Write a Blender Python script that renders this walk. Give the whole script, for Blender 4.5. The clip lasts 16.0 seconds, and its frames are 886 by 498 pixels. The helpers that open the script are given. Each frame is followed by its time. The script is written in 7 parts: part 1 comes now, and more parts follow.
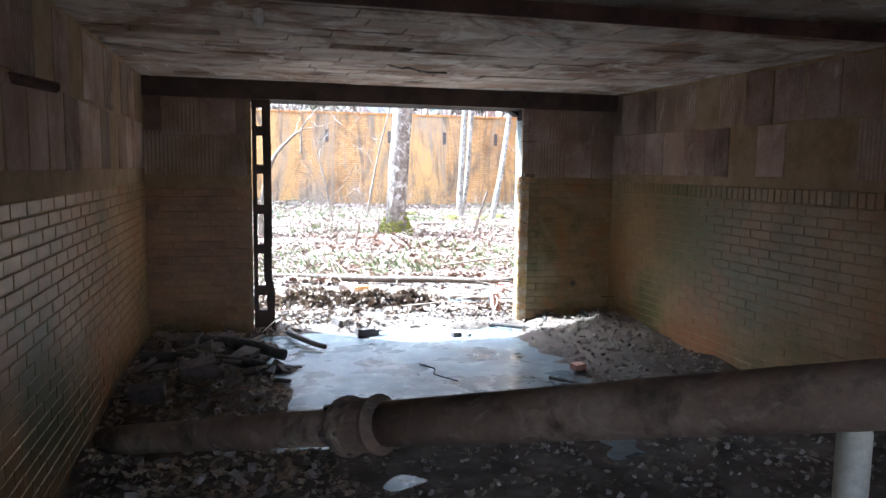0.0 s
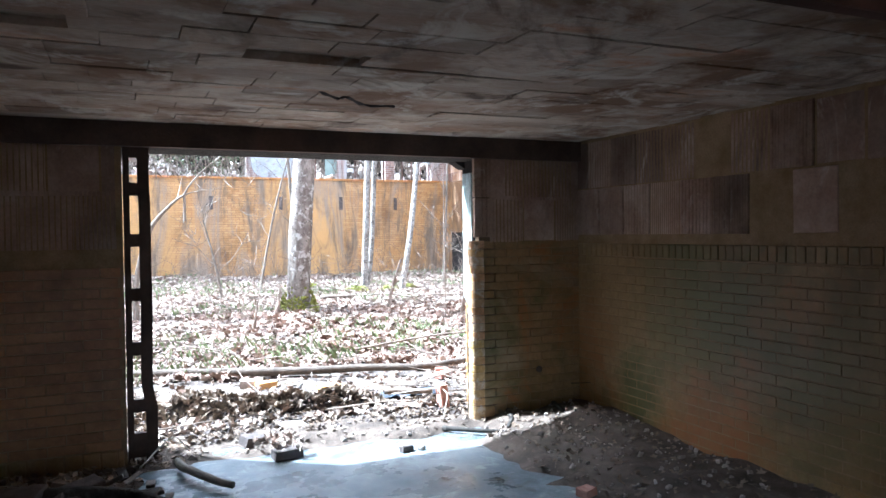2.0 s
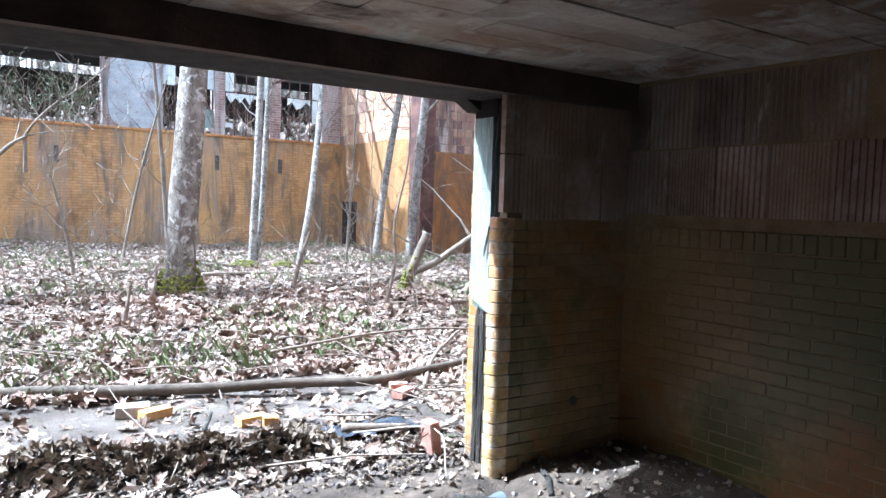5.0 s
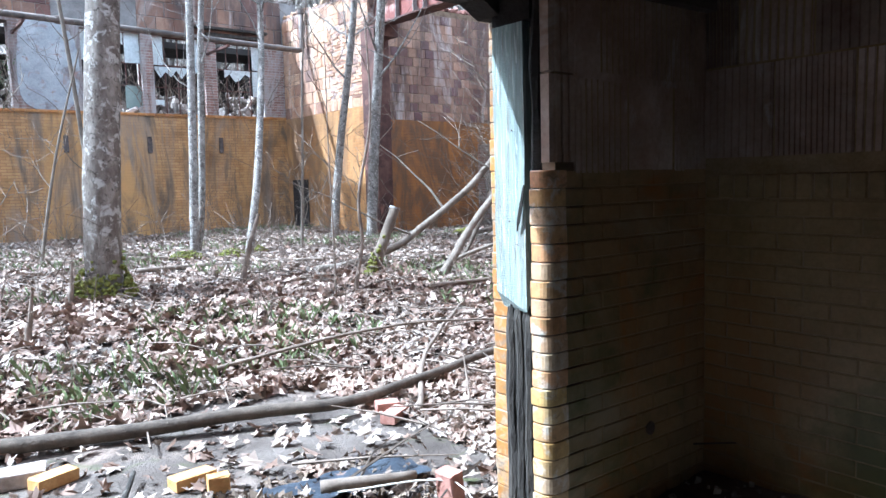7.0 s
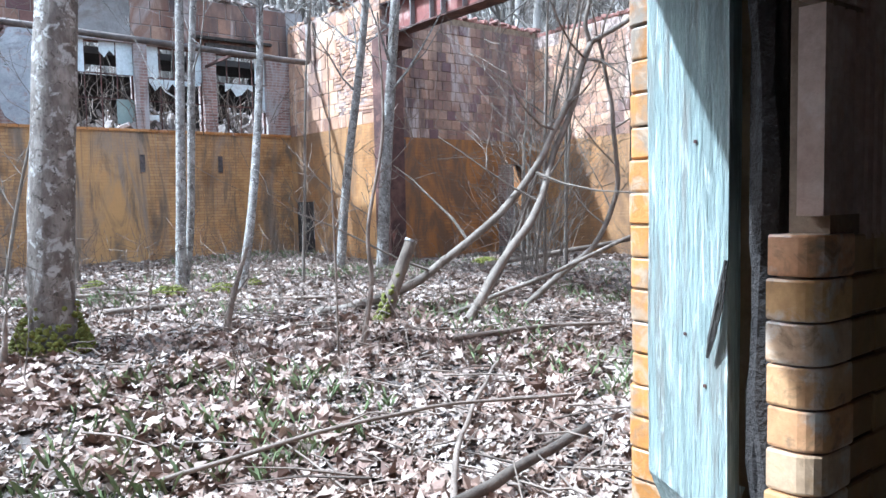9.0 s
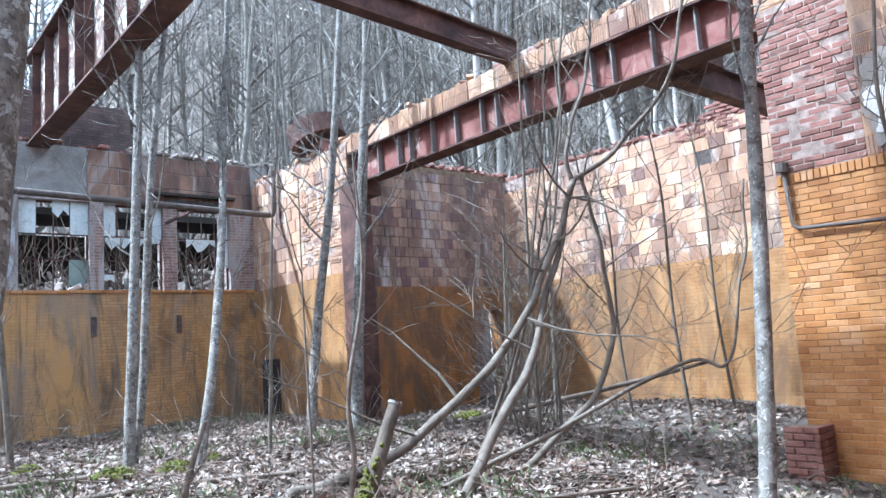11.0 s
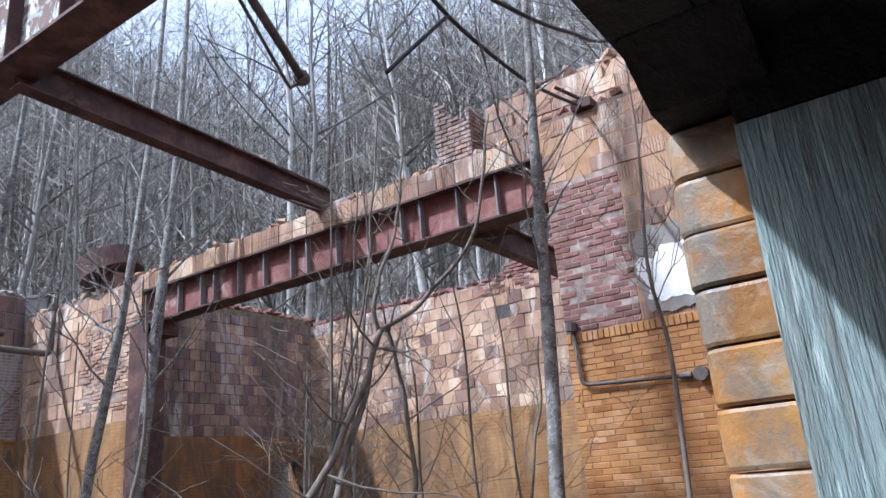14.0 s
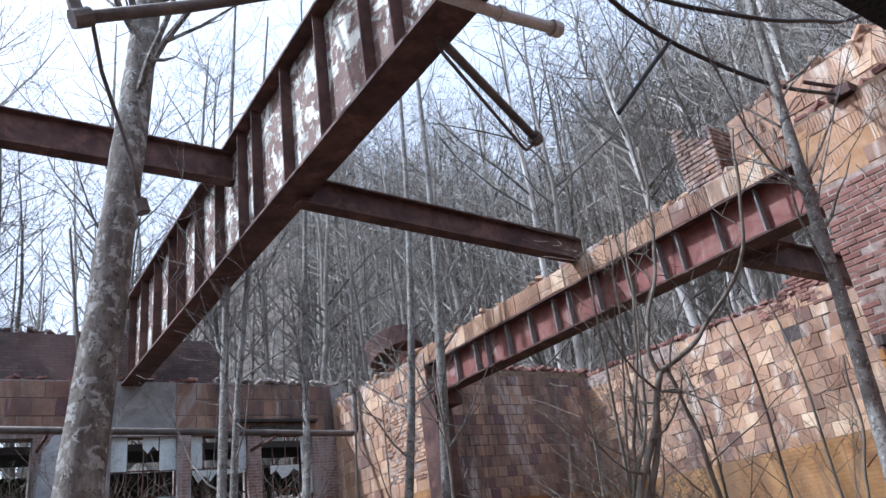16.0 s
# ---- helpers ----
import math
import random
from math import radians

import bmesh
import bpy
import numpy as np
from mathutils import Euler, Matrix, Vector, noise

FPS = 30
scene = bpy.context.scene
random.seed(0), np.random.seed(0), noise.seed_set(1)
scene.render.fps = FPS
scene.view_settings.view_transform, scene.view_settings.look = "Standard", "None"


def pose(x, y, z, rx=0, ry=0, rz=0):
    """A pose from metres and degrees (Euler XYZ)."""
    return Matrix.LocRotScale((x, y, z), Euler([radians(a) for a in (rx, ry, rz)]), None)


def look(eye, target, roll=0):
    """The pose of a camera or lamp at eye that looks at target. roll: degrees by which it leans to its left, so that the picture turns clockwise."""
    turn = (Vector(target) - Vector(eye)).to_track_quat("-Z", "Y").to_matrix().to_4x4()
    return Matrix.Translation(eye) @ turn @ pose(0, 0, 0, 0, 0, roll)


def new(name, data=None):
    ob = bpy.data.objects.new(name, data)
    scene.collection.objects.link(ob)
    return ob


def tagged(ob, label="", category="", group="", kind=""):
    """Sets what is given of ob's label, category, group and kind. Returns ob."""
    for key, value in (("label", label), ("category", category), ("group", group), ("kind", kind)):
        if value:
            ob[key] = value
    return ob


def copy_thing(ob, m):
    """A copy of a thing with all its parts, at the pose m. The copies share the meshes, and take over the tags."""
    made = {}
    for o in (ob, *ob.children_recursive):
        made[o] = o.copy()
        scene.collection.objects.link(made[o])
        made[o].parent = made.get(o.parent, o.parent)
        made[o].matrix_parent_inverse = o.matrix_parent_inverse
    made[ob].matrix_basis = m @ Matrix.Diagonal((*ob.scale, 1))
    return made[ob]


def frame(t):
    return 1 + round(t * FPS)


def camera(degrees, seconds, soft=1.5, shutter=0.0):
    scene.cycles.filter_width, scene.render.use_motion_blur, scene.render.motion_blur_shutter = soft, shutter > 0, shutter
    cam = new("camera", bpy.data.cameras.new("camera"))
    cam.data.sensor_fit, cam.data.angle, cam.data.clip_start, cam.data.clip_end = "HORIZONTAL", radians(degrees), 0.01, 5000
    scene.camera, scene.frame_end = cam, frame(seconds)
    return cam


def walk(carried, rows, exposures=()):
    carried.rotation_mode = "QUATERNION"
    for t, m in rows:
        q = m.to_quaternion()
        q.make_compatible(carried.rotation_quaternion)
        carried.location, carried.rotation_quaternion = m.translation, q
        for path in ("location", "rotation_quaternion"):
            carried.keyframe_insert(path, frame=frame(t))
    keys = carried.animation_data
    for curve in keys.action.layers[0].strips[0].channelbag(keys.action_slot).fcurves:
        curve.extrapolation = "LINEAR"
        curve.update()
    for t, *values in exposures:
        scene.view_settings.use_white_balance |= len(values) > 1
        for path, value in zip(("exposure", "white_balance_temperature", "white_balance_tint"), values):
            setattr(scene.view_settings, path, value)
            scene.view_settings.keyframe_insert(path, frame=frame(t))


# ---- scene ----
cam = camera(62.6, 16.0)
PATH = [
    (0, (0.004, -0.096, 1.543), (0.516, 1.824, 1.32), 0.8),
    (0.5, (-0.004, 0.297, 1.5), (0.496, 2.201, 1.146), -0.3),
    (1, (-0.048, 0.72, 1.504), (0.643, 2.583, 1.281), 3.3),
    (1.5, (-0.063, 1.008, 1.525), (0.8, 2.803, 1.348), 1.4),
    (2, (0.018, 1.447, 1.525), (0.826, 3.276, 1.482), -0.7),
    (2.5, (0.04, 1.899, 1.474), (0.863, 3.709, 1.26), 3.2),
    (3, (0.03, 2.338, 1.489), (0.782, 4.174, 1.237), 3.6),
    (3.5, (0.058, 2.771, 1.527), (0.817, 4.598, 1.235), -0.1),
    (4, (0.007, 3.121, 1.549), (0.977, 4.849, 1.28), 3.2),
    (4.5, (0.003, 3.304, 1.598), (1.033, 5.011, 1.444), 0.7),
    (5, (0.107, 3.606, 1.517), (1.243, 5.248, 1.398), 1.7),
    (5.2, (0.178, 3.773, 1.54), (1.325, 5.407, 1.412), 0.6),
    (7.3, (0.775, 5.02, 1.43), (2.018, 6.574, 1.226), -1.2),
    (7.5, (0.837, 5.147, 1.45), (2.088, 6.689, 1.213), -0.5),
    (8, (0.994, 5.548, 1.521), (2.324, 7.021, 1.273), 1.8),
    (8.5, (1.237, 5.865, 1.486), (2.567, 7.342, 1.264), -0.1),
    (9, (1.494, 6.138, 1.525), (2.712, 7.718, 1.391), -1.2),
    (9.5, (1.615, 6.466, 1.529), (2.911, 7.989, 1.504), 0.2),
    (9.7, (1.637, 6.546, 1.544), (2.984, 8.023, 1.601), 0.5),
    (11.8, (1.899, 6.953, 1.639), (3.186, 8.450, 1.960), -5.8),
    (12, (1.884, 6.920, 1.651), (3.229, 8.356, 2.008), -4.9),
    (12.5, (1.884, 6.903, 1.642), (3.355, 8.186, 2.079), -2.7),
    (13, (1.888, 6.896, 1.654), (3.451, 8.038, 2.153), -2.3),
    (13.5, (1.889, 6.888, 1.667), (3.485, 7.960, 2.217), -4.4),
    (14, (1.881, 6.883, 1.683), (3.479, 7.925, 2.285), -5.0),
    (14.5, (1.867, 6.891, 1.691), (3.375, 8.020, 2.364), -5.7),
    (15, (1.872, 6.893, 1.709), (3.272, 8.124, 2.434), -7.0),
    (15.5, (1.845, 6.903, 1.684), (3.100, 8.249, 2.468), -7.7),
    (16, (1.800, 6.890, 1.690), (2.889, 8.356, 2.492), -8.3),
]
EXPOSURES = [(0, 4.2, 4980, 4), (2.0, 3.72, 4980, 4), (3.5, 3.25, 4950, 4), (5.0, 2.92, 4920, 4), (7.5, 2.45, 4850, 4), (9.5, 2.28, 4870, 4), (12.0, 1.82, 4780, 2), (13.0, 1.45, 4850, 4), (14.0, 1.25, 5020, 9), (16.0, 1.12, 5200, 10)]
walk(cam, [(t, look(eye, target, roll)) for t, eye, target, roll in PATH], EXPOSURES)

# ---------------------------------------------------------------- light
SUN_DIR = Vector((-0.67, 0.47, 1.0)).normalized()
world = bpy.data.worlds.new("world")
scene.world = world
world.use_nodes = True
wt = world.node_tree
sky = wt.nodes.new("ShaderNodeTexSky")
sky.sky_type = "NISHITA"
sky.sun_disc = False
sky.sun_elevation = math.asin(SUN_DIR.z)
sky.sun_rotation = math.atan2(SUN_DIR.x, SUN_DIR.y)
sky.air_density, sky.dust_density, sky.ozone_density = 0.7, 9.0, 0.6
bg = wt.nodes["Background"]
bg.inputs["Strength"].default_value = 0.135
veil = wt.nodes.new("ShaderNodeMix")
veil.data_type = "RGBA"
veil.inputs[0].default_value = 0.68
veil.inputs[7].default_value = (5.0, 5.08, 5.2, 1)
wt.links.new(sky.outputs[0], veil.inputs[6])
wt.links.new(veil.outputs[2], bg.inputs["Color"])
sun_data = bpy.data.lights.new("sun", "SUN")
sun_data.energy, sun_data.angle, sun_data.color = 2.75, radians(1.2), (1.0, 0.96, 0.91)
sun = new("sun", sun_data)
sun.matrix_world = look(SUN_DIR * 60, (0, 0, 0))

# ---------------------------------------------------------------- materials


def ramp_node(nt, stops):
    r = nt.nodes.new("ShaderNodeValToRGB")
    e = r.color_ramp.elements
    while len(e) < len(stops):
        e.new(0.5)
    for el, (p, c) in zip(e, stops):
        el.position, el.color = p, (*c, 1)
    return r


def noise_node(nt, src, scale, detail=5, rough=0.6, stretch=None):
    n = nt.nodes.new("ShaderNodeTexNoise")
    n.inputs["Scale"].default_value, n.inputs["Detail"].default_value, n.inputs["Roughness"].default_value = scale, detail, rough
    if stretch:
        m = nt.nodes.new("ShaderNodeMapping")
        m.inputs["Scale"].default_value = stretch
        nt.links.new(src, m.inputs["Vector"])
        src = m.outputs[0]
    nt.links.new(src, n.inputs["Vector"])
    return n


def mix_node(nt, fac, a, b, mode="MIX"):
    m = nt.nodes.new("ShaderNodeMix")
    m.data_type, m.blend_type = "RGBA", mode
    for sock, v in ((m.inputs[0], fac), (m.inputs[6], a), (m.inputs[7], b)):
        if hasattr(v, "is_linked") or hasattr(v, "links"):
            nt.links.new(v, sock)
        elif isinstance(v, (tuple, list)):
            sock.default_value = (*v, 1)
        else:
            sock.default_value = v
    return m.outputs[2]


def material(name, stops, scale=2.0, rough=0.8, metal=0.0, bump=0.3, grain=60.0, stretch=None, vary=0.0, island=False,
             stain=None, stain_scale=0.7, stain_at=(0.55, 0.7), stain_stretch=None, spec=0.4, dist=0.01, gloss=None, coat=0.0, second=None, palette=None, spots=()):
    """Two scales of variation: a wide noise through stops, a fine grain; per-piece brightness; stains with a shape of their own."""
    m = bpy.data.materials.new(name)
    m.use_nodes = True
    nt = m.node_tree
    b = nt.nodes["Principled BSDF"]
    pos = nt.nodes.new("ShaderNodeNewGeometry")
    src = pos.outputs["Position"]
    n1 = noise_node(nt, src, scale, 6, 0.62, stretch)
    r = ramp_node(nt, stops)
    nt.links.new(n1.outputs[0], r.inputs[0])
    col = r.outputs[0]
    if vary:
        if island:
            rnd = pos.outputs["Random Per Island"]
        else:
            oi = nt.nodes.new("ShaderNodeObjectInfo")
            rnd = oi.outputs["Random"]
        if second:
            lo, hi = [c * (1 - vary) for c in second], [min(1, 1 + vary * 0.5)] * 3
        else:
            lo, hi = (1 - vary,) * 3, (1 + vary * 0.6,) * 3
        rr = ramp_node(nt, palette or [(0.0, lo), (0.35, (1, 1, 1)), (1.0, hi)])
        nt.links.new(rnd, rr.inputs[0])
        col = mix_node(nt, 1.0, col, rr.outputs[0], "MULTIPLY")
    g = noise_node(nt, src, grain, 4, 0.7, stretch)
    gr = ramp_node(nt, [(0.3, (0.72, 0.72, 0.72)), (0.7, (1.12, 1.12, 1.12))])
    nt.links.new(g.outputs[0], gr.inputs[0])
    col = mix_node(nt, 0.7, col, gr.outputs[0], "MULTIPLY")
    if stain:
        for k, (c, sc) in enumerate(zip(stain if isinstance(stain, list) else [stain], (stain_scale, stain_scale * 1.7, stain_scale * 0.6))):
            s = noise_node(nt, src, sc, 7, 0.65, stain_stretch)
            s.inputs["Distortion"].default_value = 0.4 + k
            sr = ramp_node(nt, [(stain_at[0] + 0.03 * k, (0, 0, 0)), (stain_at[1] + 0.03 * k, (1, 1, 1))])
            nt.links.new(s.outputs[0], sr.inputs[0])
            col = mix_node(nt, sr.outputs[0], col, c)
    for at, radius, colour, strength in spots:
        near = nt.nodes.new("ShaderNodeVectorMath")
        near.operation = "DISTANCE"
        near.inputs[1].default_value = at
        nt.links.new(src, near.inputs[0])
        edge = noise_node(nt, src, 3.0 / radius, 6, 0.65)
        off = nt.nodes.new("ShaderNodeMath")
        off.operation = "MULTIPLY_ADD"
        off.inputs[1].default_value, off.inputs[2].default_value = radius * 1.6, -radius * 0.8
        nt.links.new(edge.outputs[0], off.inputs[0])
        sum_ = nt.nodes.new("ShaderNodeMath")
        sum_.operation = "ADD"
        nt.links.new(near.outputs["Value"], sum_.inputs[0])
        nt.links.new(off.outputs[0], sum_.inputs[1])
        fade = nt.nodes.new("ShaderNodeMapRange")
        fade.inputs["From Min"].default_value, fade.inputs["From Max"].default_value = radius, radius * 0.25
        fade.inputs["To Min"].default_value, fade.inputs["To Max"].default_value = 0.0, strength
        nt.links.new(sum_.outputs[0], fade.inputs["Value"])
        col = mix_node(nt, fade.outputs[0], col, colour)
    nt.links.new(col, b.inputs["Base Color"])
    b.inputs["Roughness"].default_value, b.inputs["Metallic"].default_value = rough, metal
    b.inputs["Specular IOR Level"].default_value = spec
    b.inputs["Coat Weight"].default_value = coat
    if gloss:
        q = noise_node(nt, src, gloss[2], 5, 0.6)
        qr = ramp_node(nt, [(0.4, (gloss[0],) * 3), (0.6, (gloss[1],) * 3)])
        nt.links.new(q.outputs[0], qr.inputs[0])
        nt.links.new(qr.outputs[0], b.inputs["Roughness"])
    if bump:
        bp = nt.nodes.new("ShaderNodeBump")
        bp.inputs["Strength"].default_value, bp.inputs["Distance"].default_value = bump, dist
        nt.links.new(g.outputs[0], bp.inputs["Height"])
        nt.links.new(bp.outputs[0], b.inputs["Normal"])
    return m


def brick_surface(name, axis, c1, c2, mortar, course=0.066, length=0.215, stain=None, stain_scale=0.35, stain_at=(0.52, 0.68), rough=0.6, joint=0.006, offset=0.5, stretch=(1, 1, 0.35)):
    """For far masonry: courses too small to be pieces. axis 0: the wall runs along x; 1: along y."""
    m = bpy.data.materials.new(name)
    m.use_nodes = True
    nt = m.node_tree
    b = nt.nodes["Principled BSDF"]
    pos = nt.nodes.new("ShaderNodeNewGeometry")
    sep = nt.nodes.new("ShaderNodeSeparateXYZ")
    nt.links.new(pos.outputs["Position"], sep.inputs[0])
    com = nt.nodes.new("ShaderNodeCombineXYZ")
    nt.links.new(sep.outputs[axis], com.inputs[0])
    nt.links.new(sep.outputs[2], com.inputs[1])
    t = nt.nodes.new("ShaderNodeTexBrick")
    t.offset = offset
    for k, v in (("Scale", 1.0), ("Mortar Size", joint), ("Mortar Smooth", 0.3), ("Bias", -0.1), ("Brick Width", length), ("Row Height", course)):
        t.inputs[k].default_value = v
    for k, v in (("Color1", c1), ("Color2", c2), ("Mortar", mortar)):
        t.inputs[k].default_value = (*v, 1)
    nt.links.new(com.outputs[0], t.inputs["Vector"])
    n = noise_node(nt, pos.outputs["Position"], 1.3, 6, 0.65)
    r = ramp_node(nt, [(0.32, (0.48, 0.45, 0.43)), (0.5, (0.95, 0.95, 0.95)), (0.68, (1.25, 1.22, 1.2))])
    nt.links.new(n.outputs[0], r.inputs[0])
    col = mix_node(nt, 0.9, t.outputs["Color"], r.outputs[0], "MULTIPLY")
    for k, c in enumerate(stain or []):
        s = noise_node(nt, pos.outputs["Position"], stain_scale * (1 + 0.8 * k), 7, 0.66, stretch)
        s.inputs["Distortion"].default_value = 0.5 + k
        sr = ramp_node(nt, [(stain_at[0], (0, 0, 0)), (stain_at[1], (0.85, 0.85, 0.85))])
        nt.links.new(s.outputs[0], sr.inputs[0])
        col = mix_node(nt, sr.outputs[0], col, c)
    nt.links.new(col, b.inputs["Base Color"])
    b.inputs["Roughness"].default_value = rough
    bp = nt.nodes.new("ShaderNodeBump")
    bp.inputs["Strength"].default_value, bp.inputs["Distance"].default_value = 0.6, 0.01
    inv = nt.nodes.new("ShaderNodeMath")
    inv.operation = "SUBTRACT"
    inv.inputs[0].default_value = 1.0
    nt.links.new(t.outputs["Fac"], inv.inputs[1])
    nt.links.new(inv.outputs[0], bp.inputs["Height"])
    nt.links.new(bp.outputs[0], b.inputs["Normal"])
    return m


MOULD = [((3.57, 5.85, 0.30), 0.42, (0.055, 0.07, 0.018), 0.85), ((3.57, 5.3, 0.95), 0.75, (0.10, 0.105, 0.03), 0.6), ((3.57, 4.2, 0.55), 0.7, (0.09, 0.095, 0.028), 0.6), ((3.57, 5.1, 0.05), 0.6, (0.26, 0.10, 0.03), 0.7), ((3.57, 6.5, 0.7), 0.4, (0.28, 0.12, 0.035), 0.5)]
M_GLAZED_IN = material("glazed_brick_soiled", [(0.3, (0.225, 0.125, 0.048)), (0.5, (0.29, 0.18, 0.08)), (0.7, (0.335, 0.235, 0.125))], 1.6, 0.4, vary=0.2, bump=0.12, grain=35,
                       stain=[(0.085, 0.09, 0.03), (0.30, 0.12, 0.03), (0.30, 0.25, 0.16)], stain_scale=0.8, stain_at=(0.50, 0.64))
M_GLAZED_IN_JOINED = material("glazed_brick_soiled_far", [(0.3, (0.225, 0.125, 0.048)), (0.5, (0.29, 0.18, 0.08)), (0.7, (0.335, 0.235, 0.125))], 1.6, 0.4, vary=0.2, island=True, bump=0.12, grain=35,
                              stain=[(0.085, 0.09, 0.03), (0.30, 0.12, 0.03), (0.30, 0.25, 0.16)], stain_scale=0.8, stain_at=(0.50, 0.64))
M_GLAZED_R = material("glazed_brick_mouldy", [(0.3, (0.19, 0.112, 0.04)), (0.5, (0.26, 0.17, 0.072)), (0.7, (0.31, 0.225, 0.115))], 1.3, 0.45, vary=0.16, bump=0.12, grain=35,
                      stain=[(0.11, 0.095, 0.035), (0.27, 0.115, 0.03), (0.14, 0.10, 0.045)], stain_scale=0.65, stain_at=(0.48, 0.64), spots=MOULD)
M_GLAZED_R_JOINED = material("glazed_brick_mouldy_far", [(0.3, (0.19, 0.112, 0.04)), (0.5, (0.26, 0.17, 0.072)), (0.7, (0.31, 0.225, 0.115))], 1.3, 0.45, vary=0.16, island=True, bump=0.12, grain=35,
                             stain=[(0.11, 0.095, 0.035), (0.27, 0.115, 0.03), (0.14, 0.10, 0.045)], stain_scale=0.65, stain_at=(0.48, 0.64), spots=MOULD)
M_GLAZED_JAMB = material("glazed_brick_jamb", [(0.3, (0.42, 0.29, 0.17)), (0.5, (0.52, 0.39, 0.25)), (0.68, (0.60, 0.50, 0.37))], 5.0, 0.3, vary=0.25, bump=0.12, grain=40, coat=0.3,
                         palette=[(0.0, (1.0, 0.72, 0.58)), (0.3, (1.0, 0.9, 0.5)), (0.5, (0.95, 0.98, 1.0)), (0.75, (1.1, 0.8, 0.62)), (1.0, (1.0, 0.93, 0.66))],
                         stain=[(0.60, 0.57, 0.50), (0.24, 0.16, 0.09), (0.42, 0.27, 0.12)], stain_scale=11, stain_at=(0.51, 0.66))
M_GLAZED_OUTER = material("glazed_brick_outer_jamb", [(0.3, (0.30, 0.13, 0.03)), (0.5, (0.40, 0.19, 0.05)), (0.7, (0.45, 0.24, 0.075))], 6.0, 0.45, vary=0.3, bump=0.25, grain=45,
                          stain=[(0.19, 0.155, 0.115), (0.36, 0.27, 0.18)], stain_scale=9, stain_at=(0.47, 0.62))
M_GLAZED_OUT = material("glazed_brick_ochre", [(0.3, (0.34, 0.15, 0.045)), (0.5, (0.42, 0.205, 0.065)), (0.7, (0.46, 0.27, 0.13))], 2.2, 0.45, vary=0.3, island=True, palette=[(0.0, (0.72, 0.62, 0.55)), (0.3, (0.95, 0.9, 0.85)), (0.7, (1.05, 1.05, 1.0)), (0.9, (1.1, 1.15, 1.3)), (1.0, (1.15, 1.25, 1.6))], bump=0.12, grain=30,
                        stain=[(0.20, 0.10, 0.03), (0.50, 0.25, 0.15)], stain_scale=0.7, stain_at=(0.53, 0.68), stain_stretch=(1, 1, 0.4))
M_MORTAR = material("dark_mortar", [(0.35, (0.13, 0.09, 0.06)), (0.65, (0.24, 0.18, 0.12))], 8, 0.95, bump=0.5, grain=90)
M_MORTAR_IN = material("ochre_brown_mortar", [(0.35, (0.21, 0.14, 0.065)), (0.65, (0.31, 0.225, 0.13))], 6, 0.9, bump=0.3, grain=80)
M_MORTAR_PALE = material("ochre_mortar", [(0.35, (0.36, 0.20, 0.095)), (0.65, (0.47, 0.30, 0.18))], 8, 0.9, bump=0.4, grain=90)
M_TILE = material("hollow_clay_tile", [(0.3, (0.20, 0.12, 0.085)), (0.5, (0.31, 0.22, 0.17)), (0.7, (0.42, 0.33, 0.27))], 2.5, 0.9, vary=0.42, bump=0.35, grain=45,
                  stain=[(0.09, 0.065, 0.05), (0.52, 0.46, 0.40)], stain_scale=2.0, stain_at=(0.56, 0.72), stain_stretch=(1, 1, 0.5))
M_TILE_OUT = material("weathered_clay_tile", [(0.25, (0.26, 0.155, 0.10)), (0.5, (0.39, 0.262, 0.178)), (0.75, (0.53, 0.415, 0.31))], 1.4, 0.85, vary=0.5, island=True, palette=[(0.0, (0.42, 0.36, 0.42)), (0.12, (0.72, 0.62, 0.60)), (0.4, (1.0, 0.92, 0.88)), (0.7, (1.1, 1.0, 0.92)), (0.88, (1.3, 1.25, 1.15)), (1.0, (1.55, 1.6, 1.55))], bump=0.3, grain=30,
                      stain=[(0.13, 0.095, 0.085), (0.62, 0.56, 0.48), (0.24, 0.15, 0.11)], stain_scale=1.1, stain_at=(0.53, 0.68), stain_stretch=(1, 1, 0.3))
# Darker clay tile; on the bay's north wall its tone carries the shade.
M_TILE_DARK = material("darkened_clay_tile", [(0.25, (0.145, 0.09, 0.068)), (0.5, (0.24, 0.152, 0.112)), (0.75, (0.36, 0.255, 0.19))], 1.2, 0.85, vary=0.45, island=True, palette=[(0.0, (0.55, 0.5, 0.7)), (0.15, (0.8, 0.72, 0.75)), (0.6, (1.0, 1.0, 1.0)), (0.9, (1.35, 1.3, 1.2)), (1.0, (1.7, 1.7, 1.7))], bump=0.3, grain=30,
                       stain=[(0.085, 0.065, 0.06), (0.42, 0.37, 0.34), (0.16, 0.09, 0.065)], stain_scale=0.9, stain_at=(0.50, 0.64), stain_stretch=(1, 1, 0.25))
M_RED = material("red_brick", [(0.3, (0.17, 0.076, 0.06)), (0.55, (0.235, 0.116, 0.092)), (0.75, (0.32, 0.195, 0.158))], 4.0, 0.88, vary=0.4, island=True, bump=0.5, grain=45,
                 stain=[(0.10, 0.055, 0.048), (0.50, 0.42, 0.37)], stain_scale=4, stain_at=(0.60, 0.72))
M_MORTAR_PINK = material("pinkish_lime_mortar", [(0.35, (0.16, 0.115, 0.095)), (0.65, (0.46, 0.37, 0.32))], 7, 0.95, bump=0.5, grain=70)
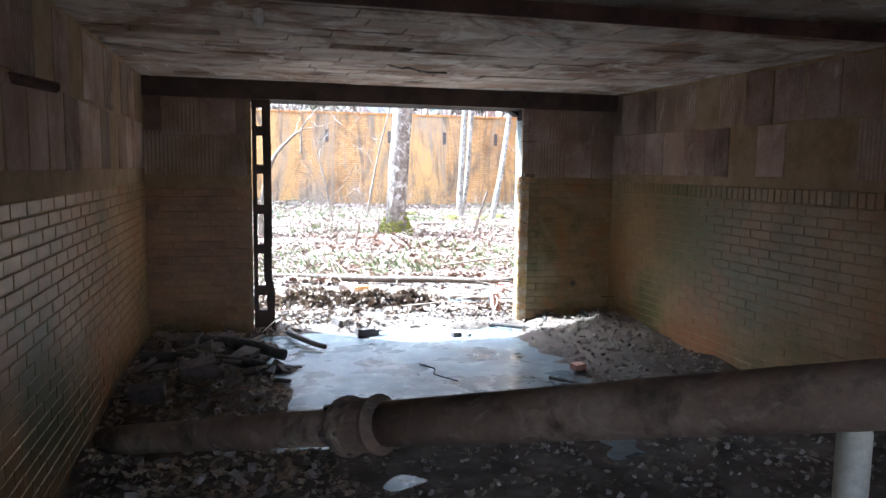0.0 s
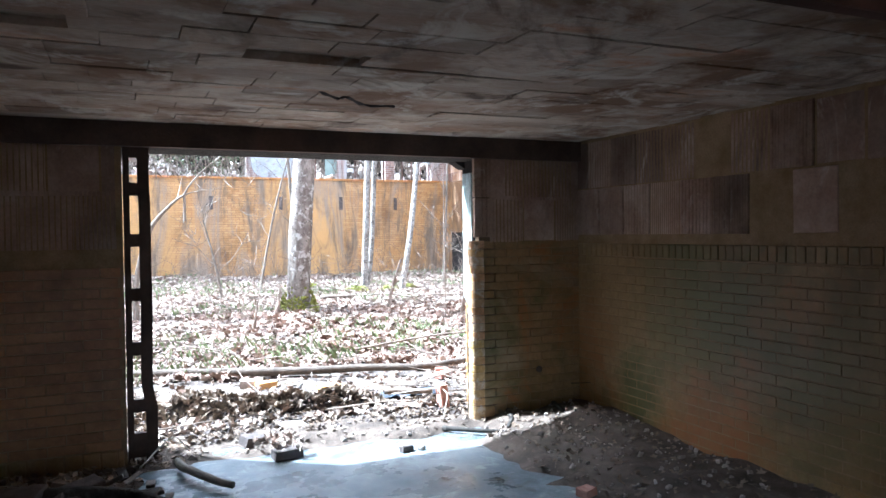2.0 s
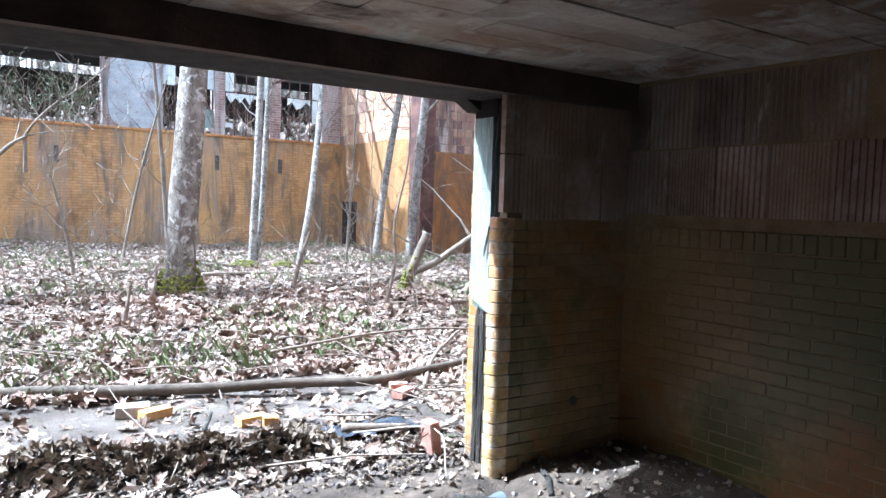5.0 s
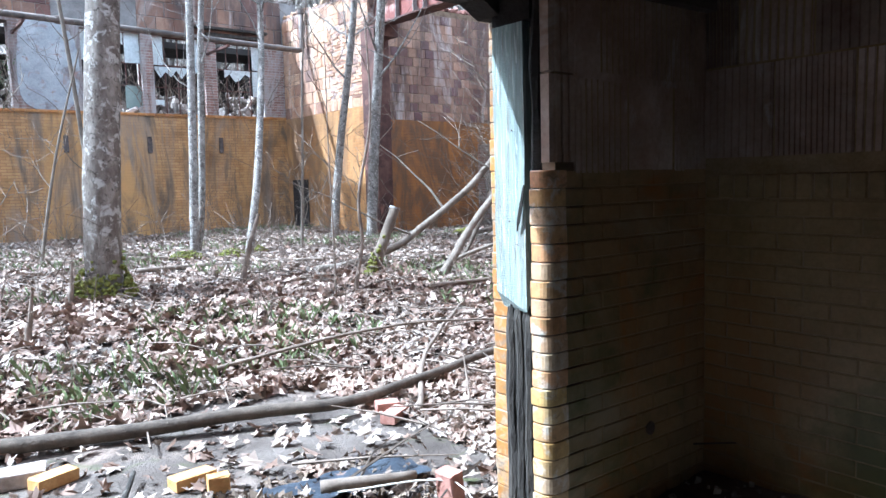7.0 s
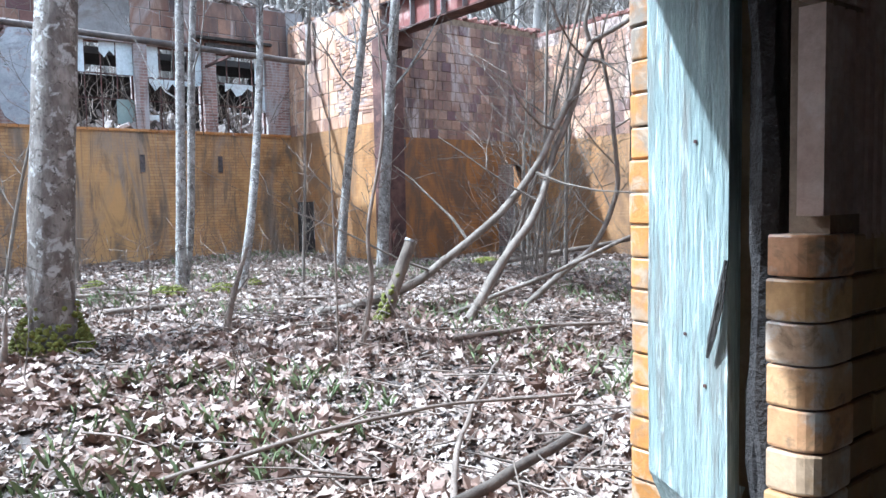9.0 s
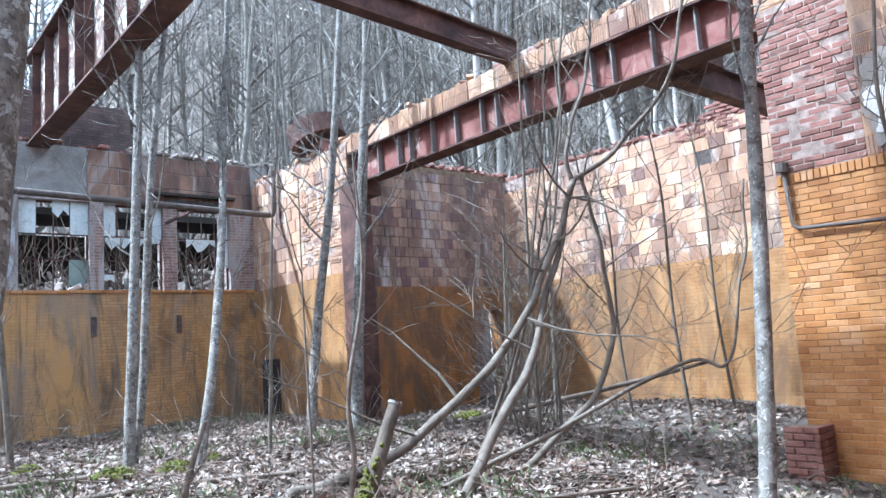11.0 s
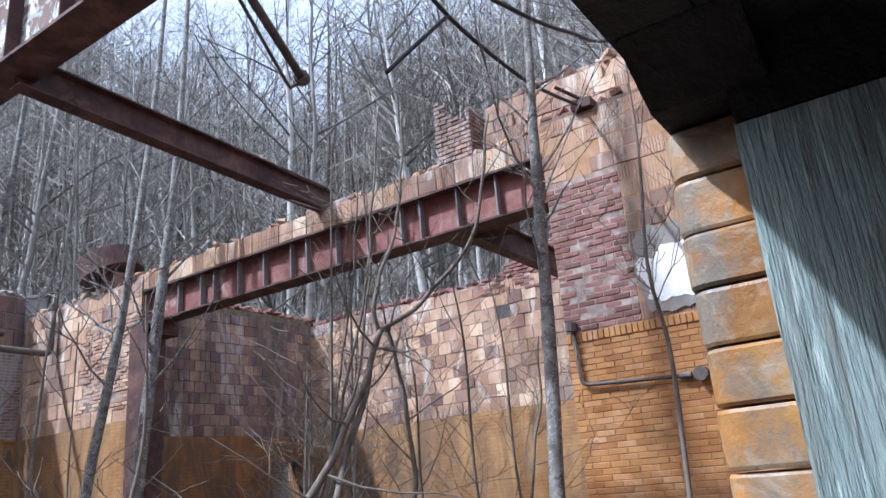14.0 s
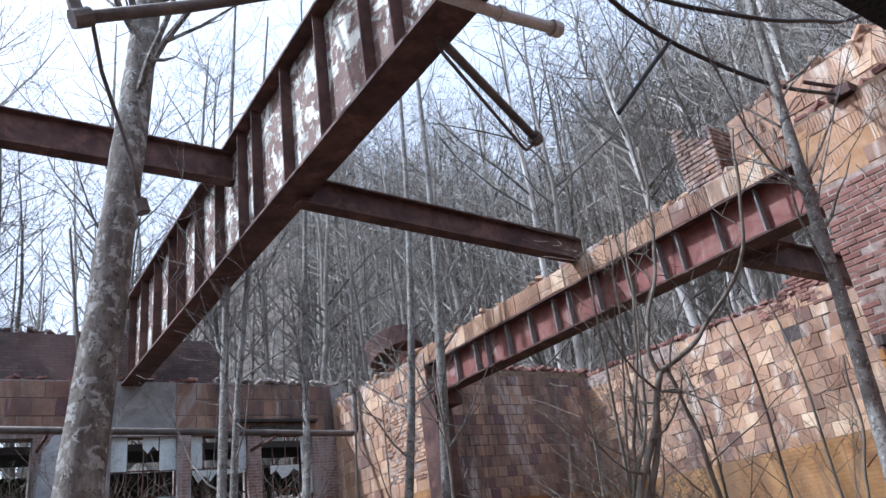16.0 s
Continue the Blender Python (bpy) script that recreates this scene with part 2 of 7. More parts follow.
M_CEIL = material("ceiling_clay_slab", [(0.3, (0.30, 0.20, 0.14)), (0.48, (0.42, 0.34, 0.27)), (0.6, (0.50, 0.43, 0.36)), (0.72, (0.45, 0.22, 0.11))], 1.1, 0.9, vary=0.3, island=True, bump=0.5, grain=22,
                  stretch=(1, 2.2, 1), stain=[(0.20, 0.12, 0.075), (0.56, 0.52, 0.46), (0.12, 0.085, 0.065)], stain_scale=1.3, stain_at=(0.50, 0.62))
M_CONCRETE = material("wet_concrete_slab", [(0.32, (0.06, 0.078, 0.092)), (0.5, (0.155, 0.188, 0.21)), (0.68, (0.27, 0.305, 0.32))], 2.1, 0.5, bump=0.15, grain=26, gloss=(0.16, 0.55, 1.8), spec=0.5,
                      stain=[(0.07, 0.07, 0.068), (0.38, 0.43, 0.43)], stain_scale=2.6, stain_at=(0.54, 0.66))
M_DIRT = material("dirt", [(0.3, (0.038, 0.029, 0.022)), (0.5, (0.09, 0.069, 0.053)), (0.72, (0.165, 0.133, 0.104))], 5, 0.95, bump=0.9, grain=55, dist=0.02,
                  stain=[(0.28, 0.24, 0.19)], stain_scale=9, stain_at=(0.62, 0.7))
M_SOIL = material("forest_soil", [(0.3, (0.05, 0.04, 0.033)), (0.5, (0.10, 0.083, 0.07)), (0.7, (0.17, 0.148, 0.128))], 2.2, 0.95, bump=0.9, grain=35, dist=0.03,
                  stain=[(0.24, 0.19, 0.155), (0.08, 0.09, 0.035)], stain_scale=1.6, stain_at=(0.56, 0.7))
M_LEAF = material("dead_leaf", [(0.25, (0.14, 0.105, 0.085)), (0.5, (0.285, 0.238, 0.20)), (0.75, (0.44, 0.395, 0.355))], 1.8, 0.75, vary=0.55, island=True, palette=[(0.0, (0.35, 0.25, 0.2)), (0.2, (0.75, 0.6, 0.52)), (0.5, (1.0, 0.97, 0.94)), (0.85, (1.2, 1.2, 1.2)), (1.0, (1.45, 1.45, 1.45))], bump=0.2, grain=25)
M_GRASS = material("weeds", [(0.3, (0.09, 0.125, 0.05)), (0.6, (0.15, 0.185, 0.085)), (0.8, (0.25, 0.25, 0.15))], 3, 0.7, vary=0.4, island=True, bump=0.0)
M_TWIG = material("dead_twig", [(0.3, (0.085, 0.065, 0.048)), (0.7, (0.23, 0.19, 0.155))], 6, 0.9, vary=0.4, island=True, bump=0.3, grain=60)
M_BARK = material("grey_bark", [(0.3, (0.075, 0.062, 0.05)), (0.5, (0.15, 0.13, 0.11)), (0.7, (0.27, 0.25, 0.22))], 9, 0.92, bump=0.9, grain=38, dist=0.02, stretch=(1, 1, 0.45),
                  stain=[(0.34, 0.335, 0.31), (0.055, 0.046, 0.036)], stain_scale=9, stain_at=(0.53, 0.60))
M_BIRCH = material("pale_bark", [(0.3, (0.105, 0.095, 0.082)), (0.5, (0.19, 0.178, 0.16)), (0.7, (0.32, 0.308, 0.28))], 8, 0.85, bump=0.5, grain=45, dist=0.01, stretch=(1, 1, 0.6),
                   stain=[(0.085, 0.075, 0.064), (0.42, 0.41, 0.38)], stain_scale=13, stain_at=(0.53, 0.60))
M_VINE = material("vine_bark", [(0.3, (0.10, 0.083, 0.064)), (0.7, (0.225, 0.195, 0.16))], 9, 0.9, bump=0.7, grain=50, stretch=(1, 1, 0.5))
M_WOODS = material("hill_bark", [(0.3, (0.19, 0.172, 0.148)), (0.5, (0.30, 0.28, 0.25)), (0.75, (0.46, 0.44, 0.405))], 0.8, 0.9, vary=0.4, palette=[(0.0, (0.28, 0.26, 0.24)), (0.4, (0.62, 0.6, 0.58)), (0.75, (1.1, 1.1, 1.1)), (1.0, (1.7, 1.7, 1.75))], bump=0.0)
M_WOODS_JOINED = material("hill_bark_far", [(0.3, (0.20, 0.182, 0.156)), (0.5, (0.30, 0.28, 0.248)), (0.75, (0.44, 0.42, 0.385))], 0.3, 0.9, vary=0.4, island=True, palette=[(0.0, (0.22, 0.2, 0.18)), (0.45, (0.5, 0.47, 0.45)), (0.75, (1.1, 1.1, 1.1)), (1.0, (1.8, 1.8, 1.85))], bump=0.0)
M_MOSS = material("moss", [(0.3, (0.075, 0.085, 0.015)), (0.6, (0.155, 0.16, 0.025)), (0.8, (0.23, 0.21, 0.05))], 14, 0.95, bump=1.0, grain=70, dist=0.02)
M_RUST = material("rusty_steel", [(0.3, (0.045, 0.024, 0.022)), (0.5, (0.09, 0.046, 0.038)), (0.7, (0.16, 0.088, 0.068))], 3.0, 0.75, metal=0.15, bump=0.35, grain=45,
                  stain=[(0.20, 0.10, 0.075), (0.035, 0.024, 0.022)], stain_scale=2.2, stain_at=(0.57, 0.7))
M_RUST_RED = material("red_oxide_steel", [(0.3, (0.15, 0.05, 0.042)), (0.5, (0.23, 0.082, 0.066)), (0.7, (0.30, 0.16, 0.13))], 3.0, 0.7, bump=0.3, grain=40,
                      stain=[(0.42, 0.33, 0.29), (0.09, 0.04, 0.035)], stain_scale=2.5, stain_at=(0.57, 0.68), stain_stretch=(1, 1, 0.3))
M_PEEL = material("peeling_white_paint_on_rust", [(0.3, (0.10, 0.055, 0.045)), (0.5, (0.16, 0.095, 0.075)), (0.7, (0.21, 0.14, 0.115))], 3.0, 0.8, bump=0.4, grain=40,
                  stain=[(0.62, 0.62, 0.56), (0.34, 0.35, 0.31)], stain_scale=2.6, stain_at=(0.52, 0.56))
# Near-black, for rotten wood and for shade painted under the lintel.
M_BLACK = material("black_rot_and_shade", [(0.3, (0.012, 0.010, 0.009)), (0.7, (0.04, 0.034, 0.03))], 9, 0.95, bump=0.9, grain=45, dist=0.02)
M_DARK = material("sooty_lintel", [(0.3, (0.05, 0.034, 0.028)), (0.6, (0.10, 0.066, 0.05)), (0.8, (0.15, 0.10, 0.075))], 4, 0.85, bump=0.5, grain=40)
M_TEAL = material("weathered_teal_paint", [(0.3, (0.17, 0.205, 0.19)), (0.5, (0.28, 0.345, 0.32)), (0.7, (0.43, 0.50, 0.465))], 11, 0.75, bump=1.0, grain=55, stretch=(2.6, 2.6, 0.14),
                  stain=[(0.21, 0.215, 0.19), (0.50, 0.56, 0.52)], stain_scale=12.0, stain_at=(0.51, 0.63), stain_stretch=(2.5, 2.5, 0.22))
M_ROT = material("rotten_black_timber", [(0.3, (0.02, 0.018, 0.016)), (0.6, (0.06, 0.054, 0.046)), (0.8, (0.16, 0.15, 0.13))], 14, 0.95, bump=1.0, grain=45, dist=0.02, stretch=(1, 1, 0.3))
M_PLASTER = material("grey_plaster", [(0.3, (0.20, 0.195, 0.19)), (0.6, (0.31, 0.305, 0.295)), (0.8, (0.42, 0.41, 0.39))], 2.5, 0.9, bump=0.3, grain=30, stain=[(0.20, 0.17, 0.15)], stain_scale=1.6, stain_at=(0.56, 0.7))
M_PLASTER_GREY = material("soiled_grey_plaster", [(0.3, (0.20, 0.175, 0.15)), (0.6, (0.29, 0.27, 0.245)), (0.8, (0.40, 0.385, 0.36))], 5, 0.9, bump=0.4, grain=30, stain=[(0.24, 0.15, 0.11)], stain_scale=3, stain_at=(0.55, 0.68))
M_PLASTER_WHITE = material("white_plaster_patch", [(0.35, (0.74, 0.73, 0.70)), (0.65, (0.84, 0.83, 0.81))], 3, 0.85, bump=0.25, grain=28, stain=[(0.50, 0.46, 0.42)], stain_scale=3, stain_at=(0.62, 0.72))
M_PALE_PIPE = material("pale_painted_pipe", [(0.3, (0.40, 0.37, 0.32)), (0.6, (0.55, 0.52, 0.46)), (0.8, (0.30, 0.20, 0.14))], 5, 0.6, bump=0.2, grain=40)
M_PIPE = material("dull_iron_pipe", [(0.3, (0.075, 0.065, 0.058)), (0.6, (0.15, 0.125, 0.11)), (0.8, (0.22, 0.17, 0.14))], 6, 0.65, metal=0.25, bump=0.25, grain=50)
M_BIGPIPE = material("muddy_clay_pipe", [(0.3, (0.12, 0.075, 0.055)), (0.55, (0.20, 0.135, 0.10)), (0.75, (0.29, 0.21, 0.165))], 3.5, 0.8, bump=0.4, grain=40, stain=[(0.06, 0.042, 0.032), (0.27, 0.21, 0.165)], stain_scale=5, stain_at=(0.52, 0.66))
M_CABLE = material("black_cable", [(0.3, (0.015, 0.015, 0.016)), (0.7, (0.035, 0.034, 0.035))], 9, 0.6, bump=0.1)
M_PANE = material("dusty_window_pane", [(0.3, (0.55, 0.62, 0.62)), (0.7, (0.74, 0.80, 0.80))], 3, 0.25, bump=0.05, grain=20, stain=[(0.40, 0.42, 0.40)], stain_scale=4, stain_at=(0.60, 0.72))
M_PANE_GREEN = material("green_sheet_pane", [(0.3, (0.20, 0.27, 0.25)), (0.7, (0.30, 0.37, 0.34))], 3, 0.5, bump=0.1)
# Near-black albedo stands in for the shade inside the ruin.
M_SHADE_VOID = material("painted_interior_shade", [(0.3, (0.03, 0.027, 0.025)), (0.7, (0.06, 0.052, 0.047))], 2, 0.95, bump=0.3)
M_RUBBLE = material("rubble", [(0.3, (0.20, 0.165, 0.145)), (0.55, (0.36, 0.32, 0.29)), (0.8, (0.52, 0.48, 0.45))], 6, 0.95, vary=0.5, island=True, bump=0.6, grain=40)
M_YBRICK = material("loose_ochre_brick", [(0.3, (0.48, 0.25, 0.08)), (0.7, (0.64, 0.40, 0.16))], 12, 0.6, bump=0.3, grain=60)
M_RBRICK = material("loose_red_brick", [(0.3, (0.30, 0.13, 0.10)), (0.7, (0.48, 0.28, 0.22))], 12, 0.9, bump=0.6, grain=60)
M_CHAR = material("charred_brick", [(0.3, (0.045, 0.038, 0.035)), (0.7, (0.14, 0.115, 0.105))], 12, 0.9, bump=0.7, grain=60)
M_SLATE = material("grey_slate_chip", [(0.3, (0.30, 0.32, 0.34)), (0.7, (0.50, 0.52, 0.54))], 9, 0.5, bump=0.3, grain=50)
M_TARP = material("dark_blue_tarp", [(0.3, (0.02, 0.025, 0.035)), (0.7, (0.05, 0.065, 0.085))], 8, 0.45, bump=0.5, grain=25)
M_FAR = brick_surface("far_ochre_brick_wall", 0, (0.36, 0.195, 0.07), (0.46, 0.275, 0.11), (0.24, 0.13, 0.05), stain=[(0.48, 0.28, 0.10), (0.23, 0.19, 0.15), (0.11, 0.085, 0.06)], stain_at=(0.49, 0.64), stretch=(1.6, 1, 0.3))
M_SIDE = brick_surface("side_ochre_brick_wall", 1, (0.31, 0.145, 0.04), (0.40, 0.21, 0.07), (0.20, 0.10, 0.035), stain=[(0.11, 0.065, 0.035), (0.42, 0.24, 0.095), (0.17, 0.10, 0.05)], stain_at=(0.47, 0.63), stretch=(1, 1, 0.35))
# Darker ochre: shade of the sunless bay wall mixed with its stains.
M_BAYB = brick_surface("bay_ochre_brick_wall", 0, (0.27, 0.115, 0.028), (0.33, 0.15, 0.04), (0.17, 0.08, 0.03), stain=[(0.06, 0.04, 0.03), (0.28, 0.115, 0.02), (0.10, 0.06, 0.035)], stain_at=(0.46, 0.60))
M_REDFAR = brick_surface("far_red_brick", 0, (0.225, 0.13, 0.105), (0.33, 0.215, 0.18), (0.37, 0.34, 0.315), stain=[(0.11, 0.088, 0.08), (0.39, 0.38, 0.37)], stain_scale=0.8, stain_at=(0.46, 0.6), joint=0.009, rough=0.9)
M_REDFARY = brick_surface("far_red_brick_side", 1, (0.25, 0.11, 0.085), (0.36, 0.18, 0.14), (0.40, 0.36, 0.32), stain=[(0.15, 0.11, 0.10), (0.48, 0.44, 0.40)], stain_scale=0.8, joint=0.009, rough=0.9)
M_SOOTBRICK = brick_surface("sooty_brick_upper", 0, (0.10, 0.075, 0.07), (0.16, 0.11, 0.10), (0.07, 0.055, 0.05), stain=[(0.20, 0.13, 0.115)], rough=0.9)

# ---------------------------------------------------------------- builders


def by_object(mat):
    """The same surface, its pieces told apart object by object instead of island by island."""
    m = mat.copy()
    nt = m.node_tree
    for link in list(nt.links):
        if link.from_socket.name == "Random Per Island":
            target = link.to_socket
            nt.links.remove(link)
            nt.links.new(nt.nodes.new("ShaderNodeObjectInfo").outputs["Random"], target)
    return m


P_TILE_OUT, P_TILE_DARK, P_RED, P_OCHRE = by_object(M_TILE_OUT), by_object(M_TILE_DARK), by_object(M_RED), by_object(M_GLAZED_OUT)


class Acc:
    """Gathers vertices and faces of one mesh."""

    def __init__(self):
        self.v, self.f = [], []

    def add(self, verts, faces):
        n = len(self.v)
        self.v.extend(verts)
        self.f.extend([tuple(i + n for i in f) for f in faces])
        return self

    def box(self, x0, x1, y0, y1, z0, z1):
        return self.add([(x0, y0, z0), (x1, y0, z0), (x1, y1, z0), (x0, y1, z0), (x0, y0, z1), (x1, y0, z1), (x1, y1, z1), (x0, y1, z1)],
                        [(0, 3, 2, 1), (4, 5, 6, 7), (0, 1, 5, 4), (1, 2, 6, 5), (2, 3, 7, 6), (3, 0, 4, 7)])

    def block(self, m, sx, sy, sz, c=0.006, jitter=0.0, rnd=None):
        """A chamfered block centred at the origin of m: full outline on three levels."""
        vs = []
        for z, i in ((-sz / 2, c), (-sz / 2 + c, 0), (sz / 2 - c, 0), (sz / 2, c)):
            for x, y in ((-1, -1), (1, -1), (1, 1), (-1, 1)):
                p = Vector((x * (sx / 2 - i), y * (sy / 2 - i), z))
                if jitter:
                    p += Vector([rnd.uniform(-jitter, jitter) for _ in range(3)])
                vs.append(tuple(m @ p))
        fs = [(3, 2, 1, 0), (12, 13, 14, 15)]
        for k in range(3):
            for j in range(4):
                a, b = k * 4 + j, k * 4 + (j + 1) % 4
                fs.append((a, b, b + 4, a + 4))
        return self.add(vs, fs)

    def tube(self, pts, radii, sides=6, cap=True):
        pts = [Vector(p) for p in pts]
        n, vs = len(pts), []
        up = Vector((0.31, 0.17, 0.93))
        for i, p in enumerate(pts):
            d = (pts[min(i + 1, n - 1)] - pts[max(i - 1, 0)]).normalized()
            a = d.cross(up)
            if a.length < 0.05:
                a = d.cross(Vector((1, 0, 0)))
            a.normalize()
            b = d.cross(a)
            r = radii[i] if isinstance(radii, (list, tuple)) else radii
            for k in range(sides):
                t = 2 * math.pi * k / sides
                vs.append(tuple(p + a * (r * math.cos(t)) + b * (r * math.sin(t))))
        fs = []
        for i in range(n - 1):
            for k in range(sides):
                q, w = i * sides + k, i * sides + (k + 1) % sides
                fs.append((q, w, w + sides, q + sides))
        if cap:
            fs.append(tuple(reversed(range(sides))))
            fs.append(tuple(range((n - 1) * sides, n * sides)))
        return self.add(vs, fs)

    def prism(self, outline, z0, z1):
        n = len(outline)
        return self.add([(x, y, z0) for x, y in outline] + [(x, y, z1) for x, y in outline],
                        [tuple(reversed(range(n))), tuple(range(n, 2 * n))] + [(i, (i + 1) % n, (i + 1) % n + n, i + n) for i in range(n)])

    def mesh(self, name, mat, smooth=False):
        me = bpy.data.meshes.new(name)
        me.from_pydata(self.v, [], self.f)
        me.materials.append(mat)
        if smooth:
            me.polygons.foreach_set("use_smooth", [True] * len(me.polygons))
        me.update()
        return me


def solid(name, acc, mat, label="", category="", kind="", group="", smooth=False):
    return tagged(new(name, acc.mesh(name, mat, smooth)), label, category, group, kind)


def thing(name, label, category, at=(0, 0, 0), group="", kind=""):
    e = new(name)
    e.location = at
    e.empty_display_size = 0.1
    return tagged(e, label, category, group, kind)


def part(name, acc, mat, parent, label="", smooth=False, kind=""):
    """One mesh under a thing; acc is in world metres where the parent stands at the origin of the world, else in the parent's own."""
    ob = new(name, acc.mesh(name, mat, smooth))
    ob.parent = parent
    return tagged(ob, label, kind=kind)


def piece(name, me, parent, m):
    ob = new(name, me)
    ob.parent = parent
    ob.matrix_local = m
    return ob


def brick_mesh(name, mat, sx, sz, deep=0.05, c=0.005):
    """A brick that faces -y, its back open, 18 triangles."""
    a = Acc()
    vs = []
    for y, i in ((deep, 0), (c, 0), (0, c)):
        vs += [(-sx / 2 + i, y, -sz / 2 + i), (sx / 2 - i, y, -sz / 2 + i), (sx / 2 - i, y, sz / 2 - i), (-sx / 2 + i, y, sz / 2 - i)]
    fs = [(8, 9, 10, 11)]
    for k in range(2):
        for j in range(4):
            p, q = k * 4 + j, k * 4 + (j + 1) % 4
            fs.append((p, q, q + 4, p + 4))
    a.add(vs, fs)
    return a, a.mesh(name, mat)


def rib_mesh(name, mat, sx, sz, ribs=9, deep=0.04, d=0.006):
    """A hollow clay tile with scored upright ribs, facing -y."""
    prof = []
    for k in range(ribs):
        u0, u1 = -sx / 2 + sx * k / ribs, -sx / 2 + sx * (k + 0.6) / ribs
        prof += [(u0, 0), (u1, 0), (u1 + 0.003, d), (-sx / 2 + sx * (k + 1) / ribs - 0.003, d)]
    prof[-1] = (sx / 2, 0)
    prof = [(-sx / 2, deep)] + prof + [(sx / 2, deep)]
    n = len(prof)
    a = Acc()
    a.add([(u, y, -sz / 2) for u, y in prof] + [(u, y, sz / 2) for u, y in prof], [(i, i + 1, i + 1 + n, i + n) for i in range(n - 1)] + [tuple(range(n, 2 * n)), tuple(reversed(range(n)))])
    return a, a.mesh(name, mat)


def lay(parent, name, m0, width, height, sx, sz, joint, kinds, mat_joined, keep=None, near=None, bond=0.5, rnd=None, wobble=0.002, limit=300):
    """Lays pieces over a wall face: m0 puts (u, out of the wall = -y, v) into the world. near(u, v): laid as parts; the rest joined."""
    rnd = rnd or random.Random(3)
    rest, made = Acc(), 0
    rows = int(height / (sz + joint))
    for r in range(rows):
        v = r * (sz + joint) + sz / 2
        shift = -((r % 2) * bond) * (sx + joint)
        u = shift + sx / 2
        while u - sx / 2 < width - 0.02:
            u0, u1 = max(u - sx / 2, 0), min(u + sx / 2, width)
            if u1 - u0 > 0.03 and (keep is None or keep((u0 + u1) / 2, v)):
                acc, me = rnd.choice(kinds)
                s = (u1 - u0) / sx
                m = m0 @ Matrix.Translation(((u0 + u1) / 2, rnd.uniform(-wobble, wobble), v)) @ Matrix.Rotation(rnd.uniform(-1, 1) * wobble * 2, 4, "Y") @ Matrix.Diagonal((s, 1, 1, 1))
                if near and near((u0 + u1) / 2, v) and made < limit:
                    made += 1
                    piece(name, me, parent, m)
                else:
                    rest.add([tuple(m @ Vector(p)) for p in acc.v], acc.f)
            u += sx + joint
    if rest.v:
        part(name + "work", rest, mat_joined, parent, kind="stuff")


def face(x, y, z, turn):
    """turn 0: looks to -y; 90: to +x; -90: to -x; 180: to +y."""
    return pose(x, y, z, 0, 0, turn)


# ---------------------------------------------------------------- large structure
XL, XR, YF, ZC, YBACK = -0.86, 3.57, 6.64, 2.28, -3.2
OX0, OX1, OZ = 0.03, 2.56, 2.12


def ground_height(x, y):
    n = noise.noise(Vector((x * 0.35, y * 0.35, 0))) * 0.07 + noise.noise(Vector((x * 1.3, y * 1.3, 3))) * 0.035
    t = min(max((y - 8.5) / 5.0, 0), 1)
    z = 0.02 + 0.30 * t * t * (3 - 2 * t) + n * min(1, max(0.15, (y - 7.3) / 2))
    z += 0.28 * min(max((3 - x) / 6, 0), 1) * min(max((y - 15) / 7, 0), 1)
    z -= 0.08 * min(max((x - 6) / 3, 0), 1) * min(max((14 - y) / 3, 0), 1)
    ridge = math.exp(-((y - 7.60 - 0.04 * math.sin(x * 3.1) + 0.08 * (x - 1)) / 0.12) ** 2) * min(max((2.15 - x) / 0.4, 0), 1)
    z += ridge * (0.13 + 0.08 * noise.noise(Vector((x * 5, y * 5, 9))))
    if y < 6.95 and -1.2 < x < 3.9:
        z = min(z, -0.25)
    d = max(y - 27.0, x - 18.5, 0)
    k = 0.18 + 0.50 * min(max((x - 4 - 0.12 * (y - 20)) / 25, 0), 1)
    z += (k * d if d < 130 else k * 130 + 0.1 * (d - 130)) + (0.9 * noise.noise(Vector((x * 0.06, y * 0.06, 5))) * min(1, d / 12))
    return z


def grid_lines(spans):
    out = []
    for a, b, step in spans:
        n = max(1, int(round((b - a) / step)))
        out += [a + (b - a) * i / n for i in range(n)]
    return out + [spans[-1][1]]


def ground_sheet():
    xs = grid_lines([(-900, -100, 100), (-100, -20, 10), (-20, -3, 1.0), (-3, 8, 0.1), (8, 15, 0.25), (15, 60, 2.5), (60, 160, 10), (160, 900, 120)])
    ys = grid_lines([(-900, -100, 100), (-100, -10, 10), (-10, 6, 2.0), (6, 7.0, 0.25), (7.0, 11, 0.07), (11, 19, 0.16), (19, 24, 0.4), (24, 60, 2.5), (60, 160, 10), (160, 900, 120)])
    a = Acc()
    nx, ny = len(xs), len(ys)
    a.v = [(x, y, ground_height(x, y)) for y in ys for x in xs]
    a.f = [(j * nx + i, j * nx + i + 1, (j + 1) * nx + i + 1, (j + 1) * nx + i) for j in range(ny - 1) for i in range(nx - 1)]
    return solid("ground", a, M_SOIL, "brown forest soil with leaf litter rising into a wooded hillside", "ground", "structure", smooth=True)


ground = ground_sheet()

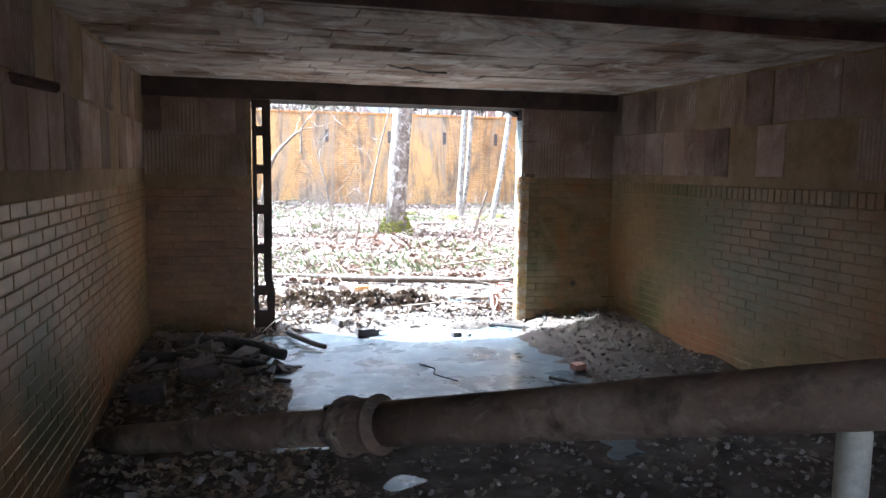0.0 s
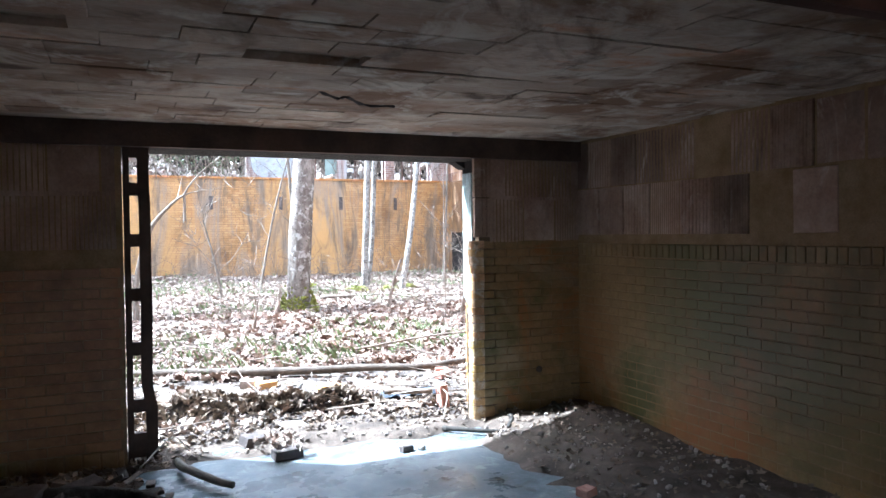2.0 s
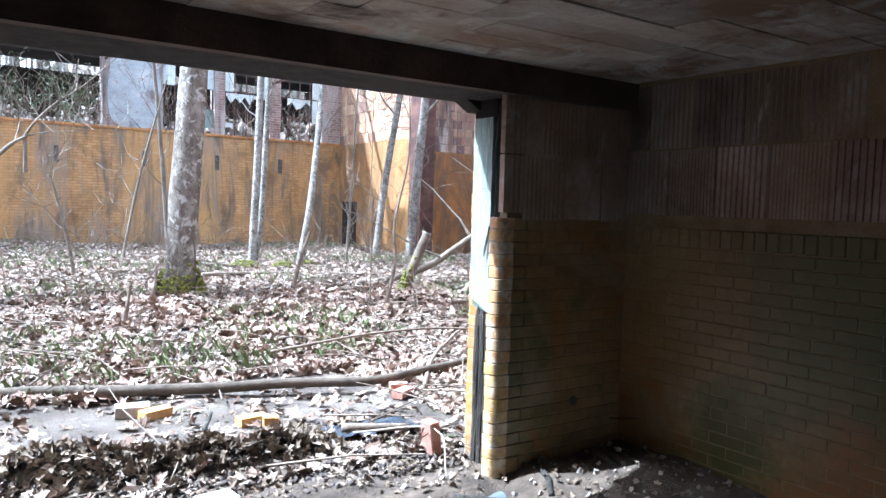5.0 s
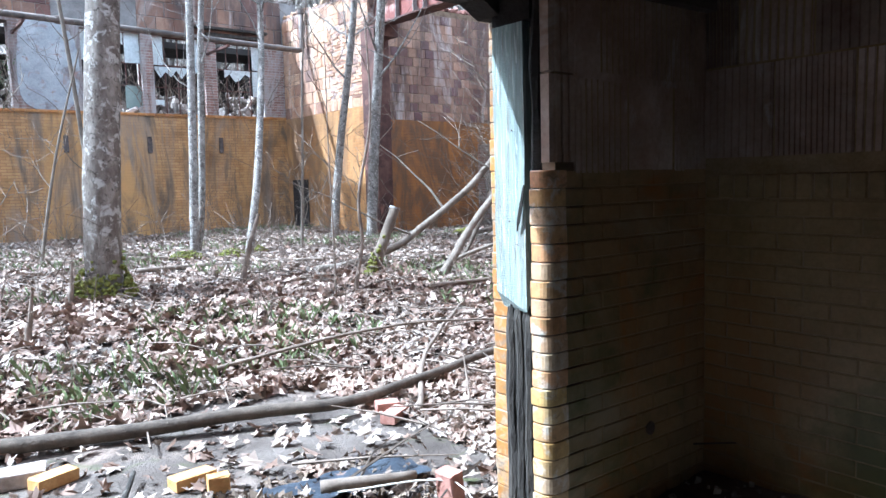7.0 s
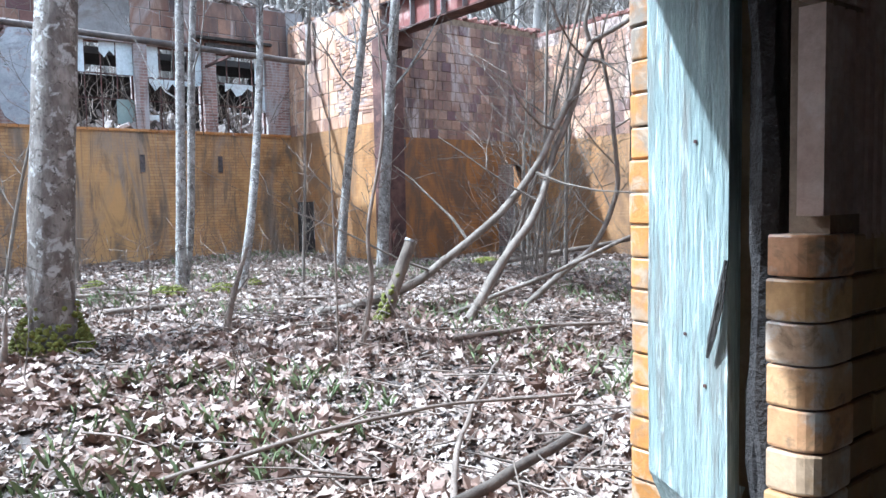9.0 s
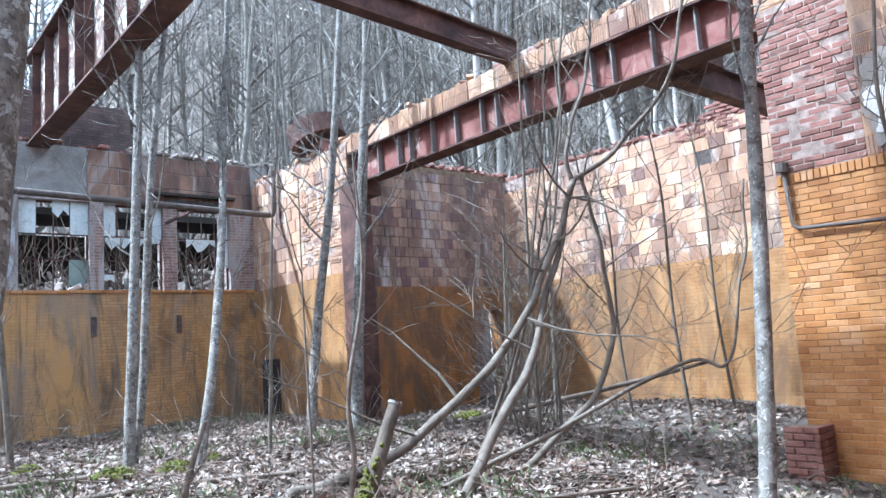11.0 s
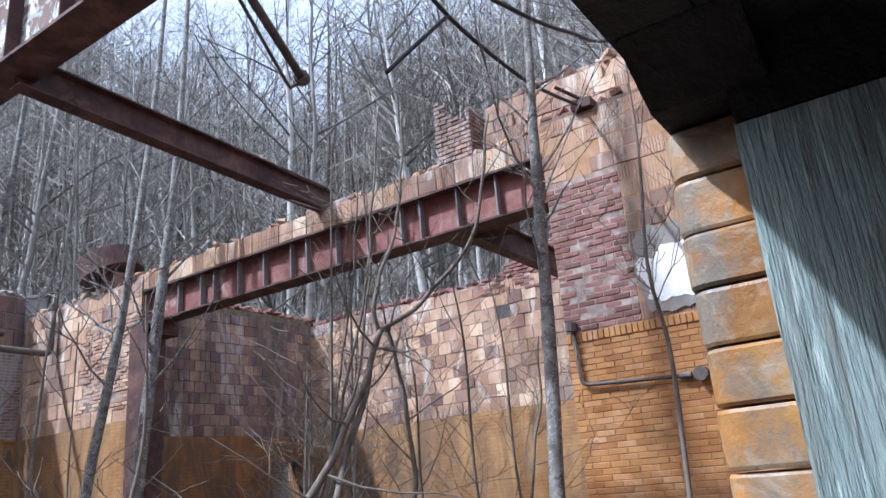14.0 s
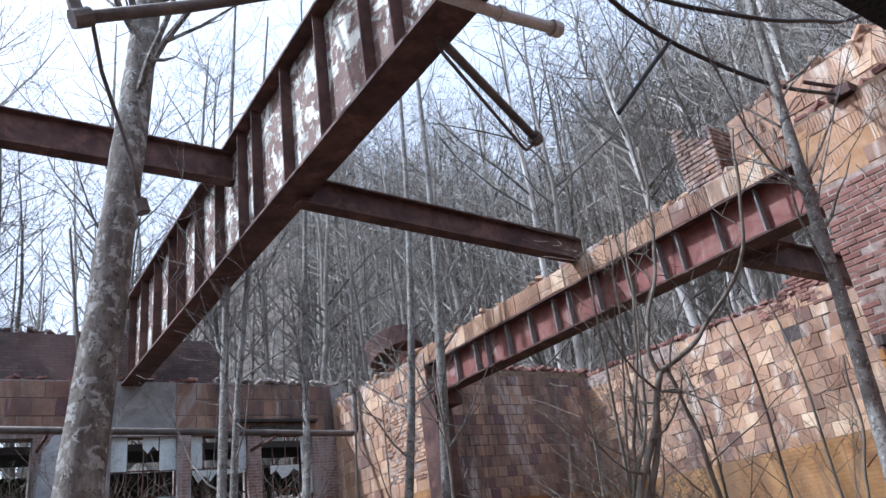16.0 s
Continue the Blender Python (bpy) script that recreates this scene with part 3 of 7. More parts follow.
# room: walls with thickness, opening through the front wall, ceiling and floor
wall_right = solid("wall_east", Acc().box(XR + 0.003, XR + 0.36, YBACK, 7.06, -0.3, 2.6), M_MORTAR_IN, "room wall of soiled glazed brick under clay tile", "wall", "structure")
wall_left = solid("wall_west", Acc().box(XL - 0.36, XL - 0.003, YBACK, 7.06, -0.3, 2.6), M_MORTAR_IN, "room wall of stained glazed brick under clay tile", "wall", "structure")
# Never in view; the doorway is assumed, cut to let daylight reach the near room.
wall_back = solid("wall_south", Acc().box(XL - 0.36, XL + 0.3, YBACK - 0.3, YBACK, -0.3, 2.6).box(XR - 0.3, XR + 0.36, YBACK - 0.3, YBACK, -0.3, 2.6).box(XL + 0.3, XR - 0.3, YBACK - 0.3, YBACK, 2.1, 2.6).box(1.3, XR - 0.3, YBACK - 0.3, YBACK, -0.3, 2.1), M_MORTAR_IN, "unseen plain back wall of the room with a doorway added for daylight", "wall", "structure")
a = Acc().box(XL - 0.008, OX0, YF + 0.005, 7.02, -0.3, OZ)
a.box(2.78, XR + 0.008, YF + 0.005, 6.95, -0.3, OZ)
wall_front = solid("wall_north", a, M_MORTAR_IN, "glazed brick front wall either side of a wide doorway", "wall", "structure")
a = Acc().box(XL - 0.36, XR + 0.36, YBACK - 0.3, 7.04, ZC + 0.03, ZC + 0.3)
rng = random.Random(11)
y = YBACK
while y < 6.58:
    x = XL - rng.uniform(0, 0.5)
    h = rng.uniform(0.19, 0.21)
    while x < XR:
        w = rng.uniform(0.35, 0.62)
        dz = rng.uniform(-0.004, 0.004)
        x1, y1 = min(x + w, XR), min(y + h, 6.6)
        x0 = max(x, XL)
        if x1 - x0 > 0.05 and rng.random() > 0.008:
            a.block(pose((x0 + x1) / 2, (y + y1) / 2, ZC + 0.02 + dz, rng.uniform(-0.3, 0.3), rng.uniform(-0.2, 0.2), 0), x1 - x0 - 0.002, y1 - y - 0.002, 0.05, 0.003, 0.0015, rng)
        x += w
    y += h
ceiling = solid("ceiling", a, M_CEIL, "cracked flat terracotta slab ceiling with dark joints", "ceiling", "structure")
floor = solid("floor", Acc().box(XL - 0.055, XR + 0.055, YBACK, 6.9, -0.2, 0.0), M_CONCRETE, "damp blue-grey concrete floor slab", "floor", "structure")


def dirt_height(x, y):
    n = noise.noise(Vector((x * 2.2, y * 2.2, 1))) * 0.045 + noise.noise(Vector((x * 6, y * 6, 2))) * 0.02
    cx = 1.25 + 0.1 * math.sin(y * 3)
    d = max((abs(x - cx) - 1.12 - (0.08 if y > 5.2 else -0.12)) / 0.3, (3.9 - y) / 0.3, (y - 6.5) / 0.2)
    d += noise.noise(Vector((x * 1.7, y * 1.7, 4))) * 0.55 + noise.noise(Vector((x * 5, y * 5, 4))) * 0.35
    z = -0.05 + 0.075 * min(max(d + 0.5, 0), 1) + n * min(max(d, 0.0), 1)
    if x > 2.3:
        z += 0.075 * math.exp(-((x - 3.3) / 0.55) ** 2 - ((y - 6.1) / 0.6) ** 2) + 0.03 * min(1, (x - 2.3) / 1.0)
    if x < 0.2:
        z += 0.09 * math.exp(-((x + 0.55) / 0.5) ** 2 - ((y - 5.4) / 0.9) ** 2)
    return z


a = Acc()
nx, ny = 112, 260
a.v = [(XL - 0.05 + (XR - XL + 0.1) * i / (nx - 1), YBACK + (7.06 - YBACK) * j / (ny - 1), 0) for j in range(ny) for i in range(nx)]
a.v = [(x, y, dirt_height(x, y)) for x, y, _ in a.v]
a.f = [(j * nx + i, j * nx + i + 1, (j + 1) * nx + i + 1, (j + 1) * nx + i) for j in range(ny - 1) for i in range(nx - 1)]
dirt = solid("dirt_cover", a, M_DIRT, "dark loose dirt and grit drifted over the concrete floor", "dirt", "stuff", smooth=True)
dirt["kind"] = "stuff"

# lintel over the opening
lintel = thing("lintel", "sooty steel lintel beam across the whole doorway", "lintel", kind="structure")
part("web", Acc().box(XL, XR, 6.66, 7.0, OZ + 0.014, ZC), M_DARK, lintel)
part("inner_flange", Acc().box(XL, XR, 6.59, 6.657, OZ - 0.004, ZC - 0.003), M_DARK, lintel)
part("outer_edge", Acc().box(XL - 0.36, XR + 0.36, 7.003, 7.095, OZ, ZC + 0.32), M_BLACK, lintel)
part("corner_gusset", Acc().add([(x, y, z) for y in (6.96, 7.088) for x, z in ((2.57, 2.123), (2.57, 2.118), (2.64, 2.075), (2.66, 2.064), (3.3, 2.064), (3.3, 2.123))], [(0, 1, 2, 3, 4, 5), (11, 10, 9, 8, 7, 6)] + [(i, i + 6, (i + 1) % 6 + 6, (i + 1) % 6) for i in range(6)]), M_BLACK, lintel)
# Black soffit, and a block added over the post, paint the lintel's shadow.
part("soffit", Acc().box(OX0, 2.9, 6.66, 7.0, OZ, OZ + 0.011), M_BLACK, lintel)
part("packing", Acc().box(2.66, 2.9, 6.80, 7.003, 2.024, OZ - 0.001), M_BLACK, lintel)

# ---------------------------------------------------------------- courtyard walls
# Building front out of view, raised high to cut skylight from the south.
facade = solid("facade", Acc().box(-7.4, XL - 0.37, 6.6, 7.04, -0.5, 7.2).box(XR + 0.37, 9.6, 6.6, 7.04, -0.5, 7.2).box(XL - 0.37, XR + 0.37, 6.6, 6.88, ZC + 0.33, 7.2), M_RED, "plain red brick building front over the doorway, unseen, cuts southern skylight", "wall", "structure")
# Added wall, never in view: blocks the western sky for deeper shade.
wall_west = solid("wall_courtyard_west", Acc().box(-7.4, -7.0, 7.05, 22.75, -0.5, 6.6), M_RED, "unseen plain red brick wall added to cut skylight from the west", "wall", "structure")
X1, X2, YFAR, YB, YN = 9.66, 14.0, 22.8, 18.65, 10.36
BAND = 3.15


def wall_with_openings(name, axis, at, thick, u0, u1, z0, z1, openings, mat, label, category="wall"):
    """A wall along axis (0: x, 1: y) whose seen face lies at `at`; openings (ua, ub, za, zb) go through it."""
    cuts_u = sorted({u0, u1, *[o[0] for o in openings], *[o[1] for o in openings]})
    cuts_z = sorted({z0, z1, *[o[2] for o in openings], *[o[3] for o in openings]})
    acc = Acc()
    for ua, ub in zip(cuts_u, cuts_u[1:]):
        for za, zb in zip(cuts_z, cuts_z[1:]):
            um, zm = (ua + ub) / 2, (za + zb) / 2
            if any(o[0] < um < o[1] and o[2] < zm < o[3] for o in openings):
                continue
            if axis == 0:
                acc.box(ua, ub, at, at + thick, za, zb)
            else:
                acc.box(at, at + thick, ua, ub, za, zb)
    me = bmesh.new()
    me.from_mesh(acc.mesh(name, mat))
    bmesh.ops.remove_doubles(me, verts=me.verts, dist=0.0005)
    seen = {}
    for f in me.faces:
        seen.setdefault(tuple(round(c, 3) for c in f.calc_center_median()), []).append(f)
    bmesh.ops.delete(me, geom=[f for fs in seen.values() if len(fs) > 1 for f in fs], context="FACES")
    data = bpy.data.meshes.new(name)
    me.to_mesh(data)
    me.free()
    data.materials.append(mat)
    return tagged(new(name, data), label, category, "", "structure")


far_low = wall_with_openings("wall_far", 0, YFAR, 0.45, -14, X1 + 0.45, -0.5, BAND, [], M_FAR, "long ochre glazed brick wall with dark water stains", "wall")
OPEN_FAR = [(-2.2, 3.35, BAND + 0.02, 5.05), (4.75, 6.05, BAND + 0.02, 5.05), (6.32, 7.56, BAND + 0.02, 5.05), (7.86, 9.1, BAND + 0.02, 5.05)]
far_mid = wall_with_openings("wall_far_upper", 0, YFAR + 0.06, 0.39, -14, X1 + 0.45, BAND, 5.12, OPEN_FAR, M_REDFAR, "weathered brick piers between broken window openings", "wall")
far_top = solid("wall_far_parapet", Acc().box(-14, X1 + 0.45, YFAR + 0.08, YFAR + 0.42, 5.12, 6.2), M_PLASTER, "stained plaster and clay tile above the broken windows", "wall", "structure")
far_black = solid("wall_far_raised", Acc().box(-14, 7.02, YFAR + 0.5, YFAR + 0.9, 5.6, 7.3), M_SOOTBRICK, "sooty dark brick upper wall with a ragged top", "wall", "structure")
# Interior gloom behind the windows is painted into these walls.
back_room = solid("wall_far_back", Acc().box(-14, 10.4, 26.4, 26.7, -0.5, 4.9).box(-14, 10.4, 24.9, 26.4, 5.14, 5.3).box(10.1, 10.4, YFAR + 0.46, 26.4, -0.5, 5.1), M_SHADE_VOID, "ruined interior walls behind the broken windows, shade painted near-black", "wall", "structure")
side_far = wall_with_openings("wall_side_far", 1, X1, 0.45, 18.66, YFAR, -0.5, BAND, [(21.75, 22.5, -0.5, 1.52)], M_SIDE, "ochre glazed brick side wall with a low doorway", "wall")
side_far_up = solid("wall_side_far_upper", Acc().box(X1 + 0.01, X1 + 0.45, 18.66, YFAR, BAND, 5.72), M_MORTAR_PINK, "clay tile upper wall over glazed brick", "wall", "structure")
low_door = solid("door_1", Acc().box(X1 - 0.012, X1 + 0.03, 21.70, 22.54, -0.3, 1.55), M_BLACK, "low black sheet iron door in the ochre wall", "door", "structure")
low_door_back = solid("doorway_back", Acc().box(X1 + 0.9, X1 + 1.0, 21.3, 22.9, -0.4, 1.9).box(X1 + 0.45, X1 + 0.9, 21.3, 21.4, -0.4, 1.9).box(X1 + 0.45, X1 + 0.9, 22.8, 22.9, -0.4, 1.9).box(X1 + 0.45, X1 + 1.0, 21.3, 22.9, 1.9, 2.0), M_SHADE_VOID, "walls behind a low doorway, shade painted near-black", "wall", "structure")
# Bay north wall faces away from the sun; its shade is in the colours.
bay_low = wall_with_openings("wall_bay_north", 0, YB, 0.4, X1 + 0.46, X2 + 0.4, -0.5, 2.84, [(12.78, 13.66, -0.5, 2.33)], M_BAYB, "ochre glazed brick wall of the recessed bay, darkened as its shaded side", "wall")
bay_up = solid("wall_bay_north_upper", Acc().box(X1 + 0.46, X2 + 0.4, YB + 0.01, YB + 0.4, 2.84, 5.42), M_MORTAR, "clay tile upper wall of the recessed bay, darkened as its shaded side", "wall", "structure")
alcove = solid("alcove_back", Acc().box(12.2, 14.3, YB + 1.1, YB + 1.3, -0.5, 3.2).box(12.2, 12.4, YB + 0.4, YB + 1.1, -0.5, 3.2), M_REDFAR, "pale red brick wall seen through a doorway", "wall", "structure")
bay_back_low = solid("wall_bay_east", Acc().box(X2, X2 + 0.4, 10.0, YB, -0.5, 2.84), M_SIDE, "ochre glazed brick back wall of the bay", "wall", "structure")
bay_back_up = solid("wall_bay_east_upper", Acc().box(X2 + 0.01, X2 + 0.4, 10.0, YB + 0.01, 2.84, 5.3), M_MORTAR_PINK, "weathered clay tile upper wall of the bay", "wall", "structure")
bay_near = solid("wall_bay_south", Acc().box(X1 + 0.5, X2 + 0.4, 9.6, 10.0, -0.5, 5.4), M_REDFAR, "red brick return wall of the bay", "wall", "structure")
near_wall = solid("wall_side_near", Acc().box(X1 + 0.007, X1 + 0.5, 3.0, YN, -0.5, 5.75), M_MORTAR_PALE, "side wall of ochre glazed brick, red brick and clay tile", "wall", "structure")
near_back = solid("wall_side_raised", Acc().box(X1 + 0.56, X1 + 0.9, 3.0, 11.4, 5.2, 6.72), M_TILE_OUT, "raised clay tile wall behind the parapet", "wall", "structure")
# ---------------------------------------------------------------- masonry that can be told apart
_, ME_B = brick_mesh("brick", M_GLAZED_IN, 0.209, 0.060, 0.05, 0.003)
AB = brick_mesh("brick_far", M_GLAZED_IN_JOINED, 0.209, 0.060, 0.05, 0.003)[0]
KB = [(AB, ME_B)]
_, ME_S = brick_mesh("soldier_brick", M_GLAZED_IN, 0.060, 0.100)
AS = brick_mesh("soldier_brick_far", M_GLAZED_IN_JOINED, 0.060, 0.100)[0]
KS = [(AS, ME_S)]
A_T0, ME_T0 = brick_mesh("clay_tile", M_TILE, 0.298, 0.372, 0.05, 0.008)
A_T1, ME_T1 = rib_mesh("clay_tile_ribbed", M_TILE, 0.298, 0.372)
A_T2, ME_T2 = rib_mesh("clay_tile_scored", M_TILE, 0.298, 0.372, 14)
KT = [(A_T0, ME_T0), (A_T1, ME_T1), (A_T2, ME_T2), (A_T1, ME_T1)]
COURSE_H = 20 * 0.0662
r5 = random.Random(5)
_, ME_BR = brick_mesh("brick_mouldy", M_GLAZED_R, 0.209, 0.060, 0.05, 0.003)
_, ME_SR = brick_mesh("soldier_brick_mouldy", M_GLAZED_R, 0.060, 0.100)
# right wall
lay(wall_right, "brick", face(XR, YF, 0.0, -90), 9.6, COURSE_H + 0.01, 0.209, 0.060, 0.0062, [(AB, ME_BR)], M_GLAZED_R_JOINED, near=lambda u, v: u < 3.2, rnd=r5, wobble=0.0012)
lay(wall_right, "soldier_brick", face(XR - 0.004, YF, COURSE_H + 0.004, -90), 9.6, 0.11, 0.060, 0.100, 0.0062, [(AS, ME_SR)], M_GLAZED_R_JOINED, near=lambda u, v: u < 4, rnd=r5)
lay(wall_right, "clay_tile", face(XR + 0.001, YF, 1.50, -90), 9.6, 0.78, 0.298, 0.372, 0.010, KT, M_TILE, near=lambda u, v: u < 7, rnd=r5, wobble=0.006)
# left wall
lay(wall_left, "brick", face(XL, -2.0, 0.0, 90), 8.64, COURSE_H + 0.13, 0.209, 0.060, 0.0062, KB, M_GLAZED_IN_JOINED, near=lambda u, v: 3.6 < u < 6.6 and v > 0.3, rnd=r5, wobble=0.0012)
lay(wall_left, "clay_tile", face(XL - 0.001, -2.0, 1.50, 90), 8.64, 0.78, 0.298, 0.372, 0.010, [(A_T0, ME_T0), (A_T2, ME_T2)], M_TILE, near=lambda u, v: u > 3, rnd=r5, wobble=0.004)
# front wall, inner face
M_GLAZED_RUST = material("glazed_brick_rust_brown", [(0.3, (0.20, 0.09, 0.035)), (0.5, (0.27, 0.135, 0.055)), (0.7, (0.33, 0.18, 0.08))], 1.6, 0.45, vary=0.18, bump=0.12, grain=35,
                         stain=[(0.15, 0.07, 0.03), (0.30, 0.15, 0.06)], stain_scale=0.9, stain_at=(0.50, 0.64))
AW, ME_BW = brick_mesh("brick_rusty", M_GLAZED_RUST, 0.209, 0.060, 0.05, 0.003)
lay(wall_front, "brick", face(XL, YF, 0.14, 0), OX0 - XL - 0.02, COURSE_H - 0.09, 0.209, 0.060, 0.0062, [(AW, ME_BW)], M_GLAZED_RUST, near=lambda u, v: True, rnd=r5)
lay(wall_front, "base_brick", face(XL, YF - 0.002, 0.0, 0), OX0 - XL - 0.02, 0.141, 0.098, 0.13, 0.007, [(brick_mesh("base_brick", M_GLAZED_IN, 0.098, 0.13)[0], bpy.data.meshes["base_brick"])], M_GLAZED_IN, near=lambda u, v: True, bond=0)
lay(wall_front, "clay_tile", face(XL, YF + 0.001, 1.47, 0), OX0 - XL - 0.04, 0.68, 0.298, 0.33, 0.010, KT[:2], M_TILE, near=lambda u, v: True, rnd=r5)
lay(wall_front, "brick", face(2.66, YF, 0.14, 0), XR - 2.66, COURSE_H + 0.01, 0.209, 0.060, 0.0062, KB, M_GLAZED_IN_JOINED, near=lambda u, v: True, rnd=r5,
    keep=lambda u, v: not (abs(u - 0.51) < 0.06 and abs(v - 0.25) < 0.04))
lay(wall_front, "base_brick", face(2.66, YF - 0.002, 0.0, 0), XR - 2.66, 0.141, 0.098, 0.13, 0.007, [(Acc(), bpy.data.meshes["base_brick"])], M_GLAZED_IN, near=lambda u, v: True, bond=0)
lay(wall_front, "clay_tile", face(2.73, YF + 0.001, 1.47, 0), XR - 2.73, 0.68, 0.298, 0.33, 0.010, KT[:2], M_TILE, near=lambda u, v: True, rnd=r5)


def bullnose(name, mat, sx, sy, sz, r):
    """A brick whose upright corner at (-x, -y) is rounded; origin in that corner, bevelled above and below."""
    pts = [(sx, 0)] + [(sx, sy), (0, sy)] + [(r - r * math.cos(t), r - r * math.sin(t)) for t in [math.pi / 2 * k / 6 for k in range(7)]]
    c = 0.004
    cx, cy = sx / 2, sy / 2
    lev = []
    for z, s in ((0, 0.97), (c, 1), (sz - c, 1), (sz, 0.97)):
        lev += [(cx + (x - cx) * s, cy + (y - cy) * s, z) for x, y in pts]
    n = len(pts)
    acc = Acc().add(lev, [tuple(reversed(range(n))), tuple(range(3 * n, 4 * n))] + [(k * n + i, k * n + (i + 1) % n, (k + 1) * n + (i + 1) % n, (k + 1) * n + i) for k in range(3) for i in range(n)])
    return acc.mesh(name, mat)


ME_J = [bullnose("jamb_brick", M_GLAZED_JAMB, w, 0.080, 0.0625, 0.046) for w in (0.105, 0.21)]
rj = random.Random(8)
for k in range(20):
    piece("jamb_brick", ME_J[k % 2] if k % 2 == 0 else ME_J[0], wall_front, pose(OX1 + rj.uniform(-0.004, 0.004), YF - 0.006 + rj.uniform(-0.002, 0.002), 0.142 + k * 0.0662, rj.uniform(-0.4, 0.4), rj.uniform(-0.6, 0.6), rj.uniform(-1.2, 1.2)))
piece("jamb_base_brick", bullnose("jamb_base_brick", M_GLAZED_JAMB, 0.105, 0.080, 0.138, 0.046), wall_front, pose(OX1 - 0.002, YF - 0.007, 0.0))
part("jamb_core", Acc().box(2.63, 2.80, YF + 0.012, YF + 0.075, 0, OZ), M_MORTAR, wall_front)
_, ME_JT = rib_mesh("jamb_tile", M_TILE, 0.15, 0.31, 4)
for k in range(2):
    piece("jamb_tile", ME_JT, wall_front, pose(OX1 + 0.11, YF + 0.006, 1.645 + k * 0.32))
ME_OC = [bullnose("outer_jamb_brick", M_GLAZED_OUTER, w, 0.105, 0.0628, 0.024) for w in (0.10, 0.21)]
for k in range(32):
    piece("outer_jamb_brick", ME_OC[k % 2], wall_front, Matrix.Translation((2.712 + rj.uniform(-0.003, 0.003), 7.098 + rj.uniform(-0.003, 0.003), -0.055 + k * 0.0662)) @ Matrix.Diagonal((1, -1, 1, 1)) @ pose(0, 0, 0, rj.uniform(-0.5, 0.5), rj.uniform(-0.5, 0.5), 0))

# hollow in the front wall by the corner: a black plug paints its shade
solid("wall_socket", Acc().tube([(3.17, YF - 0.006, 0.39), (3.17, YF + 0.04, 0.39)], 0.028, 12), M_CHAR, "black plug painted as the shade of a small round socket hole", "socket", "structure")

# near side wall: ochre brick below, red brick panel, clay tiles above
A_O, ME_OB = brick_mesh("ochre_brick", P_OCHRE, 0.209, 0.060)
A_R, ME_RB = brick_mesh("red_brick", P_RED, 0.200, 0.058, 0.05, 0.007)
A_W, ME_W = brick_mesh("tile_out", P_TILE_OUT, 0.295, 0.197, 0.05, 0.008)
A_W2, ME_W2 = rib_mesh("tile_out_ribbed", P_TILE_OUT, 0.295, 0.197, 8)
A_D, ME_D = brick_mesh("tile_dark", P_TILE_DARK, 0.235, 0.197, 0.05, 0.008)
r6 = random.Random(6)
lay(near_wall, "brick", face(X1, YN, 0.0, -90), 5.0, 3.05, 0.209, 0.060, 0.0062, [(A_O, ME_OB)], M_GLAZED_OUT, near=lambda u, v: u < 1.6 and v > 1.0, rnd=r6, wobble=0.003)
lay(near_wall, "rowlock_brick", face(X1 - 0.015, YN, 3.046, -90), 5.0, 0.12, 0.06, 0.105, 0.007, [brick_mesh("rowlock_brick", M_GLAZED_OUT, 0.06, 0.105)], M_GLAZED_OUT, bond=0, rnd=r6)
lay(near_wall, "red_brick", face(X1 + 0.0, YN, 3.17, -90), 0.92, 1.86, 0.200, 0.058, 0.011, [(A_R, ME_RB)], M_RED, near=lambda u, v: True, rnd=r6, wobble=0.007)
part("red_brick_bed", Acc().box(X1 + 0.0045, X1 + 0.0068, YN - 0.92, YN - 0.002, 3.16, 5.02), M_MORTAR_PINK, near_wall)
lay(near_wall, "clay_tile", face(X1 + 0.001, YN - 0.93, 3.17, -90), 5.0, 1.86, 0.295, 0.197, 0.009, [(A_W2, ME_W2), (A_W2, ME_W2), (A_W, ME_W)], M_TILE_OUT, near=lambda u, v: u < 5, rnd=r6, wobble=0.006)
lay(near_wall, "clay_tile", face(X1 + 0.001, YN + 0.0, 5.03, -90), 6.0, 0.86, 0.295, 0.197, 0.009, [(A_W2, ME_W2), (A_W, ME_W)], M_TILE_OUT, near=lambda u, v: u < 5, rnd=r6, wobble=0.008)


def ragged(name, axis, at, outline, mat, thick, label, category, parent=None):
    """A thin skin with a ragged outline on a wall: axis 0 along x, 1 along y."""
    n = len(outline)
    acc = Acc()
    if axis == 1:
        vs = [(at, u, v) for u, v in outline] + [(at + thick, u, v) for u, v in outline]
    else:
        vs = [(u, at, v) for u, v in outline] + [(u, at + thick, v) for u, v in outline]
    acc.add(vs, [tuple(range(n)), tuple(reversed(range(n, 2 * n)))] + [(i, (i + 1) % n, (i + 1) % n + n, i + n) for i in range(n)])
    if parent:
        return part(name, acc, mat, parent, label)
    return solid(name, acc, mat, label, category)


def blob(cu, cv, ru, rv, n, seed, rough=0.2):
    out = []
    for k in range(n):
        t = 2 * math.pi * k / n
        w = 1 + rough * (noise.noise(Vector((math.cos(t) * 1.6, math.sin(t) * 1.6, seed))) + 0.5 * noise.noise(Vector((math.cos(t) * 6, math.sin(t) * 6, seed))))
        out.append((cu + ru * w * math.copysign(abs(math.cos(t)) ** 0.7, math.cos(t)), cv + rv * w * math.copysign(abs(math.sin(t)) ** 0.7, math.sin(t))))
    return out


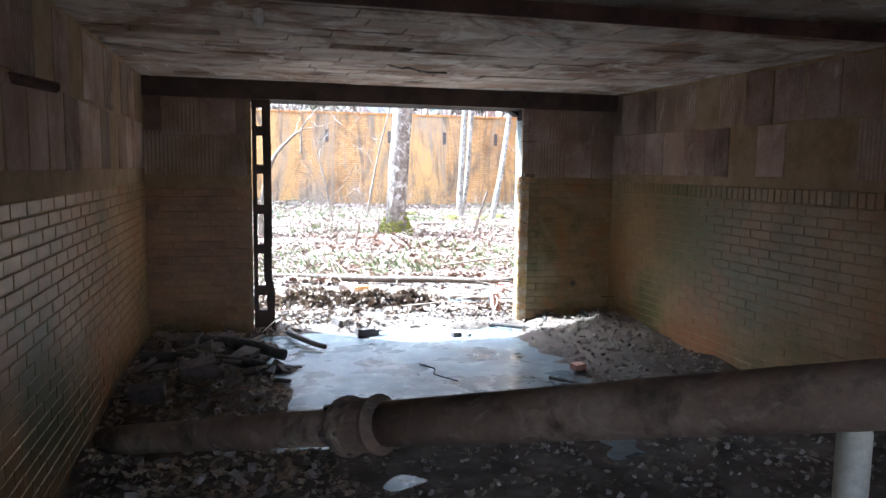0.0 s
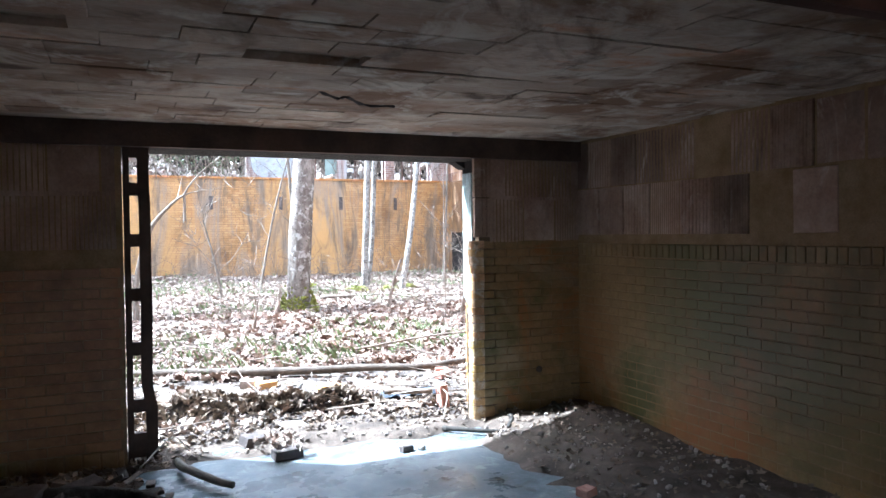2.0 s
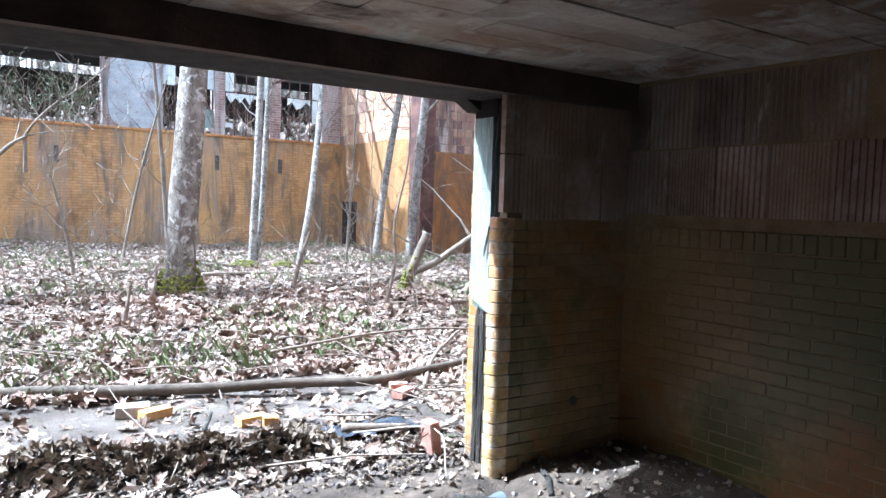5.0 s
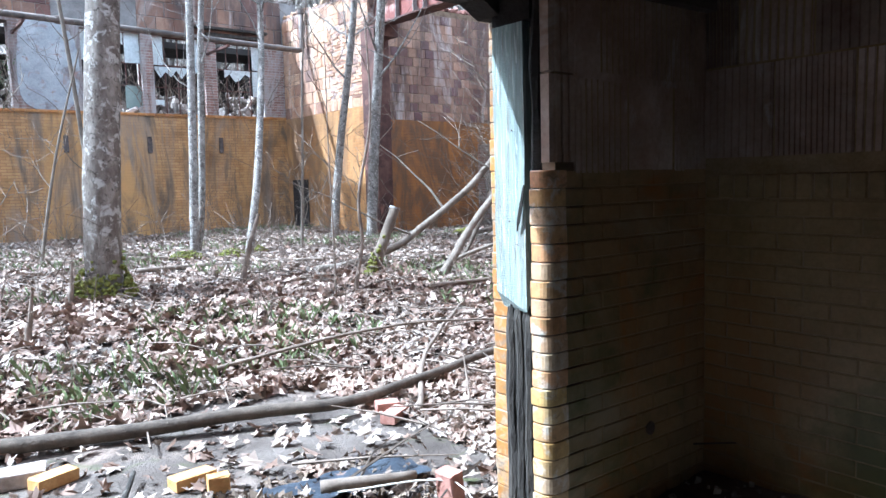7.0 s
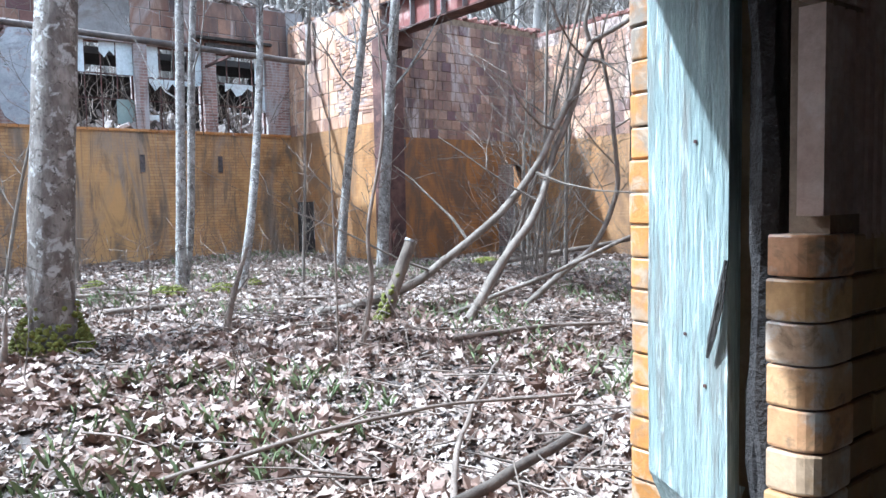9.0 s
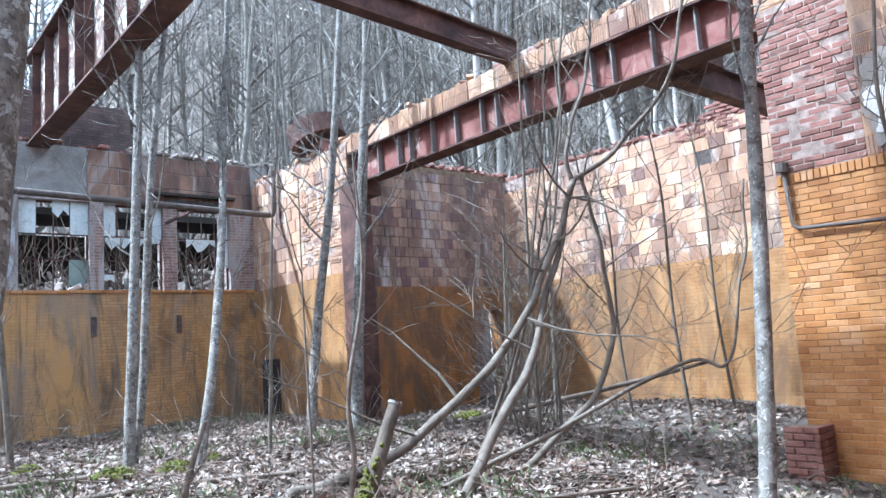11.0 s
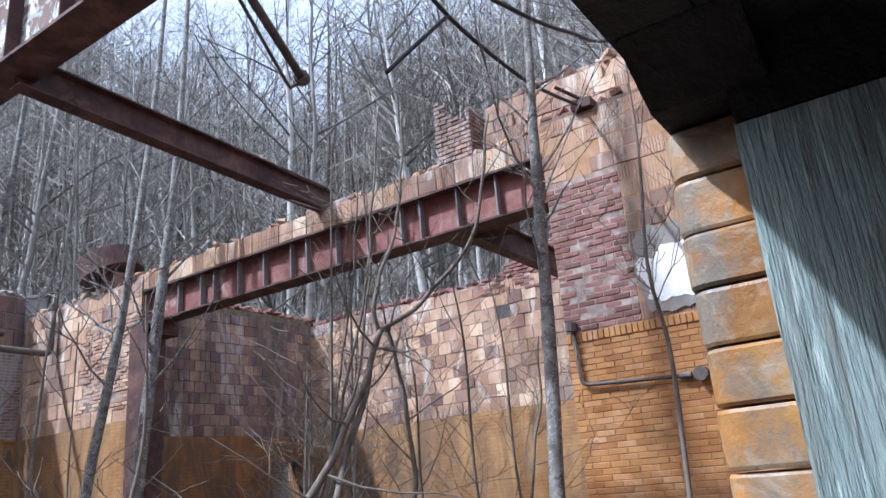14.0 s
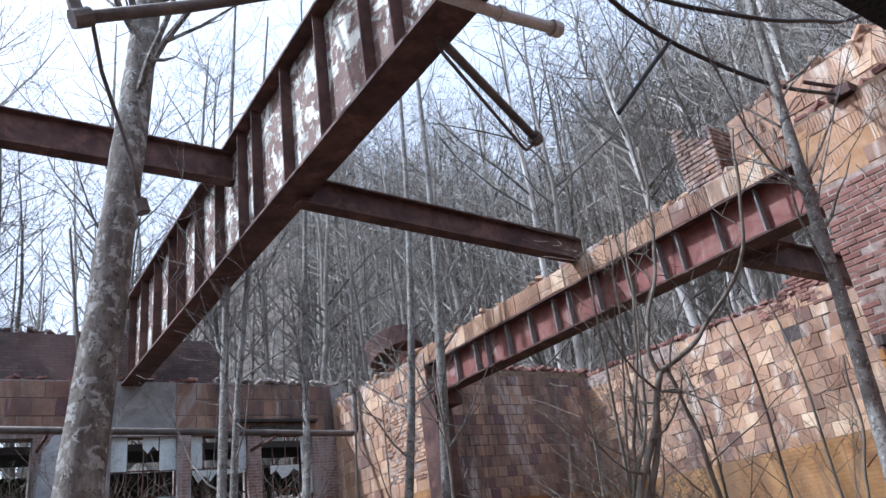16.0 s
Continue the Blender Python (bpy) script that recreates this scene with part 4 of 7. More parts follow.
ragged("plaster_patch", 1, X1 - 0.016, blob(9.02, 3.70, 0.41, 0.50, 90, 1, 0.22), M_PLASTER_GREY, 0.06, "grey plaster remains", "plaster", near_wall)
ragged("white_patch", 1, X1 - 0.021, blob(9.00, 3.62, 0.36, 0.28, 90, 2, 0.35), M_PLASTER_WHITE, 0.02, "bare white plaster", "plaster", near_wall)
lay(near_back, "clay_tile", face(X1 + 0.505, 11.4, 5.25, -90), 7.5, 1.45, 0.295, 0.197, 0.009, [(A_W, ME_W), (A_W2, ME_W2)], M_TILE_OUT, near=lambda u, v: u < 5, rnd=r6, wobble=0.01,
    keep=lambda u, v: v < 1.15 + 0.3 * noise.noise(Vector((u * 2, 0, 0))) + 0.08 * u)
chimney = thing("chimney_stub", "broken red brick chimney stub on the wall", "chimney")
a = Acc().box(10.12, 10.6, 11.64, 12.18, 5.3, 6.5)
part("core", a, M_MORTAR, chimney)
lay(chimney, "brick", face(10.10, 12.2, 5.3, -90), 0.6, 1.9, 0.200, 0.058, 0.010, [(A_R, ME_RB)], M_TILE_DARK, rnd=r6, wobble=0.01, keep=lambda u, v: v < 1.75 - 0.85 * u + 0.12 * noise.noise(Vector((u * 5, 1, 0))))
lay(chimney, "brick", face(10.1, 11.6, 5.3, 0), 0.5, 1.5, 0.200, 0.058, 0.010, [(A_R, ME_RB)], M_TILE_DARK, rnd=r6, wobble=0.01)
part("support", Acc().box(X1 + 0.46, 10.9, 11.4, 12.4, 5.0, 5.32), M_RUST, chimney)

# far walls: clay tiles
lay(side_far_up, "clay_tile", face(X1, YFAR, BAND, -90), YFAR - 18.66, 2.62, 0.33, 0.27, 0.009, [brick_mesh("tile_big", P_TILE_OUT, 0.33, 0.27, 0.05, 0.008)], M_TILE_OUT, near=lambda u, v: u < 5, rnd=r6, wobble=0.008,
    keep=lambda u, v: not (u > 2.2 and 0.25 < v < 1.9))
lay(side_far_up, "red_brick", face(X1 + 0.0, YFAR - 2.2, BAND + 0.15, -90), 1.92, 1.8, 0.200, 0.058, 0.010, [(A_R, ME_RB)], M_TILE_OUT, rnd=r6, wobble=0.012)
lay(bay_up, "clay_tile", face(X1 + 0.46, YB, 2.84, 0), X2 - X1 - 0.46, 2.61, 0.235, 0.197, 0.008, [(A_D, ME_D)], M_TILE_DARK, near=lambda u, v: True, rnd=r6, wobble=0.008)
A_X, ME_X = brick_mesh("tile_bay", P_TILE_OUT, 0.30, 0.235, 0.05, 0.008)
lay(bay_back_up, "clay_tile", face(X2, YB, 2.84, -90), 8.6, 2.5, 0.30, 0.235, 0.009, [(A_X, ME_X)], M_TILE_OUT, near=lambda u, v: u < 5, rnd=r6, wobble=0.01,
    keep=lambda u, v: not (abs(u - 5.1) < 0.16 and 1.68 < v < 2.0) and v < 2.31 + 0.25 * noise.noise(Vector((u * 1.1, 2, 0))) + 0.02 * u)
lay(bay_back_up, "red_brick", face(X2 + 0.0, YB - 4.6, 5.0, -90), 4.0, 1.3, 0.200, 0.058, 0.010, [(A_R, ME_RB)], M_RED, rnd=r6, wobble=0.02, keep=lambda u, v: v < 0.3 + 0.33 * u + 0.3 * noise.noise(Vector((u * 3, 4, 0))))
part("backing", Acc().prism([(X2 + 0.08, 10.0), (X2 + 0.4, 10.0), (X2 + 0.4, 13.0), (X2 + 0.08, 13.0)], 5.29, 5.75), M_MORTAR, bay_back_up)
lay(far_top, "clay_tile", face(6.0, YFAR + 0.065, 5.12, 0), X1 - 6.0, 1.09, 0.42, 0.345, 0.012, [brick_mesh("tile_parapet", M_TILE_DARK, 0.42, 0.345, 0.05, 0.008)], M_TILE_DARK, rnd=r6, wobble=0.01)
lay(far_top, "clay_tile", face(-3.0, YFAR + 0.065, 5.12, 0), 7.2, 1.09, 0.42, 0.345, 0.012, [brick_mesh("tile_parapet_west", M_TILE_DARK, 0.42, 0.345, 0.05, 0.008)], M_TILE_DARK, rnd=r6, wobble=0.01)
lay(far_low, "coping_brick", face(-6.0, YFAR - 0.03, BAND - 0.01, 0), 15.66, 0.08, 0.2, 0.062, 0.008, [brick_mesh("coping_brick", M_GLAZED_OUT, 0.2, 0.062, 0.12)], M_GLAZED_OUT, rnd=r6)


def rubble_cap(name, p0, p1, depth, n, size, mat, seed, label, parent=None):
    """Broken bricks and mortar along a wall top."""
    r = random.Random(seed)
    acc = Acc()
    p0, p1 = Vector(p0), Vector(p1)
    for _ in range(n):
        t = r.random()
        p = p0.lerp(p1, t)
        d = (p1 - p0).normalized()
        side = Vector((-d.y, d.x, 0))
        h = max(0.0, noise.noise(Vector((t * 14, seed, 0)))) * 0.25
        s = size * r.uniform(0.5, 1.2)
        q = p + side * r.uniform(-depth / 2, depth / 2) + Vector((0, 0, r.uniform(0, h + 0.05) + s * 0.15))
        acc.block(Matrix.Translation(q) @ Euler((r.uniform(-0.4, 0.4), r.uniform(-0.4, 0.4), r.uniform(0, 3))).to_matrix().to_4x4(), s, s * 0.55, s * 0.4, s * 0.08, s * 0.05, r)
    if parent:
        return part(name, acc, mat, parent, label, kind="stuff")
    return solid(name, acc, mat, label, "rubble", "stuff")


rubble_cap("rubble_top", (6.9, YFAR + 0.25, 6.2), (X1 + 0.4, YFAR + 0.25, 6.2), 0.4, 170, 0.17, M_RUBBLE, 1, "loose mortar and pale brick rubble", far_top)
rubble_cap("rubble_top", (-8, YFAR + 0.25, 6.2), (6.9, YFAR + 0.25, 6.2), 0.4, 140, 0.17, M_RED, 2, "broken red brick edge", far_top)
rubble_cap("rubble_top", (-8, YFAR + 0.7, 7.3), (6.95, YFAR + 0.7, 7.3), 0.35, 170, 0.2, M_SOOTBRICK, 3, "ragged sooty brick edge", far_black)
rubble_cap("rubble_top", (X1 + 0.25, 18.7, 5.72), (X1 + 0.25, YFAR, 5.72), 0.4, 90, 0.18, M_TILE_OUT, 4, "broken tile edge", side_far_up)
rubble_cap("rubble_top", (X1 + 0.5, YB + 0.2, 5.42), (X2 + 0.3, YB + 0.2, 5.42), 0.35, 110, 0.18, M_RED, 5, "broken red brick coping", bay_up)
rubble_cap("rubble_top", (X2 + 0.22, 10.2, 5.3), (X2 + 0.22, YB, 5.3), 0.35, 190, 0.2, M_RED, 6, "broken red brick edge", bay_back_up)
rubble_cap("rubble_top", (X1 + 0.27, 4, 5.93), (X1 + 0.27, YN, 5.93), 0.4, 120, 0.19, M_RED, 7, "broken brick and tile edge", near_wall)
rubble_cap("rubble_top", (X1 + 0.73, 4, 6.72), (X1 + 0.73, 11.3, 6.72), 0.3, 120, 0.2, M_TILE_OUT, 8, "broken tile edge", near_back)
# Dark plate in the missing tile's place paints the shade of the recess.
solid("wall_socket", Acc().box(X2 + 0.005, X2 + 0.02, 13.39, 13.72, 4.5, 4.86), M_CHAR, "dark plate painted as shade in a square socket of the tile wall", "socket", "structure")
near_wall_top = part("tile_backing", Acc().box(X1 + 0.06, X1 + 0.5, 3.0, YN, 5.75, 5.92), M_MORTAR, near_wall)

# brick stub at the foot of the near side wall
stub = thing("brick_stub", "short broken red brick pier at the wall foot", "brick pier")
part("core", Acc().box(9.32, 9.62, 10.12, 10.44, -0.1, 0.54), M_MORTAR, stub)
lay(stub, "brick", face(9.30, 10.46, -0.05, -90), 0.36, 0.62, 0.200, 0.058, 0.010, [(A_R, ME_RB)], M_RED, rnd=r6, wobble=0.006)
lay(stub, "brick", face(9.29, 10.10, -0.05, 0), 0.36, 0.62, 0.200, 0.058, 0.010, [(A_R, ME_RB)], M_RED, rnd=r6, wobble=0.006)
# ---------------------------------------------------------------- steel


def i_girder(name, along, c, u0, u1, z0, z1, width, flange, web, mats, stiff, label, parent_label=""):
    """A plate girder along axis `along` at cross place c with stiffeners every `stiff` metres on both faces."""
    e = thing(name, label, "steel beam")

    def bx(u_a, u_b, c_a, c_b, za, zb):
        return Acc().box(c_a, c_b, u_a, u_b, za, zb) if along == 1 else Acc().box(u_a, u_b, c_a, c_b, za, zb)
    part("bottom_flange", bx(u0, u1, c - width / 2, c + width / 2, z0, z0 + flange), mats[0], e)
    part("top_flange", bx(u0, u1, c - width / 2, c + width / 2, z1 - flange, z1), mats[0], e)
    part("web", bx(u0, u1, c - web / 2, c + web / 2, z0 + flange, z1 - flange), mats[1], e)
    if stiff:
        u = u0 + stiff * 0.6
        k = 0
        while u < u1 - 0.1:
            for s in (-1, 1):
                lo, hi = sorted((c + s * web / 2, c + s * min(width / 2 - 0.01, 0.16 if along == 1 and width > 0.4 else 0.115)))
                part("stiffener", bx(u, u + 0.02, lo, hi, z0 + flange, z1 - flange).tube(
                    [(lo + 0.01, u + 0.01, z0 + flange), (lo + 0.01, u + 0.01, z1 - flange)] if along == 1 else [(u, lo, z0 + flange), (u, lo, z1 - flange)], 0.012, 5), mats[2], e)
            k += 1
            u += stiff * (1.0 if k % 4 else 0.55)
    return e


beam = i_girder("girder", 1, X1 + 0.2, YN - 0.25, 19.15, 4.83, 5.48, 0.36, 0.03, 0.025, (M_RUST, M_RUST_RED, M_PLASTER), 0.62, "red-rusted riveted steel girder carrying clay tiles over the bay")
beam_tiles = thing("parapet_tiles", "row of orange clay tiles on the steel girder", "wall", kind="structure")
part("bed", Acc().box(X1 + 0.08, X1 + 0.36, YN, 19.1, 5.484, 5.78), M_MORTAR, beam_tiles)
lay(beam_tiles, "clay_tile", face(X1 + 0.03, 19.1, 5.486, -90), 19.1 - YN, 0.33, 0.30, 0.315, 0.009, [brick_mesh("tile_row", P_TILE_OUT, 0.30, 0.315, 0.06, 0.01), rib_mesh("tile_row_ribbed", P_TILE_OUT, 0.30, 0.315, 8, 0.06)], M_TILE_OUT, near=lambda u, v: True, rnd=r6, wobble=0.012)
rubble_cap("rubble_top", (X1 + 0.2, YN, 5.79), (X1 + 0.2, 19.1, 5.79), 0.25, 90, 0.17, M_TILE_OUT, 12, "broken tile edge", beam_tiles)
part("brick_seat", Acc().box(X1 + 0.05, X1 + 0.4, 13.6, 14.5, 5.79, 5.88), M_REDFARY, beam_tiles)
girder = i_girder("overhead_girder", 1, 5.08, 7.6, 23.2, 6.1, 7.98, 0.42, 0.04, 0.025, (M_RUST, M_PEEL, M_RUST), 1.05, "heavy rusted plate girder with peeling white paint")
cross_e = i_girder("cross_beam", 0, 14.15, 5.10, 9.9, 5.98, 6.36, 0.2, 0.022, 0.014, (M_RUST, M_RUST, M_RUST), 0, "rusty brown rolled steel cross beam")
cross_w = i_girder("cross_beam", 0, 16.3, -9.0, 5.06, 7.42, 7.93, 0.22, 0.022, 0.014, (M_RUST, M_RUST, M_RUST), 0, "rusty brown rolled steel cross beam with dead twigs on it")
cross_e.matrix_basis = Matrix.Translation((5.1, 14.15, 6.0)) @ Matrix.Rotation(radians(2.4), 4, "Y") @ Matrix.Translation((-5.1, -14.15, -6.0))
bearing = solid("beam_bearing", Acc().box(4.8, 5.5, YFAR + 0.09, YFAR + 0.41, 6.02, 6.1), M_MORTAR, "mortar bearing pad on the wall top", "bearing", "structure")
pillar = thing("pillar", "rust-stained steel column at the end of the bay", "column")
part("shaft", Acc().box(X1 - 0.02, X1 + 0.42, 18.5, 18.64, -0.4, 4.82), M_RUST, pillar)
part("flange_plate", Acc().box(X1 - 0.05, X1 - 0.02, 18.36, 18.9, -0.4, 4.82), M_RUST, pillar)
part("bracket", Acc().box(X1 + 0.0, X1 + 0.4, 18.1, 18.5, 4.56, 4.825), M_RUST, pillar)
bay_beam = i_girder("bay_roof_beam", 0, 11.7, X1 + 0.4, 14.1, 4.75, 5.15, 0.2, 0.02, 0.012, (M_RUST, M_RUST, M_RUST), 0, "rusty beam crossing the roofless bay")

disc = thing("rusty_disc", "tilted rusty steel tank lid on the wall top", "tank lid")
m = Matrix.Translation((9.98, 20.15, 6.12)) @ Matrix.Rotation(radians(17), 4, Vector((-0.55, -0.83, 0))) @ Matrix.Rotation(radians(9), 4, Vector((-0.83, 0.55, 0)))
ring = [(0.62 * math.cos(2 * math.pi * k / 28), 0.62 * math.sin(2 * math.pi * k / 28)) for k in range(28)]
a = Acc()
a.add([tuple(m @ Vector((x, y, 0.0))) for x, y in ring] + [tuple(m @ Vector((x, y, 0.42))) for x, y in ring], [tuple(reversed(range(28)))] + [(i, (i + 1) % 28, (i + 1) % 28 + 28, i + 28) for i in range(28)])
part("rim", a, M_RUST, disc, smooth=False)
part("plate", Acc().add([tuple(m @ Vector((x * 0.99, y * 0.99, 0.36))) for x, y in ring], [tuple(range(28))]), M_DARK, disc)
part("prop", Acc().box(9.75, 10.05, 19.7, 20.2, 5.7, 6.1), M_RED, disc)

# left jamb: laced steel column
lace = thing("laced_column", "black steel column of two channels laced with batten plates", "column")
part("channel", Acc().box(0.035, 0.075, 6.66, 6.74, 0.0, OZ), M_DARK, lace)
a = Acc()
n = 16
vs = []
for k in range(n + 1):
    z = OZ * k / n
    w = 0.012 * noise.noise(Vector((z * 2.3, 4, 0))) + (0.02 if z < 0.5 else 0)
    vs += [(0.128 + w, 6.665, z), (0.200 + w, 6.665, z), (0.200 + w, 6.745, z), (0.128 + w, 6.745, z)]
a.add(vs, [(k * 4 + i, k * 4 + (i + 1) % 4, k * 4 + (i + 1) % 4 + 4, k * 4 + i + 4) for k in range(n) for i in range(4)])
part("channel", a, M_DARK, lace)
for k, z in enumerate((0.06, 0.36, 0.74, 1.10, 1.46, 1.80, 2.05)):
    part("batten", Acc().box(0.072, 0.15, 6.675, 6.715, z, z + (0.085 if k else 0.16)), M_DARK, lace)
# right jamb: painted post over rotten timber
post = thing("door_post", "weathered teal-painted wooden door post, rotted off below", "door post")
a = Acc()
prof = [(2.658, 6.836), (2.698, 6.836), (2.698, 7.003), (2.658, 7.003)]
vs, n = [], 14
for k in range(n + 1):
    z = 0.92 + (2.02 - 0.92) * k / n
    for i, (x, y) in enumerate(prof):
        vs.append((x + 0.003 * noise.noise(Vector((x * 9, y * 9, z * 6))) + (0.02 if k == 0 and i == 1 else 0), y + 0.003 * noise.noise(Vector((y * 9, x, z * 5))), z + (0.07 * (i % 2) if k == 0 else 0)))
a.add(vs, [(k * 4 + i, k * 4 + (i + 1) % 4, (k + 1) * 4 + (i + 1) % 4, (k + 1) * 4 + i) for k in range(n) for i in range(4)] + [(3, 2, 1, 0)])
board = part("timber", a, M_TEAL, post)
part("splinter", Acc().tube([(2.656, 6.838, 1.41), (2.646, 6.846, 1.33), (2.642, 6.858, 1.27), (2.646, 6.868, 1.235)], [0.004, 0.008, 0.007, 0.003], 5), M_ROT, board, "black curled splinter")
for z, x in ((1.62, 6.90), (1.27, 6.92), (1.18, 6.88)):
    part("nail", Acc().tube([(2.660, x, z), (2.655, x, z)], 0.0035, 6), M_RUST, board)
# Rotten wood; strips and batten are blackened to paint the gap's shade.
timber = thing("rotten_timber", "rotten timber behind the door post, blackened as a shaded gap", "timber")
for k in range(5):
    a = Acc()
    x = 2.66 + 0.03 * k
    pts = [(x + 0.006 * math.sin(z * 7 + k), 6.765 + 0.02 * (k % 2) + 0.008 * math.sin(z * 11 + 2 * k), z) for z in [0.0 + 2.1 * i / 16 for i in range(17)]]
    a.tube(pts, [0.024 + 0.006 * math.sin(i * 2.3 + k) for i in range(17)], 6)
    part("strip", a, M_BLACK, timber)
for k in range(6):
    x, y = 2.675 + 0.012 * (k % 2), 6.84 + 0.024 * k
    pts = [(x + 0.008 * noise.noise(Vector((z * 5, k, 1))), y + 0.006 * noise.noise(Vector((z * 6, k, 7))), z) for z in [0.95 * i / 14 for i in range(15)]]
    part("splintered_plank", Acc().tube(pts, [0.019 + 0.007 * noise.noise(Vector((i * 0.9, k, 3))) for i in range(14)] + [0.004], 6), M_ROT, timber)
part("batten", Acc().box(2.66, 2.69, 6.735, 6.76, 0.1, 2.0), M_BLACK, timber)

# ---------------------------------------------------------------- pipes and cables


def pipe(name, pts, r, mat, label, category="pipe", flanges=(), sides=10, caps=()):
    e = thing(name, label, category)
    part("tube", Acc().tube(pts, r, sides), mat, e, smooth=True)
    for p, q, rr in flanges:
        part("flange", Acc().tube([p, q], rr, sides), mat, e)
    return e


def bend(a, b, c, r=0.15, n=5):
    """Points round the corner b."""
    a, b, c = Vector(a), Vector(b), Vector(c)
    p, q = b + (a - b).normalized() * r, b + (c - b).normalized() * r
    return [tuple((p * (1 - t) ** 2 + b * 2 * t * (1 - t) + q * t * t)) for t in [i / n for i in range(n + 1)]]


pipe("wall_pipe", [(-6, 21.5, 5.14)] + bend((-6, 21.5, 5.14), (9.54, 21.5, 4.74), (9.54, 21.5, 5.8), 0.14) + [(9.54, 21.5, 5.74)], 0.065, M_PIPE, "long rusty pipe along the far wall, turning up at its end",
     flanges=[((9.54, 21.5, 5.64), (9.54, 21.5, 5.76), 0.085), ((4.0, 21.5, 4.884), (4.12, 21.5, 4.881), 0.085)])
for x in (-1.0, 3.4, 7.6):
    solid("pipe_bracket", Acc().box(x, x + 0.05, 21.45, YFAR + 0.07, 4.986 - 0.0257 * x - 0.12, 4.986 - 0.0257 * x - 0.065), M_RUST, "rusty iron bracket under the wall pipe", "bracket", group="pipe brackets")
pipe("conduit", [(X1 - 0.05, 10.25, 3.2)] + bend((X1 - 0.05, 10.25, 3.2), (X1 - 0.05, 10.22, 2.56), (X1 - 0.05, 9.0, 2.5), 0.1) + [(X1 - 0.05, 9.0, 2.5)], 0.022, M_PIPE, "thin bent iron conduit on the ochre wall",
     flanges=[((X1 - 0.05, 10.26, 3.18), (X1 - 0.05, 10.25, 3.28), 0.06), ((X1 - 0.1, 8.9, 2.5), (X1 + 0.02, 8.9, 2.5), 0.075), ((X1 - 0.05, 9.12, 2.505), (X1 - 0.05, 9.0, 2.5), 0.04)])
P0, P1 = Vector((-0.75, 3.95, 0.08)), Vector((3.45, -1.30, 1.92))
pd = (P1 - P0).normalized()
big = thing("clay_pipe", "large fallen muddy brown pipe lying across the room", "pipe")
PJ = P0 + pd * 1.87
part("thin_length", Acc().tube([P0.lerp(PJ, k / 5) for k in range(6)], [0.07, 0.074, 0.072, 0.073, 0.072, 0.074], 20), M_BIGPIPE, big, smooth=True)
part("thick_length", Acc().tube([PJ.lerp(P1, k / 9) for k in range(10)], 0.083, 22), M_BIGPIPE, big, smooth=True)
c0 = PJ - pd * 0.07
collar = part("collar", Acc().tube([c0, c0 + pd * 0.015, c0 + pd * 0.05, c0 + pd * 0.07, c0 + pd * 0.17, c0 + pd * 0.2, c0 + pd * 0.235], [0.08, 0.112, 0.116, 0.102, 0.1, 0.112, 0.083], 20), M_BIGPIPE, big)
for k in range(6):
    side = pd.cross(Vector((0, 0, 1))).normalized()
    out = side * math.cos(k * math.pi / 3) + side.cross(pd) * math.sin(k * math.pi / 3)
    part("coupling_bolt", Acc().tube([c0 + out * 0.098 - pd * 0.02, c0 + out * 0.098 + pd * 0.07], 0.013, 6), M_CHAR, collar)
stand = thing("standing_pipe", "short pale upright pipe propping the fallen pipe", "pipe")
part("tube", Acc().tube([(1.42, 1.30, -0.02), (1.42, 1.30, 0.915), (1.42, 1.30, 0.94)], [0.04, 0.04, 0.034], 16), M_PALE_PIPE, stand, smooth=True)
pipe("wall_peg", [(-0.88, 3.02, 1.86), (-0.74, 3.2, 1.84)], 0.022, M_RUST, "rusty iron peg sticking from the wall", "peg", sides=8)
solid("ceiling_channel", Acc().box(XL, XR, 2.98, 3.12, ZC - 0.05, ZC - 0.008).box(XL, XR, 2.98, 2.995, ZC - 0.08, ZC - 0.05), M_RUST, "dark steel channel across the ceiling", "steel beam")
solid("insulator", Acc().tube([(0.06, 3.55, ZC), (0.06, 3.55, ZC - 0.05), (0.06, 3.55, ZC - 0.09)], [0.02, 0.028, 0.015], 8), M_PLASTER_WHITE, "small white porcelain insulator on the ceiling", "insulator")
pipe("hanging_pipe", [(5.12, 11.0, 6.12), (5.3, 11.06, 6.07), (6.743, 11.6, 5.753)], 0.045, M_PIPE, "dark pipe hanging down from the girder", flanges=[((6.68, 11.577, 5.767), (6.76, 11.607, 5.749), 0.08)])
pipe("hanging_rod", [(5.16, 11.06, 6.1), (5.26, 11.1, 6.02), (6.54, 11.62, 5.62), (6.60, 11.64, 5.61), (6.68, 11.62, 5.68)], 0.018, M_PIPE, "thin iron rod hooked at its end", "rod")
pipe("stub_pipe", [(4.7, 10.48, 6.03), (5.4, 10.47, 6.05), (6.12, 10.46, 6.12)], 0.055, M_PALE_PIPE, "pale capped pipe stub slung under the girder", flanges=[((6.05, 10.461, 6.112), (6.15, 10.46, 6.123), 0.078), ((5.42, 10.47, 6.052), (5.48, 10.469, 6.058), 0.07)])
pipe("slung_pipe", [(2.28, 11.45, 5.61), (3.03, 11.45, 6.01), (3.64, 11.45, 6.37), (4.9, 11.45, 7.1)], 0.05, M_PIPE, "dark pipe slung from the girder with an elbow", flanges=[((2.24, 11.45, 5.585), (2.36, 11.45, 5.655), 0.072), ((2.30, 11.45, 5.58), (2.24, 11.45, 5.75), 0.05)])
